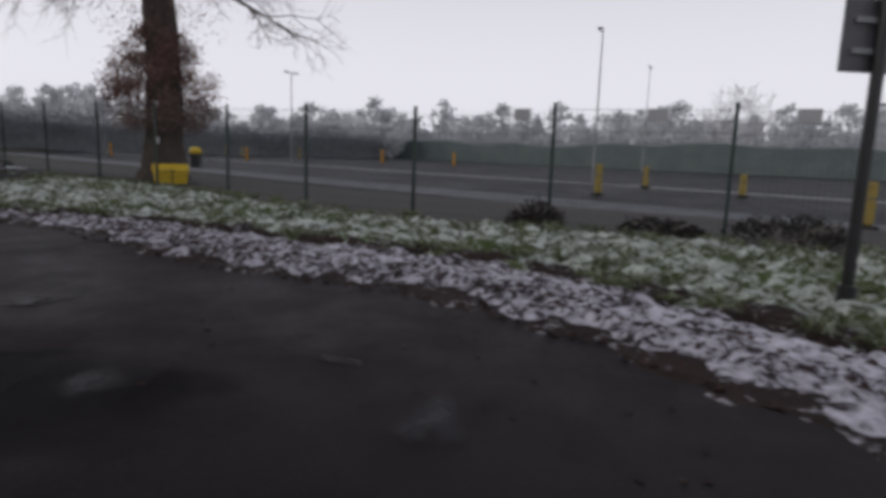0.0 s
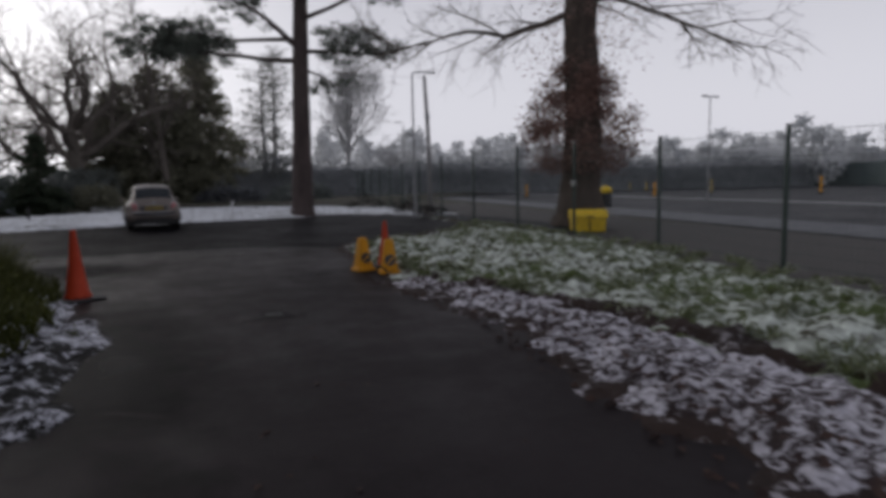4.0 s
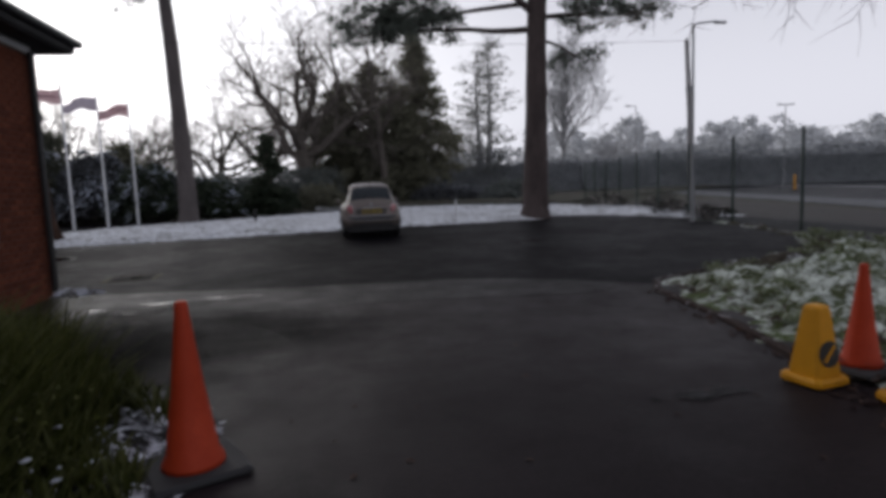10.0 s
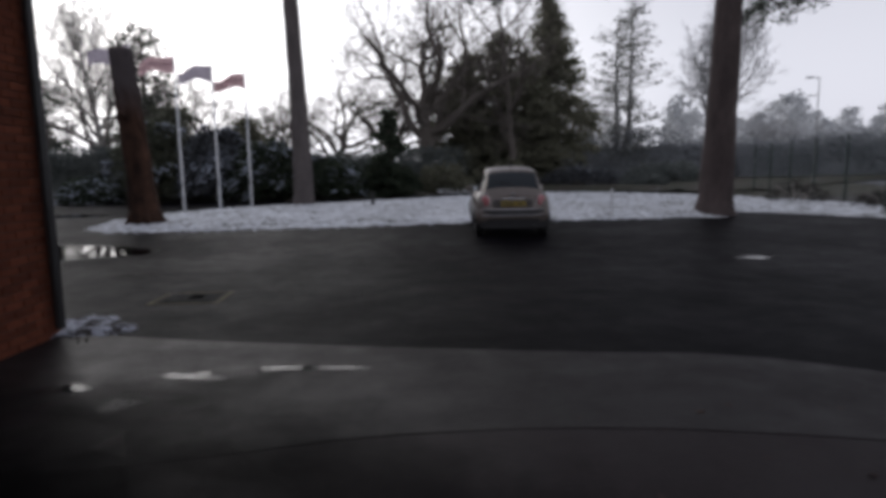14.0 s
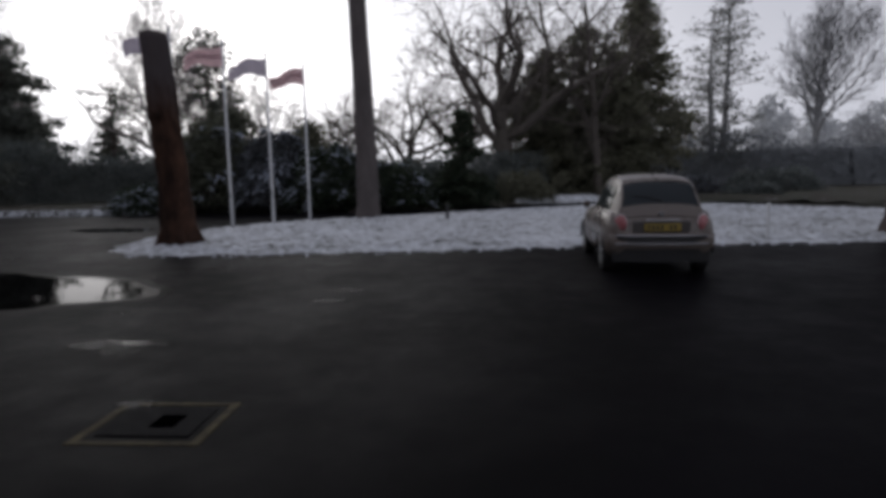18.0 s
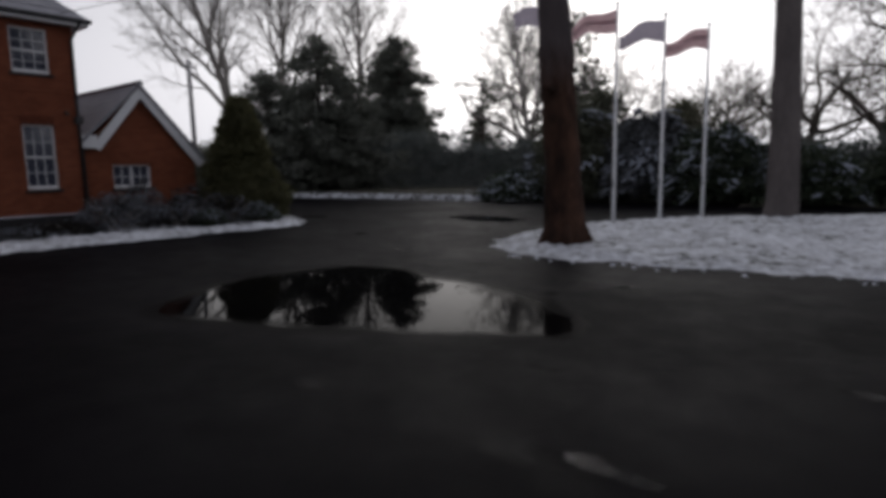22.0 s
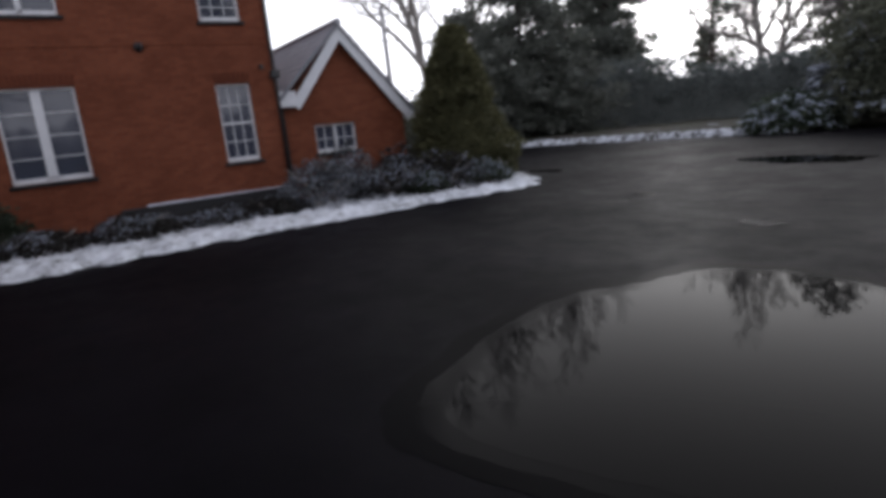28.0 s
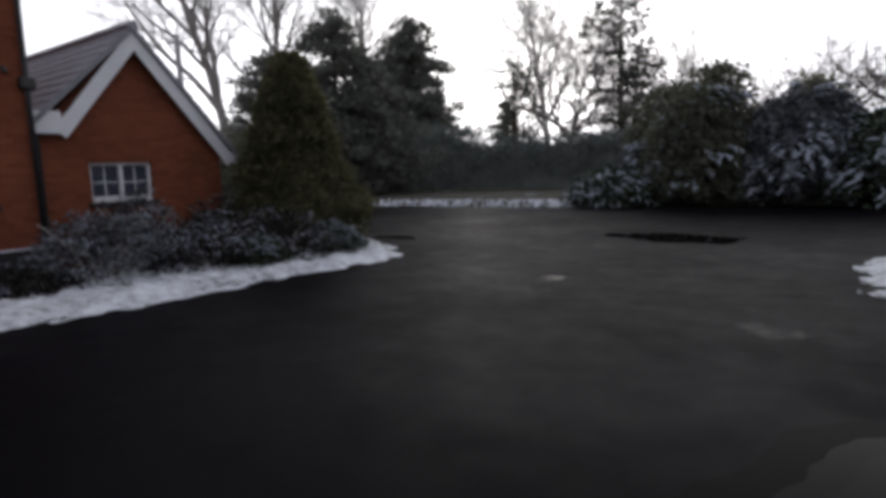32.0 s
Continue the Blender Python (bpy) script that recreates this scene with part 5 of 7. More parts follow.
def cabin(y, v, off=0.0):
    """A point of the cabin's skin: y along the car, v from -1 (left sill) over the roof to 1."""
    ys, zs = [p[0] for p in PROFILE], [p[1] for p in PROFILE]
    zt = float(np.interp(y, ys, zs)) + off
    base_w = float(np.interp(y, [0.06, 0.4, 1.0, 2.0, 2.5], [0.62, 0.70, 0.72, 0.70, 0.66])) + off
    roof_w = base_w - 0.19 * min(max((zt - 0.9) / 0.55, 0), 1)
    zb = 0.88
    s = abs(v)
    if s > 0.5:
        k = (s - 0.5) / 0.5
        z = zt - 0.055 + (zb - zt + 0.055) * k
        x = roof_w + (base_w - roof_w) * k
    else:
        k = s / 0.5
        x = roof_w * k
        z = zt - 0.055 * k ** 3
    return ((x if v > 0 else -x), y, z)


VS = [-1, -0.85, -0.7, -0.55, -0.5, -0.45, -0.35, -0.2, 0, 0.2, 0.35, 0.45, 0.5, 0.55, 0.7, 0.85, 1]
YS = [0.06, 0.12, 0.22, 0.30, 0.36, 0.45, 0.56, 0.7, 0.85, 1.05, 1.25, 1.45, 1.6, 1.73, 1.85, 1.97, 2.1, 2.22, 2.35, 2.5]
part("cabin", Geo().loft([[cabin(y, v) for v in VS] for y in YS], False), M_CAR, car, smooth=True)


def skin(y0, y1, v0, v1, off, ny=6, nvv=8):
    gg = Geo()
    gg.loft([[cabin(y0 + (y1 - y0) * i / ny, v0 + (v1 - v0) * j / nvv, off) for j in range(nvv + 1)] for i in range(ny + 1)], False)
    return gg


part("rear_window", skin(0.135, 0.415, -0.465, 0.465, 0.008), M_CARGLASS, car, "dark tinted rear window", smooth=True)
part("windscreen", skin(1.93, 2.43, -0.44, 0.44, 0.008), M_CARGLASS, car, smooth=True)
for s in (-1, 1):
    part("side_window", skin(1.12, 1.92, s * 0.60, s * 0.93, 0.008), M_CARGLASS, car, smooth=True)
    part("quarter_window", skin(0.52, 1.05, s * 0.60, s * 0.93, 0.008), M_CARGLASS, car, smooth=True)
    prof = [(0.10, 0.0), (0.105, 0.02), (0.085, 0.045), (0.02, 0.055)]
    vs, fs = [], []
    for i, (r, d) in enumerate(prof):
        for k in range(20):
            t = 2 * math.pi * k / 20
            vs.append((s * (0.595 - 0.01 * i / 3) + 0.082 / 0.1 * r * math.cos(t), 0.050 - d + s * 0.16 * r * math.cos(t) * 3, 0.77 + 1.15 * r * math.sin(t)))
    for i in range(3):
        for k in range(20):
            fs.append((i * 20 + k, i * 20 + (k + 1) % 20, (i + 1) * 20 + (k + 1) % 20, (i + 1) * 20 + k))
    fs.append(tuple(range(60, 80)))
    lamp = part("tail_lamp", Geo().add(vs, fs), M_LENS, car, "rounded pale red tail lamp", smooth=True)
    part("lamp_rim", Geo().tube([(s * 0.595 + 0.088 * math.cos(t), 0.050 + s * 0.05 * math.cos(t), 0.77 + 0.122 * math.sin(t)) for t in [k * math.pi / 12 for k in range(25)]], 0.018, 6, False), M_LAMPRIM, lamp)
    mir = part("door_mirror", Geo().loft([[(s * (0.79 + 0.07 * (1 + math.cos(t) * q)), 1.95 + dy, 0.98 + 0.065 * q * math.sin(t)) for t in [k * math.pi / 5 for k in range(10)]]
                                          for q, dy in ((0.85, -0.03), (1.0, 0.0), (0.8, 0.05), (0.3, 0.09))]), M_CAR, car, smooth=True)
    part("door_handle", Geo().box(s * 0.812 - 0.012, 1.05, 0.80, s * 0.812 + 0.012, 1.22, 0.825, 0.008), M_CHROME, car)
    part("rubbing_strip", Geo().box(s * 0.808 - 0.012, 0.75, 0.52, s * 0.808 + 0.012, 2.35, 0.56, 0.006), M_BLACK, car)
    for wy in (0.62, 2.92):
        wh = part("wheel", Geo().tube([(s * 0.60, wy, 0.285), (s * 0.615, wy, 0.285), (s * 0.775, wy, 0.285), (s * 0.79, wy, 0.285)], [0.265, 0.285, 0.285, 0.265], 28), M_RUBBER, car, "black tyre")
        part("rim", Geo().tube([(s * 0.785, wy, 0.285), (s * 0.797, wy, 0.285)], [0.19, 0.18], 24), M_GALV, wh, "grey alloy rim")
        part("hub_cap", Geo().tube([(s * 0.795, wy, 0.285), (s * 0.806, wy, 0.285)], [0.05, 0.04], 14), M_CHROME, wh)
        arc = [(s * 0.806, wy + 0.325 * math.cos(t), 0.30 + 0.325 * math.sin(t)) for t in [k * math.pi / 14 for k in range(15)]]
        part("wheel_arch", Geo().tube(arc, 0.022, 6), M_BLACK, car, smooth=True)
part("bumper", Geo().loft([[(x, y - 0.03 + 0.12 * (abs(x) / 0.76) ** 3, z) for x in [-0.76 + 0.095 * k for k in range(17)]] for y, z in ((0.02, 0.38), (-0.03, 0.41), (-0.04, 0.50), (-0.03, 0.60), (0.0, 0.63))], False), M_CAR, car, smooth=True)
part("bumper_trim", Geo().loft([[(x, -0.072 + 0.12 * (abs(x) / 0.74) ** 3, z) for x in [-0.64 + 0.08 * k for k in range(17)]] for z in (0.49, 0.585)], False), M_BLACK, car, "dark insert in the bumper")
for zz in (0.470, 0.590):
    part("bumper_strip", Geo().tube([(x, -0.074 + 0.12 * (abs(x) / 0.74) ** 3, zz) for x in [-0.66 + 0.0825 * k for k in range(17)]], 0.011, 6, False), M_CHROME, car, "pale strip along the bumper")
part("valance", Geo().loft([[(x, -0.035 + 0.12 * (abs(x) / 0.72) ** 3, z) for x in [-0.70 + 0.0875 * k for k in range(17)]] for z in (0.20, 0.40)], False), M_RUBBER, car)
plate = part("number_plate", Geo().box(-0.26, -0.055, 0.66, 0.26, -0.04, 0.77, 0.004), M_PLATE, car, "yellow rear number plate")
for k in range(7):
    if k != 4:
        part("character", Geo().box(-0.215 + k * 0.062, -0.058, 0.682, -0.18 + k * 0.062, -0.0545, 0.748), M_BLACK, plate)
# solid box without a hollow; its colour carries the recess's shade
part("plate_recess", Geo().box(-0.42, -0.03, 0.63, 0.40, 0.05, 0.805, 0.02), M_RECESS, car)
part("boot_handle", Geo().box(-0.24, -0.05, 0.805, 0.24, 0.02, 0.828, 0.01), M_CHROME, car)
part("badge", Geo().tube([(0, 0.05, 0.905), (0, 0.015, 0.90)], [0.035, 0.03], 18), M_GALV, car)
part("rear_wiper", Geo().tube([cabin(0.15, 0.02, 0.02), cabin(0.19, -0.18, 0.024), cabin(0.20, -0.34, 0.022)], [0.014, 0.01, 0.006], 6), M_BLACK, car)
part("roof_aerial", Geo().tube([(0, 0.75, 1.46), (0.0, 0.62, 1.58)], [0.012, 0.004], 6), M_BLACK, car)
part("roof_spoiler", skin(0.42, 0.50, -0.47, 0.47, 0.016, 3, 10), M_CAR, car, smooth=True)
part("roof_frost", skin(0.52, 1.80, -0.47, 0.47, 0.004, 8, 12), M_FROST, car, "thin frost lying on the roof", smooth=True)
part("exhaust", Geo().tube([(0.45, 0.15, 0.25), (0.45, -0.03, 0.25)], 0.028, 10), M_BLACK, car)

# ---- flagpoles ----
FLAGS = [((-5.2, 31.3), 5.55, "blue", "dark blue"), ((-4.75, 33.3), 5.6, "red", "red and white"), ((-4.06, 34.8), 5.5, "blue", "dark blue"), ((-3.4, 36.4), 5.4, "red", "red and white")]
for i, ((x, y), h, kind_, words) in enumerate(FLAGS):
    fpole = thing("flagpole", f"slim white flagpole flying a limp {words} flag", "flagpole", (x, y, 0.08), 0, "flagpoles on the island")
    part("pole", Geo().tube([(0, 0, 0), (0, 0, 1.3), (0, 0, h - 0.08)], [0.05, 0.045, 0.028], 12), M_WHITE, fpole, smooth=True)
    part("foot_plate", Geo().box(-0.12, -0.12, 0, 0.12, 0.12, 0.03, 0.006), M_GALV, fpole)
    part("finial", Geo().lathe([(0.01, h - 0.08), (0.045, h - 0.06), (0.05, h - 0.03), (0.02, h)], 14), M_WHITE, fpole)
    part("cleat", Geo().box(-0.015, -0.085, 0.95, 0.015, -0.045, 1.15, 0.006), M_GALV, fpole)
    W, H = 1.22, 0.56
    ways = Vector((-0.93, -0.30, 0)).normalized() if i != 1 else Vector((-0.97, -0.2, 0)).normalized()
    sid = Vector((-ways.y, ways.x, 0))

    def cloth(u0, u1, v0, v1, off=0.0):
        gg = Geo()
        rows = []
        for a in range(17):
            u = u0 + (u1 - u0) * a / 16
            row = []
            for b in range(9):
                v = v0 + (v1 - v0) * b / 8
                sag = 0.26 * u ** 1.5 + 0.05 * math.sin(u * 5 + i)
                wave = 0.10 * u * math.sin(u * 9 + i * 1.7 + v * 1.2)
                p = ways * (0.03 + W * u * 0.93) + sid * (wave + off) + Vector((0, 0, h - 0.14 - H * (0.12 * u + v * (1 - 0.35 * u)) - sag - 0.05 * u * math.sin(7 * u + i)))
                row.append(p)
            rows.append(row)
        gg.loft(rows, False)
        return gg

    main = M_FLAG_BLUE if kind_ == "blue" else M_FLAG_RED
    cl = part("flag", cloth(0, 1, 0, 1), main, fpole, f"{words} flag cloth", smooth=True)
    if kind_ == "red":
        for s in (-0.006, 0.006):
            part("pale_stripe", cloth(0.02, 0.98, 0.36, 0.56, s), M_FLAG_PALE, cl, smooth=True)

# white stake and dark stub on the island
st = thing("marker_stake", "slim white wooden marker stake in the snow", "stake", (9.45, 29.95, 0.0))
part("stake", Geo().box(-0.03, -0.03, 0, 0.03, 0.03, 0.82, 0.006), M_WHITE, st)
part("stake_tip", Geo().loft([[(-0.03, -0.03, 0.82), (0.03, -0.03, 0.82), (0.03, 0.03, 0.82), (-0.03, 0.03, 0.82)], [(-0.005, -0.005, 0.87), (0.005, -0.005, 0.87), (0.005, 0.005, 0.87), (-0.005, 0.005, 0.87)]]), M_WHITE, st)
sb = thing("low_post", "short dark post standing in the snow", "post", (1.54, 36.2, 0.0))
part("shaft", Geo().tube([(0, 0, 0), (0, 0, 0.55)], [0.06, 0.05], 10), M_BLACK, sb)
part("cap", Geo().lathe([(0.065, 0.55), (0.06, 0.6), (0.02, 0.63)], 10), M_BLACK, sb)


# ---- trees ----
class Tree:
    """Grows a trunk, limbs and twigs as tubes, and keeps the tips."""

    def __init__(self, seed):
        self.r = random.Random(seed)
        self.limbs, self.twigs, self.tips, self.fine = Geo(), Geo(), [], 0.011

    def jolt(self, d, amount):
        r = self.r
        return (d + Vector((r.uniform(-1, 1), r.uniform(-1, 1), r.uniform(-1, 1))) * amount).normalized()

    def grow(self, p, d, length, rad, level, deep, spread=0.9, up=0.12, kids=(5, 6, 5, 4), segs=5, wind=0.18):
        r = self.r
        pts, rads = [p.copy()], [rad]
        nseg = max(segs - level, 2)
        cur = p.copy()
        end = rad * (0.32 if level < deep else 0.25)
        for i in range(nseg):
            d = self.jolt(d, wind)
            d = (d + Vector((0, 0, up * (0.6 if level else 0.2)))).normalized()
            cur = cur + d * (length / nseg)
            pts.append(cur.copy())
            rads.append(rad + (end - rad) * (i + 1) / nseg)
        (self.limbs if level < 2 else self.twigs).tube(pts, rads, 8 if level == 0 else 6 if level == 1 else 3, False)
        if level >= deep:
            self.tips.append((cur.copy(), d.copy()))
            return
        for k in range(kids[min(level, len(kids) - 1)]):
            u = r.uniform(0.30 if level else 0.45, 1.0)
            at = u * nseg
            i = min(int(at), nseg - 1)
            q = pts[i].lerp(pts[i + 1], at - i)
            dd = (pts[i + 1] - pts[i]).normalized()
            side = self.jolt(dd.orthogonal().normalized(), 0.1)
            side = Matrix.Rotation(r.uniform(0, 2 * math.pi), 3, dd) @ side
            nd = (dd * (1 - 0.55 * spread) + side * spread).normalized()
            self.grow(q, nd, length * r.uniform(0.42, 0.68), max(rads[i] * r.uniform(0.42, 0.68), self.fine), level + 1, deep, spread, up, kids, segs, wind)


def leaf_cards(gg, r, p, n, spread, size, flat=1.0):
    for _ in range(n):
        q = p + Vector((r.gauss(0, spread), r.gauss(0, spread), r.gauss(0, spread * flat)))
        a = Vector((r.uniform(-1, 1), r.uniform(-1, 1), r.uniform(-0.7, 0.7)))
        a = a.normalized() if a.length > 0.01 else Vector((1, 0, 0))
        b = a.cross(Vector((r.uniform(-1, 1), r.uniform(-1, 1), r.uniform(-1, 1))))
        b = b.normalized() if b.length > 0.01 else a.orthogonal().normalized()
        s = size * r.uniform(0.6, 1.4)
        gg.add([q - a * s, q - b * s * 0.55, q + a * s, q + b * s * 0.55], [(0, 1, 2, 3)])


# for each order of branching: children, where they start, length, angle, crookedness, lift
OAK_HABIT = ((8, 0.45, (1.0, 1.5), (30, 74), 0.12, 0.05), (6, 0.25, (0.36, 0.62), (40, 82), 0.50, 0.10), (5, 0.22, (0.40, 0.64), (36, 74), 0.46, 0.08), (5, 0.20, (0.40, 0.60), (32, 68), 0.42, 0.05), (0, 0, (0, 0), (0, 0), 0.40, 0.04))
TALL_HABIT = ((14, 0.30, (0.34, 0.58), (28, 52), 0.10, 0.03), (8, 0.22, (0.38, 0.60), (26, 56), 0.20, 0.10), (7, 0.20, (0.38, 0.60), (26, 54), 0.20, 0.08), (5, 0.25, (0.40, 0.60), (24, 50), 0.20, 0.06), (0, 0, (0, 0), (0, 0), 0.20, 0.05))


def branch_out(T, p, d, length, rad, level, habit):
    """A branch with its children, down to the twigs, after the habit of its kind."""
    r = T.r
    kids, start, ratio, angle, crook, lift = habit[level]
    deep = len(habit) - 1
    n = max(8 - 2 * level, 3)
    pts, rads, cur = [p.copy()], [rad], p.copy()
    end = rad * (0.62 if level == 0 and length < rad * 14 else 0.28)
    for i in range(n):
        d = T.jolt(d, crook * (0.5 if i == 0 else 1.0))
        d = (d + Vector((0, 0, lift))).normalized()
        cur = cur + d * (length / n)
        pts.append(cur.copy())
        rads.append(max(rad + (end - rad) * (i + 1) / n, T.fine * 0.8))
    (T.limbs if level < 2 else T.twigs).tube(pts, rads, 10 if level == 0 else 6 if level == 1 else 3, False)
    if level >= deep:
        return
    turn = r.uniform(0, 6.283)
    for k in range(kids + 1):
        last = k == kids
        u = 1.0 if last else start + (1 - start) * (k + r.uniform(0.1, 0.9)) / kids
        i = min(int(u * n), n - 1)
        q = pts[i].lerp(pts[i + 1], u * n - i)
        dd = (pts[i + 1] - pts[i]).normalized()
        turn += 2.4 + r.uniform(-0.6, 0.6)
        side = Matrix.Rotation(turn, 3, dd) @ dd.orthogonal().normalized()
        a = radians(r.uniform(*angle)) * (0.35 if last else 1.0)
        ln = length * r.uniform(*ratio) * (0.8 if last else 1.12 - 0.45 * u if level or length > rad * 14 else 1.0)
        here = rads[i] + (rads[i + 1] - rads[i]) * (u * n - i)
        branch_out(T, q, dd * math.cos(a) + side * math.sin(a), ln, max(here * (0.85 if last else r.uniform(0.55, 0.8) if level == 0 else r.uniform(0.45, 0.72)), T.fine), level + 1, habit)


def bare_tree(at, h, rad, seed, label, twig=None, bark=None, habit=OAK_HABIT, fine=0.012, lean=(0, 0), group="bare trees", kids=None):
    t = thing("bare_tree", label, "tree", (*at, 0.1), 0, group)
    T = Tree(seed)
    T.fine = fine
    if kids:
        habit = tuple((k, *row[1:]) for k, row in zip(kids, habit))
    branch_out(T, Vector((0, 0, -0.2)), Vector((lean[0], lean[1], 1)).normalized(), h * (0.32 if habit[0][2][0] > 0.8 else 0.88), rad, 0, habit)
    part("trunk", T.limbs, bark or M_LIMB, t, smooth=True, fix=False)
    tagged(part("twig_crown", T.twigs, twig or M_TWIG, t, fix=False), kind="stuff")
    return t


def ragged_tree(name, at, h, width, seed, mat, label, leaders=((0, 0, 1, 1),), boughs=150, per=9, size=0.13, low=0.4, power=0.75, droop=-0.10, trunk=0.3, bark=None, base=0.08, spread=0.24, twiggy=False):
    """An evergreen of one or more leaders: uneven boughs that end in clumps of leaf sprays."""
    t = thing(name, label, "tree", (*at, base))
    r = random.Random(seed)
    wood, leaf = Geo(), Geo()
    total = sum(q[3] for q in leaders)
    for lx, ly, tall, share in leaders:
        hh, ww = h * tall, width * (1.12 if len(leaders) == 1 else 1.5 * math.sqrt(share / total))
        part("trunk", Geo().tube([(lx * 0.3, ly * 0.3, -0.2), (lx * 0.8, ly * 0.8, hh * 0.35), (lx, ly, hh * 0.7), (lx + r.uniform(-.2, .2), ly, hh * 0.98)], [trunk, trunk * 0.75, trunk * 0.4, 0.03], 9), bark or M_BARK, t, smooth=True)
        count = int(1.45 * boughs * share / total)
        for k in range(count):
            u = (k + r.random()) / count
            z = low + (hh - low) * u
            a = r.uniform(0, 6.283)
            lump = noise.noise(Vector((math.cos(a) * 1.1 + seed, math.sin(a) * 1.1, z * 0.42)))
            ln = (ww / 2 * min((1 - u) ** power, 0.72 + 1.4 * u) + 0.25) * max(0.92 + 0.7 * lump + r.uniform(-0.2, 0.2), 0.3)
            d = Vector((math.cos(a), math.sin(a), r.uniform(0.0, 0.35)))
            p = Vector((lx * min(z / hh * 1.6, 1), ly * min(z / hh * 1.6, 1), z))
            pts = [p.copy()]
            for i in range(4):
                d = (d + Vector((r.uniform(-.14, .14), r.uniform(-.14, .14), droop + r.uniform(-0.06, 0.06)))).normalized()
                p = p + d * ln / 4
                pts.append(p.copy())
            wood.tube(pts, [0.05, 0.04, 0.03, 0.02, 0.008], 4, False)
            for _ in range(2 + int(ln * (1.3 if twiggy else 2.9))):
                v = min(abs(r.gauss(0.8, 0.32)), 1.05) * 4
                i = min(int(v), 3)
                q = pts[i].lerp(pts[i + 1], v - i) + Vector((r.gauss(0, 0.2), r.gauss(0, 0.2), r.gauss(0, 0.12)))
                leaf_cards(leaf, r, q, per, spread, size, 0.55)
    tagged(part("branchwork", wood, M_OAKTWIG, t, fix=False), kind="stuff")
    tagged(part("crown", leaf, mat, t, fix=False), kind="stuff")
    return t


def bough_tree(name, at, h, width, seed, mat, label, boughs=90, per=26, size=0.16, low=1.2, droop=-0.12, trunk=0.25, base=0.1, power=0.8):
    """A conifer with separate boughs along its trunk, each feathered with sprays."""
    t = thing(name, label, "tree", (*at, base), 0)
    r = random.Random(seed)
    wood, leaf = Geo(), Geo()
    for k in range(boughs):
        u = (k + r.random()) / boughs
        z = low + (h - low) * u
        ln = (width / 2 * (1 - u) ** power + 0.25) * r.uniform(0.55, 1.15)
        a = r.uniform(0, 6.283)
        d = Vector((math.cos(a), math.sin(a), r.uniform(-0.05, 0.2)))
        p = Vector((0, 0, z))
        pts = [p.copy()]
        for i in range(4):
            d = (d + Vector((r.uniform(-.1, .1), r.uniform(-.1, .1), droop * (0.5 if i < 2 else 1) + 0.05 * (i == 3)))).normalized()
            p = p + d * ln / 4
            pts.append(p.copy())
        wood.tube(pts, [0.05, 0.04, 0.03, 0.02, 0.008], 4, False)
        for _ in range(int(per * (0.5 + ln / width))):
            v = r.uniform(0.25, 1.0) * 4
            i = min(int(v), 3)
            q = pts[i].lerp(pts[i + 1], v - i)
            leaf_cards(leaf, r, q + Vector((0, 0, -0.08)), 3, size * 1.3, size, 0.5)
    part("trunk", Geo().tube([(0, 0, -0.2), (0.05, 0, h * 0.5), (0, 0, h)], [trunk, trunk * 0.6, 0.03], 9), M_BARK, t, smooth=True)
    tagged(part("branchwork", wood, M_OAKTWIG, t, fix=False), kind="stuff")
    tagged(part("crown", leaf, mat, t, fix=False), kind="stuff")
    return t


def knobbly(pts, rads, n, r, amount=0.08):
    """A trunk's tube with uneven sides."""
    gg = Geo()
    gg.tube(pts, rads, n)
    for i, v in enumerate(gg.v):
        k = i // n
        ctr = Vector(pts[k])
        d = Vector(v) - ctr
        f = 1 + amount * noise.noise(Vector(v) * 2.3 + Vector((r, 0, 0))) + amount * 0.6 * noise.noise(Vector(v) * 6.1)
        gg.v[i] = tuple(ctr + d * f)
    return gg


def dense(pts, rads, k):
    """Fills a line of points and radii with k steps a stretch."""
    P, R = [], []
    for (a, b), (ra, rb) in zip(zip(pts, pts[1:]), zip(rads, rads[1:])):
        for i in range(k):
            u = i / k
            P.append(Vector(a).lerp(Vector(b), u))
            R.append(ra + (rb - ra) * u)
    return P + [Vector(pts[-1])], R + [rads[-1]]


# large pine at the edge of the car park
pine = thing("pine_tree", "tall Scots pine with a bare trunk and dark needle clumps", "tree", (12.65, 30.5, 0.05))
P, R = dense([(0, 0, -0.2), (0.02, 0, 0.4), (0.1, 0, 3), (0.22, 0.05, 7), (0.4, 0.1, 11), (0.6, 0.1, 16)], [0.66, 0.50, 0.42, 0.36, 0.30, 0.12], 8)
part("trunk", knobbly(P, R, 18, 3.0, 0.05), M_PINEBARK, pine, "grey-brown plated pine trunk", smooth=True)
lg, ng = Geo(), Geo()
r = random.Random(5)


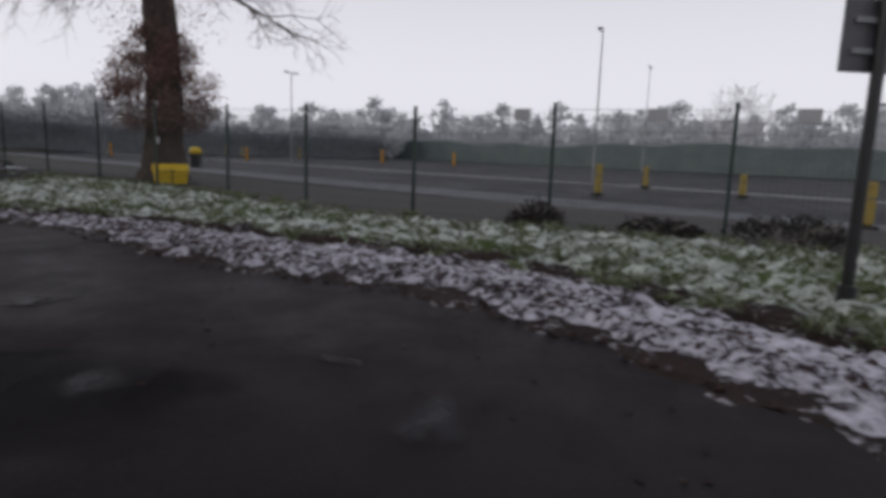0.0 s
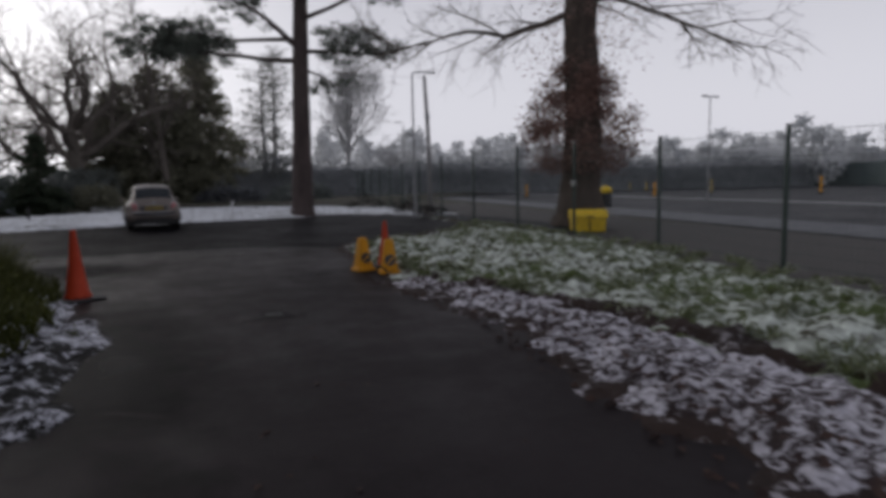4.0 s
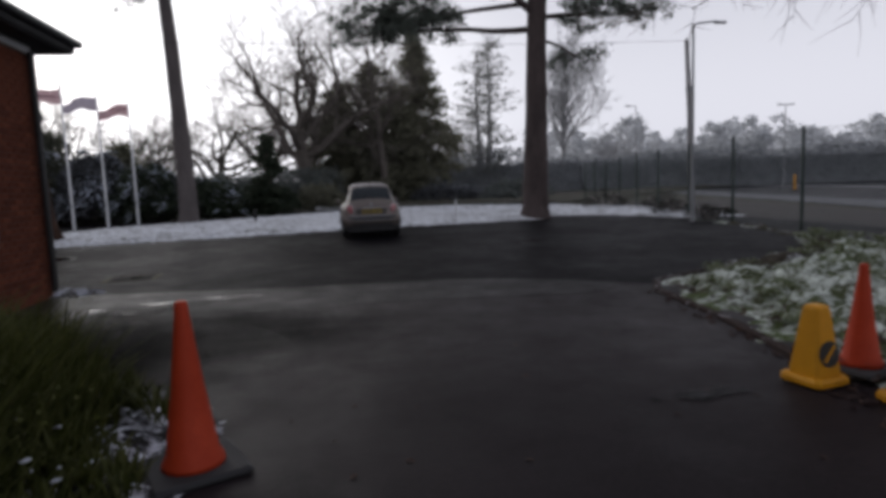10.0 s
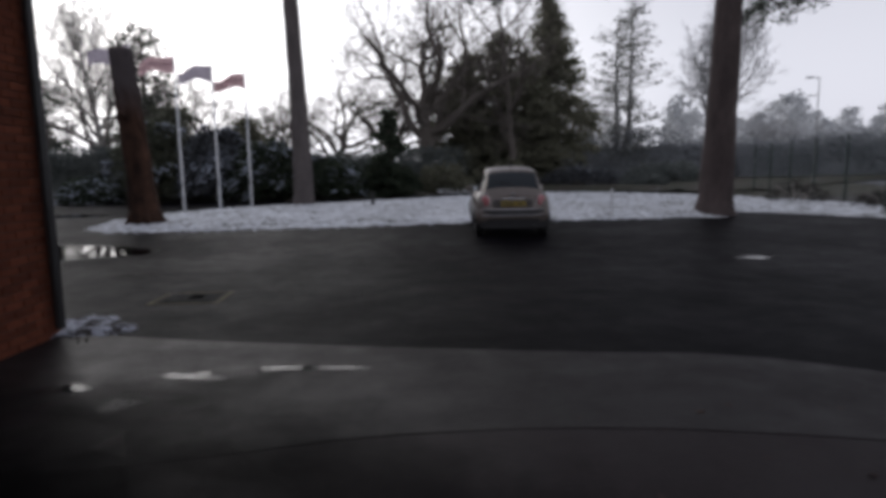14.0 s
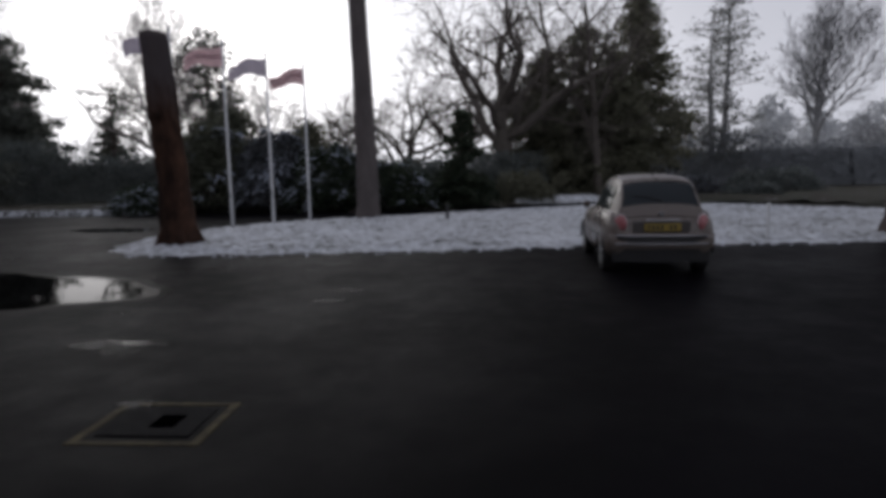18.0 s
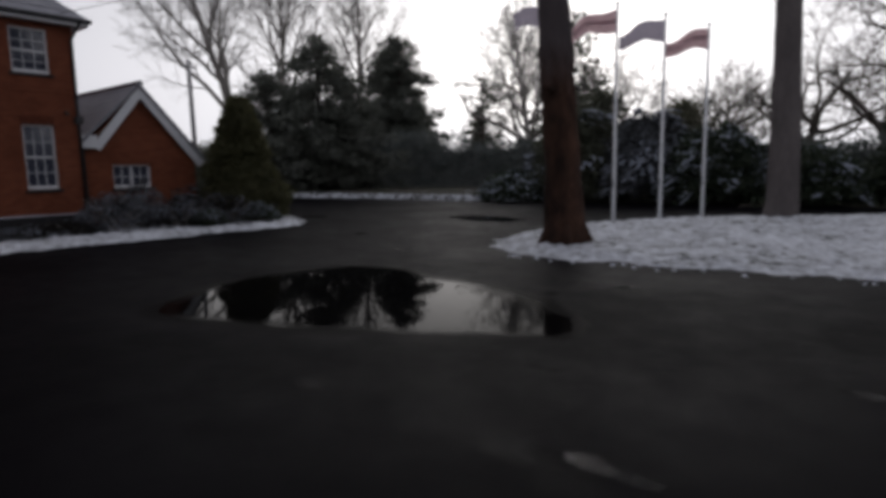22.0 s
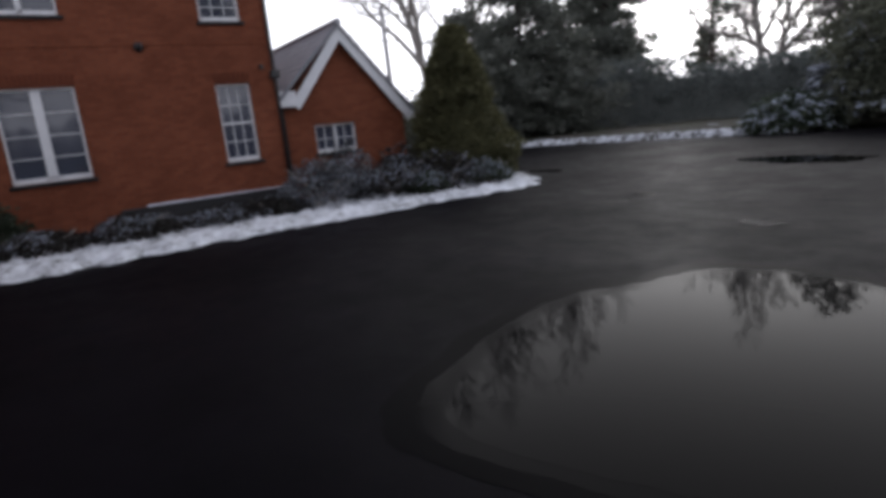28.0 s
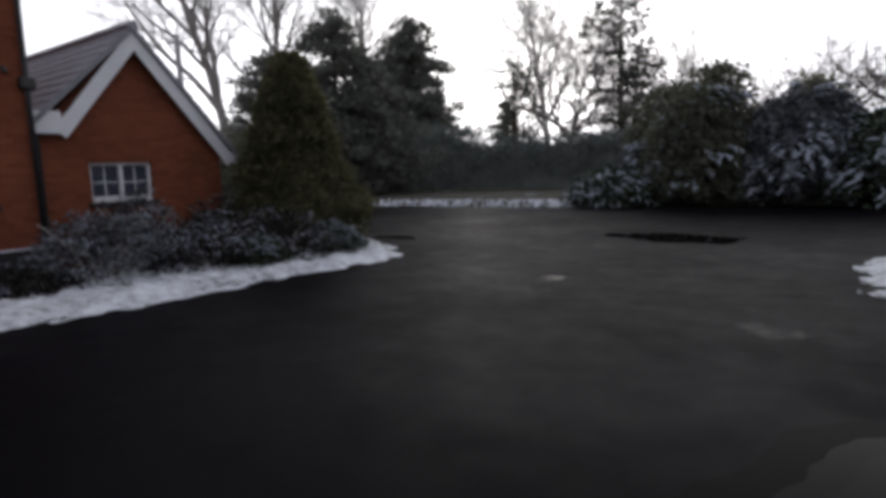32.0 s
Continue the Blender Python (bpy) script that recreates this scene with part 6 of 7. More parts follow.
def pine_limb(p, d, length, rad, tilt, clumps):
    pts, rads = [Vector(p)], [rad]
    d = Vector(d).normalized()
    cur = Vector(p)
    for i in range(8):
        d = (d + Vector((r.uniform(-.14, .14), r.uniform(-.14, .14), tilt + r.uniform(-.1, .1)))).normalized()
        cur = cur + d * length / 8
        pts.append(cur.copy())
        rads.append(rad * (1 - 0.85 * (i + 1) / 8))
    lg.tube(pts, rads, 7)
    for k in range(clumps):
        u = r.uniform(0.45, 1.0) * 8
        i = min(int(u), 7)
        q = pts[i].lerp(pts[i + 1], u - i) + Vector((r.uniform(-1.0, 1.0), r.uniform(-0.9, 0.9), r.uniform(-0.35, 0.95)))
        lg.tube([pts[i], pts[i].lerp(q, 0.5) + Vector((0, 0, 0.1)), q], [0.03, 0.02, 0.01], 4, False)
        for _ in range(6):
            e = q + Vector((r.uniform(-.6, .6), r.uniform(-.6, .6), r.uniform(-.22, .3)))
            lg.tube([q, e], [0.012, 0.006], 3, False)
            leaf_cards(ng, r, e, 40, 0.13, 0.056, 0.7)


pine_limb((0.2, 0, 7.0), (-1, 0.2, -0.10), 6.6, 0.13, 0.008, 34)
pine_limb((0.3, 0, 7.4), (-0.85, 0.1, 0.72), 5.0, 0.15, 0.0, 20)
pine_limb((0.3, 0, 7.9), (-1, 0.3, 0.1), 7.0, 0.11, 0.0, 24)
pine_limb((0.25, 0, 7.4), (1, -0.1, 0.10), 4.2, 0.11, 0.0, 24)
pine_limb((0.3, 0, 8.8), (0.9, -0.6, 0.2), 6.0, 0.11, 0.0, 12)
pine_limb((0.25, 0, 6.6), (1, 0.5, -0.05), 3.0, 0.07, 0.0, 5)
pine_limb((0.3, 0, 9.6), (-0.5, -1, 0.1), 6.0, 0.10, 0.0, 12)
pine_limb((0.35, 0, 10.4), (-1, -0.2, 0.15), 6.5, 0.10, 0.02, 12)
pine_limb((0.35, 0, 10.8), (1, 0.3, 0.2), 6.0, 0.10, 0.02, 12)
pine_limb((0.35, 0, 11.5), (0.2, 1, 0.3), 5.0, 0.10, 0.02, 10)
pine_limb((0.45, 0, 12.5), (-0.7, 0.5, 0.4), 5.0, 0.09, 0.02, 10)
pine_limb((0.5, 0, 13.5), (0.7, -0.5, 0.4), 4.5, 0.09, 0.02, 10)
pine_limb((0.55, 0, 15), (-0.2, -0.3, 0.9), 3.0, 0.08, 0.02, 8)
part("branchwork", lg, M_PINEBARK, pine, smooth=True, fix=False)
part("crown", ng, M_NEEDLE, pine, "dark green pine needles", fix=False)

# old oak behind the fence, with a skirt of withered leaves
oak = thing("oak_tree", "large bare oak with withered brown leaves round its trunk", "tree", (17.8, 17.4, 0.0))
P, R = dense([(-0.05, 0, -0.3), (0, 0, 0.3), (0.0, 0, 1.2), (0.1, 0, 3.5), (-0.05, 0, 6.2), (0.2, 0.1, 10)], [1.0, 0.78, 0.62, 0.53, 0.50, 0.3], 8)
part("trunk", knobbly(P, R, 20, 9.0, 0.10), M_BARK, oak, "furrowed brown oak trunk", smooth=True)
T = Tree(15)
T.fine = 0.008
for line, rd in (([(0, 0, 6.5), (-0.9, 0.7, 6.15), (-1.8, 1.4, 5.85), (-2.8, 2.0, 6.05), (-3.7, 2.6, 5.8), (-4.6, 3.1, 5.55)], 0.115),
                 ([(0, 0, 6.7), (0.7, -0.6, 6.8), (1.4, -1.3, 6.35), (2.1, -2.0, 5.9), (2.7, -2.7, 5.4)], 0.09),
                 ([(0, 0, 7.3), (-1.0, 0.1, 7.7), (-2.4, 0.5, 7.6), (-3.8, 0.8, 7.9)], 0.12), ([(0, 0, 7.6), (0.9, 0.7, 8.0), (2.3, 1.2, 8.2), (3.6, 1.4, 8.0)], 0.14)):
    line = [Vector(p) for p in line]
    for k in range(len(line) - 1):
        T.limbs.tube([line[k], line[k].lerp(line[k + 1], 0.5) + Vector((0, 0, 0.04)), line[k + 1]], [rd * (1 - 0.17 * k), rd * (1 - 0.17 * k - 0.085), rd * (1 - 0.17 * (k + 1))], 8, False)
        for _ in range(3):
            q = line[k].lerp(line[k + 1], T.r.random())
            dd = (line[k + 1] - line[k]).normalized()
            T.grow(q, T.jolt(dd, 0.75), T.r.uniform(1.0, 2.2), 0.035, 2, 4, 0.7, -0.02, (4, 4, 5, 4), 6, 0.2)
    T.grow(line[-1], (line[-1] - line[-2]).normalized(), 1.8, 0.04, 2, 4, 0.6, -0.04, (4, 4, 6, 4), 6, 0.2)
for z, d, ln in ((8.4, (-0.8, 0.0, 0.5), 5.0), (9.0, (0.6, -0.5, 0.6), 5.0), (9.6, (0.3, 0.7, 0.7), 5.0), (10.0, (-0.2, -0.5, 0.9), 5.0), (10.0, (0.3, 0.0, 1), 5.0)):
    branch_out(T, Vector((0, 0, z)), Vector(d).normalized(), ln, 0.15, 1, OAK_HABIT)
part("branchwork", T.limbs, M_BARK, oak, smooth=True, fix=False)
tagged(part("twig_crown", T.twigs, M_OAKTWIG, oak, fix=False), kind="stuff")
gg = Geo()
r = random.Random(8)
for _ in range(3900):
    u = r.random()
    z = 1.75 + 3.2 * u
    w = 1.85 * math.sin(math.pi * (0.16 + 0.80 * u)) ** 0.6 * (1.1 - 0.35 * u)
    a = r.uniform(0, 6.283)
    rr = w * math.sqrt(r.uniform(0.12, 1))
    q = Vector((rr * math.cos(a), rr * math.sin(a), z))
    if noise.noise(q * 1.5) < 0.02:
        continue
    leaf_cards(gg, r, q, 11, 0.17, 0.045, 0.8)
for _ in range(260):
    a, z = r.uniform(0, 6.283), r.uniform(4.6, 8.0)
    leaf_cards(gg, r, Vector((math.cos(a), math.sin(a), 0)) * r.uniform(0.6, 1.9) + Vector((0, 0, z)), 7, 0.15, 0.04, 0.8)
part("crown", gg, M_BROWNLEAF, oak, "withered brown leaves", fix=False)
for z, yy in ((2.35, -0.58), (1.2, 0.2)):
    part("trunk_tag", Geo().box(-0.60, -0.44, z, -0.56, -0.28, z + 0.2, 0.004), M_WHITE, oak, "small white notice on the trunk")

# tall dead trunk and grey trunk on the island
stump = thing("dead_tree", "tall broken dead tree trunk on the snowy island", "dead tree", (-3.95, 29.05, 0.05))
P, R = dense([(0, 0, -0.2), (0.0, 0, 0.3), (-0.05, 0.02, 1.2), (-0.15, 0.05, 2.4), (-0.28, 0.1, 3.9), (-0.36, 0.12, 4.85)], [0.52, 0.42, 0.355, 0.335, 0.33, 0.30], 8)
part("trunk", knobbly(P, R, 20, 4.0, 0.09), M_DEADWOOD, stump, "red-brown peeling trunk, grey above", smooth=True)
part("broken_top", Geo().lathe([(0.30, 4.82), (0.285, 4.90), (0.20, 4.93), (0.17, 4.88), (0.05, 4.90)], 18, (-0.36, 0.12, 0.0)), M_GREYWOOD, stump, "grey broken end of the trunk")
for a in (0.4, 1.7, 2.9, 4.1, 5.3):
    ca, sa = math.cos(a), math.sin(a)
    part("root", Geo().tube([(0.30 * ca, 0.30 * sa, 0.42), (0.42 * ca, 0.42 * sa, 0.18), (0.52 * ca, 0.52 * sa, 0.04), (0.62 * ca, 0.62 * sa, -0.08)], [0.12, 0.11, 0.08, 0.05], 8), M_DEADWOOD, stump, smooth=True)
part("branch_stub", Geo().tube([(-0.15, -0.28, 3.0), (-0.2, -0.42, 3.08), (-0.22, -0.47, 3.12)], [0.07, 0.055, 0.03], 8), M_DEADWOOD, stump, smooth=True)
grey = thing("forked_tree", "tall straight grey tree trunk forked at its top", "tree", (-1.6, 37.65, 0.05))
P, R = dense([(0, 0, -0.2), (0.02, 0, 0.5), (-0.03, 0, 4), (-0.16, 0, 8), (-0.3, 0, 10.4)], [0.52, 0.42, 0.36, 0.31, 0.27], 8)
part("trunk", knobbly(P, R, 16, 6.0, 0.05), M_GREYWOOD, grey, smooth=True)
lg, ng = Geo(), Geo()
r = random.Random(12)
for d, ln in (((-0.6, 0.1, 0.9), 3.0), ((0.55, -0.1, 0.9), 3.2), ((-0.9, -0.3, 0.35), 2.6), ((0.9, 0.2, 0.4), 2.4), ((0.1, 0.5, 1), 4.0), ((-1, 0.1, 0.1), 2.2)):
    pine_limb((-0.28, 0, 10.2), d, ln, 0.15, 0.05, 8)
part("branchwork", lg, M_GREYWOOD, grey, smooth=True, fix=False)
part("crown", ng, M_NEEDLE, grey, fix=False)

# bare trees beyond the back drive
bare_tree((3.1, 53.0), 19.0, 0.54, 21, "broad bare oak with crooked limbs", M_OAKTWIG, M_OAKTWIG, lean=(-0.05, 0), fine=0.015, kids=(8, 7, 6, 5, 0))
bare_tree((-4.6, 58), 12.0, 0.34, 22, "small crooked bare oak behind the hedge", M_OAKTWIG, M_OAKTWIG, lean=(0.1, 0))
bare_tree((-8.3, 61), 11.0, 0.30, 23, "small crooked bare oak behind the hedge", M_OAKTWIG, M_OAKTWIG, lean=(-0.1, 0))
bare_tree((-0.6, 60), 13.0, 0.36, 24, "crooked bare oak beside the broad oak", M_OAKTWIG, M_OAKTWIG)
bare_tree((-12.5, 66), 12.0, 0.30, 33, "slender bare tree behind the shrubs", M_TWIG, M_LIMB)
bare_tree((-16.0, 62), 16.5, 0.32, 25, "bare spreading tree behind the shrubs", M_TWIG, M_LIMB)
bare_tree((-24.3, 62), 18.5, 0.38, 26, "broad bare tree with ivy on its limbs behind the hedge", M_TWIG, M_LIMB, kids=(9, 7, 6, 5, 0))
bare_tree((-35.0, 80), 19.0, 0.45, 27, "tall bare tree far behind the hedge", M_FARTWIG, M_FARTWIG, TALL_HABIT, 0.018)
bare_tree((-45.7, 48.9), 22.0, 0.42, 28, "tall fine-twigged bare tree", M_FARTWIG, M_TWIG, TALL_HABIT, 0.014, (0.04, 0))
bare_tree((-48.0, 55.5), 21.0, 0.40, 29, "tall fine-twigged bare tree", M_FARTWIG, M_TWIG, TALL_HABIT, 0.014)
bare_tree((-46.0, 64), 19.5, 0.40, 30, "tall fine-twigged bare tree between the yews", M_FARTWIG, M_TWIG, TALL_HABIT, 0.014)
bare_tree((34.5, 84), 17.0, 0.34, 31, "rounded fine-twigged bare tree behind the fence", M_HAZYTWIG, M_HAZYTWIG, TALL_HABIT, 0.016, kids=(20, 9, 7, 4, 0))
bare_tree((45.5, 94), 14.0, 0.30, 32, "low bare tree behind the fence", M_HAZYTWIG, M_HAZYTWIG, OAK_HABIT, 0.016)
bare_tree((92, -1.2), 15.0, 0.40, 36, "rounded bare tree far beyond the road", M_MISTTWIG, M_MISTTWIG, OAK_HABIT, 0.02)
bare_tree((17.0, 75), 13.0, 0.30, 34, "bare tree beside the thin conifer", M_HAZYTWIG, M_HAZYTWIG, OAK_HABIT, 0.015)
bare_tree((8.9, 55.5), 13.5, 0.30, 39, "bare tree standing among the dark yews", M_OAKTWIG, M_OAKTWIG, TALL_HABIT, kids=(9, 6, 5, 3, 0))

# evergreens
ragged_tree("yew_tree", (8.0, 58.5), 11.3, 8.4, 41, M_YEW, "dark dense yew of several leaders behind the lawn", ((-2.4, 0, 0.86, 1), (0.3, 0.6, 1.0, 1.2), (2.2, -0.4, 0.82, 0.9)), 330, 10, 0.14, 0.3, 0.6)
ragged_tree("conifer", (12.2, 61.0), 14.4, 6.6, 42, M_YEW, "tall dark pointed conifer behind the lawn", boughs=230, per=11, size=0.13, low=0.3, power=0.72, droop=-0.13)
ragged_tree("yew_tree", (5.0, 60.5), 8.5, 5.6, 43, M_YEW, "dark ivy-clad yew behind the lawn", boughs=150, per=10, size=0.13, low=0.3, power=0.5)
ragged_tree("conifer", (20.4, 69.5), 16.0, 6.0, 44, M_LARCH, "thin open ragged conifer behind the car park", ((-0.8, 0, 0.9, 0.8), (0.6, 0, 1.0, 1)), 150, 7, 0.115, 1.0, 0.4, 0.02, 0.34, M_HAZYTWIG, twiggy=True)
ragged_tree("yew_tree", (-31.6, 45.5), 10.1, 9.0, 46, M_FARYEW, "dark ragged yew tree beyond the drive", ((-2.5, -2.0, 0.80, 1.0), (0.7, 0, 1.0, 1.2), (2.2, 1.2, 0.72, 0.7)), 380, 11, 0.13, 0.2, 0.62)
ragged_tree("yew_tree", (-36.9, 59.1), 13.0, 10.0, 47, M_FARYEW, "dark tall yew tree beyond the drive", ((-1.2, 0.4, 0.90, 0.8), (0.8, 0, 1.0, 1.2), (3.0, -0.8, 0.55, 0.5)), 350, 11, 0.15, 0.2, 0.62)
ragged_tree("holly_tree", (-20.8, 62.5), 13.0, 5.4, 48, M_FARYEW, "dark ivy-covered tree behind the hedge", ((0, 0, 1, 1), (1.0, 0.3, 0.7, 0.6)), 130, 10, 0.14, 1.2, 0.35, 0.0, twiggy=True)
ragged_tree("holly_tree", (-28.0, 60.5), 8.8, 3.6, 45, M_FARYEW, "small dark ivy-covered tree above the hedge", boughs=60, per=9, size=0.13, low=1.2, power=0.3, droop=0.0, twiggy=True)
ragged_tree("yew_tree", (-11.9, 47.0), 5.2, 5.4, 49, M_OLIVE, "olive-green shaggy evergreen behind the snowy shrubs", ((-0.9, 0, 0.86, 0.8), (0.5, 0, 1.0, 1.0)), 190, 11, 0.10, 0.15, 0.62, -0.12, 0.2)
ragged_tree("yew_tree", (-8.4, 50.5), 4.6, 4.6, 50, M_YEW, "dark shaggy evergreen behind the flagpoles", boughs=120, per=10, size=0.12, low=0.2)
bough_tree("conifer", (-29.95, 62.7), 6.6, 4.2, 51, M_YEW, "small pointed conifer in the hedge", 70, 30, 0.14, 0.3)
bough_tree("conifer", (1.2, 45.0), 4.6, 2.8, 52, M_LAUREL, "small dark conifer in the shrubbery", 70, 30, 0.11, 0.2)


def shrub(name, at, w, d, h, seed, mat, label, n=2600, size=0.085, snow=0.0, category="shrub", turn=0.0, base=0.1, group="", sprays=0):
    """A mound of leaves and arching sprays over stems, with snow lying on its upper side where there is some."""
    t = thing(name, label, category, (*at, base), turn, group)
    r = random.Random(seed)
    gg, gs, st_ = Geo(), Geo(), Geo()
    for _ in range(n // 5):
        a, u = r.uniform(0, 6.283), r.random()
        k = math.sqrt(r.random())
        x, y = w / 2 * k * math.cos(a), d / 2 * k * math.sin(a)
        top = h * math.sqrt(max(1 - k * k * 0.9, 0.05)) * (0.72 + 0.42 * noise.noise(Vector((x * 1.2 + seed, y * 1.2, 0))) + 0.1)
        z = top * (u ** 0.5)
        p = Vector((x, y, z))
        leaf_cards(gg, r, p, 5, size * 1.5, size, 0.6)
        if snow and z > top * 0.74 and noise.noise(p * 1.1 + Vector((seed, 7, 0))) > 0.26 - snow * 0.55 and r.random() < 0.75:
            out = Vector((math.cos(a), math.sin(a), 0))
            for _k in range(4):
                q = p + Vector((r.gauss(0, size * 1.8), r.gauss(0, size * 1.8), size * r.uniform(0.2, 1.0)))
                dv = (out + Vector((r.uniform(-.8, .8), r.uniform(-.8, .8), r.uniform(-0.7, 0.1)))).normalized()
                w_ = dv.cross(Vector((0, 0, 1))).normalized() * size * r.uniform(0.14, 0.34)
                ln = size * r.uniform(1.0, 2.8)
                gs.add([q - dv * ln * 0.5, q + w_, q + dv * ln * 0.5 - Vector((0, 0, ln * 0.2)), q - w_, q + Vector((0, 0, size * 0.16))], [(0, 1, 4), (1, 2, 4), (2, 3, 4), (3, 0, 4)])
    for _ in range(int(sprays)):
        a, el = r.uniform(0, 6.283), r.uniform(0.12, 1.35)
        out = Vector((math.cos(a), math.sin(a), 0))
        side = Vector((-out.y, out.x, 0))
        swell = 0.78 + 0.40 * noise.noise(Vector((math.cos(a) * 1.4 + seed, math.sin(a) * 1.4, el * 1.5)))
        p = Vector((w / 2 * math.cos(el) * out.x * swell, d / 2 * math.cos(el) * out.y * swell, h * math.sin(el) * (0.25 + 0.75 * swell)))
        ln, rise, fall = r.uniform(0.35, 0.95), r.uniform(0.1, 0.5), r.uniform(0.35, 0.9)
        line = [p + out * ln * (u * 1.1 - 0.25) + side * ln * 0.25 * r.uniform(-1, 1) * u + Vector((0, 0, ln * (rise * u - fall * u * u))) for u in (0.0, 0.25, 0.5, 0.75, 1.0)]
        for q in line:
            leaf_cards(gg, r, q - Vector((0, 0, 0.04)), 4, size * 1.4, size * 1.2, 0.5)
        if r.random() < 0.8 and noise.noise(p * 0.9 + Vector((seed, 3, 0))) > 0.30 - snow * 0.45:
            wd = [x * r.uniform(0.8, 1.2) for x in (0.03, 0.09, 0.11, 0.08, 0.02)]
            gs.add([q + side * b * k + Vector((0, 0, c)) for q, b in zip(line, wd) for k, c in ((-1, 0.0), (0, 0.05), (1, 0.0))],
                   [f for i in range(4) for f in ((i * 3, i * 3 + 1, i * 3 + 4, i * 3 + 3), (i * 3 + 1, i * 3 + 2, i * 3 + 5, i * 3 + 4))])
    for _ in range(14):
        a = r.uniform(0, 6.283)
        e = Vector((w * 0.36 * math.cos(a), d * 0.36 * math.sin(a), h * r.uniform(0.4, 0.8)))
        st_.tube([(e.x * 0.15, e.y * 0.15, -0.1), (e.x * 0.5, e.y * 0.5, e.z * 0.6), tuple(e)], [0.03, 0.02, 0.008], 4, False)
    tagged(part("stem_clump", st_, M_TWIG, t, fix=False), kind="stuff")
    tagged(part("foliage", gg, mat, t, fix=False), kind="stuff")
    if gs.v:
        tagged(part("snow_dusting", gs, M_GREYSNOW, t, "snow lying on the leaves", smooth=True, fix=False), kind="stuff")
    return t


# shrubbery behind the flagpoles
shrub("shrub", (-14.2, 43.4), 3.0, 2.4, 1.35, 61, M_LAUREL, "low spreading evergreen weighed down by snow", 6000, 0.085, 1.4, sprays=520)
shrub("shrub", (-11.6, 44.6), 4.2, 3.4, 4.4, 62, M_OLIVE, "large olive evergreen shrub with a little snow", 9000, 0.08, 0.32, sprays=520)
shrub("shrub", (-8.2, 44.8), 4.2, 3.2, 4.0, 63, M_FROSTLEAF, "domed frost-blue conifer shrub dusted with snow", 9000, 0.08, 0.7, sprays=620)
shrub("shrub", (-13.0, 45.1), 3.0, 2.4, 2.5, 60, M_FROSTLEAF, "sloping evergreen shrub streaked with snow", 6500, 0.075, 0.85, sprays=520)
shrub("shrub", (-5.2, 44.4), 4.0, 3.0, 3.3, 64, M_LAUREL, "snow-dusted evergreen shrub behind the flagpoles", 8500, 0.085, 0.9, sprays=520)
shrub("shrub", (-2.2, 44.3), 4.0, 2.6, 2.4, 65, M_LAUREL, "dark laurel mound with some snow", 7500, 0.085, 0.75, sprays=460)
shrub("shrub", (1.0, 45.6), 3.8, 2.6, 2.1, 66, M_LAUREL, "dark laurel mound with some snow", 6500, 0.075, 0.25)
shrub("shrub", (4.0, 49.2), 3.6, 2.8, 1.9, 67, M_YEW, "low dark evergreen shrub on the lawn", 3600, 0.10, 0.0)
shrub("shrub", (13.5, 55), 5.5, 3.0, 1.7, 68, M_FROSTLEAF, "low frost-grey shrub on the lawn", 3200, 0.10, 0.2)
shrub("shrub", (20, 57), 6.0, 3.0, 2.0, 69, M_HEDGE, "low brown thicket behind the lawn", 3200, 0.11, 0.0)
shrub("shrub", (17, 52), 3.0, 2.0, 1.0, 70, M_HEDGE, "low brown bramble heap on the lawn", 1800, 0.09, 0.0)

shrub("shrub", (-19.6, 31.2), 4.2, 3.4, 2.9, 71, M_OLIVE, "dark evergreen shrub behind the annex", 6500, 0.08, 0.0)
shrub("shrub", (-23.5, 33.5), 5.0, 4.0, 3.2, 72, M_OLIVE, "dark evergreen shrub behind the annex", 6500, 0.085, 0.0)

# crooked dead bough standing out of the hedge
db = thing("dead_bough", "crooked bare dead bough leaning out above the hedge", "dead tree", (-21.5, 58.2, 0.0))
bough = [(0, 0, -0.1), (-0.4, -0.3, 2.0), (-1.0, -0.8, 3.8), (-2.2, -1.7, 4.8), (-3.2, -2.5, 5.2), (-4.0, -3.15, 5.9), (-4.3, -3.4, 6.8), (-4.95, -3.95, 7.7)]
part("stem", Geo().tube(bough, [0.22, 0.19, 0.16, 0.13, 0.11, 0.09, 0.07, 0.03], 8), M_LIMB, db, smooth=True)
part("side_branch", Geo().tube([(-3.2, -2.5, 5.2), (-3.5, -2.3, 5.9), (-3.3, -2.2, 6.5)], [0.06, 0.04, 0.015], 6), M_LIMB, db, smooth=True)
part("side_branch", Geo().tube([(-2.2, -1.7, 4.8), (-2.8, -2.6, 5.3), (-3.6, -3.1, 5.3)], [0.06, 0.04, 0.015], 6), M_LIMB, db, smooth=True)

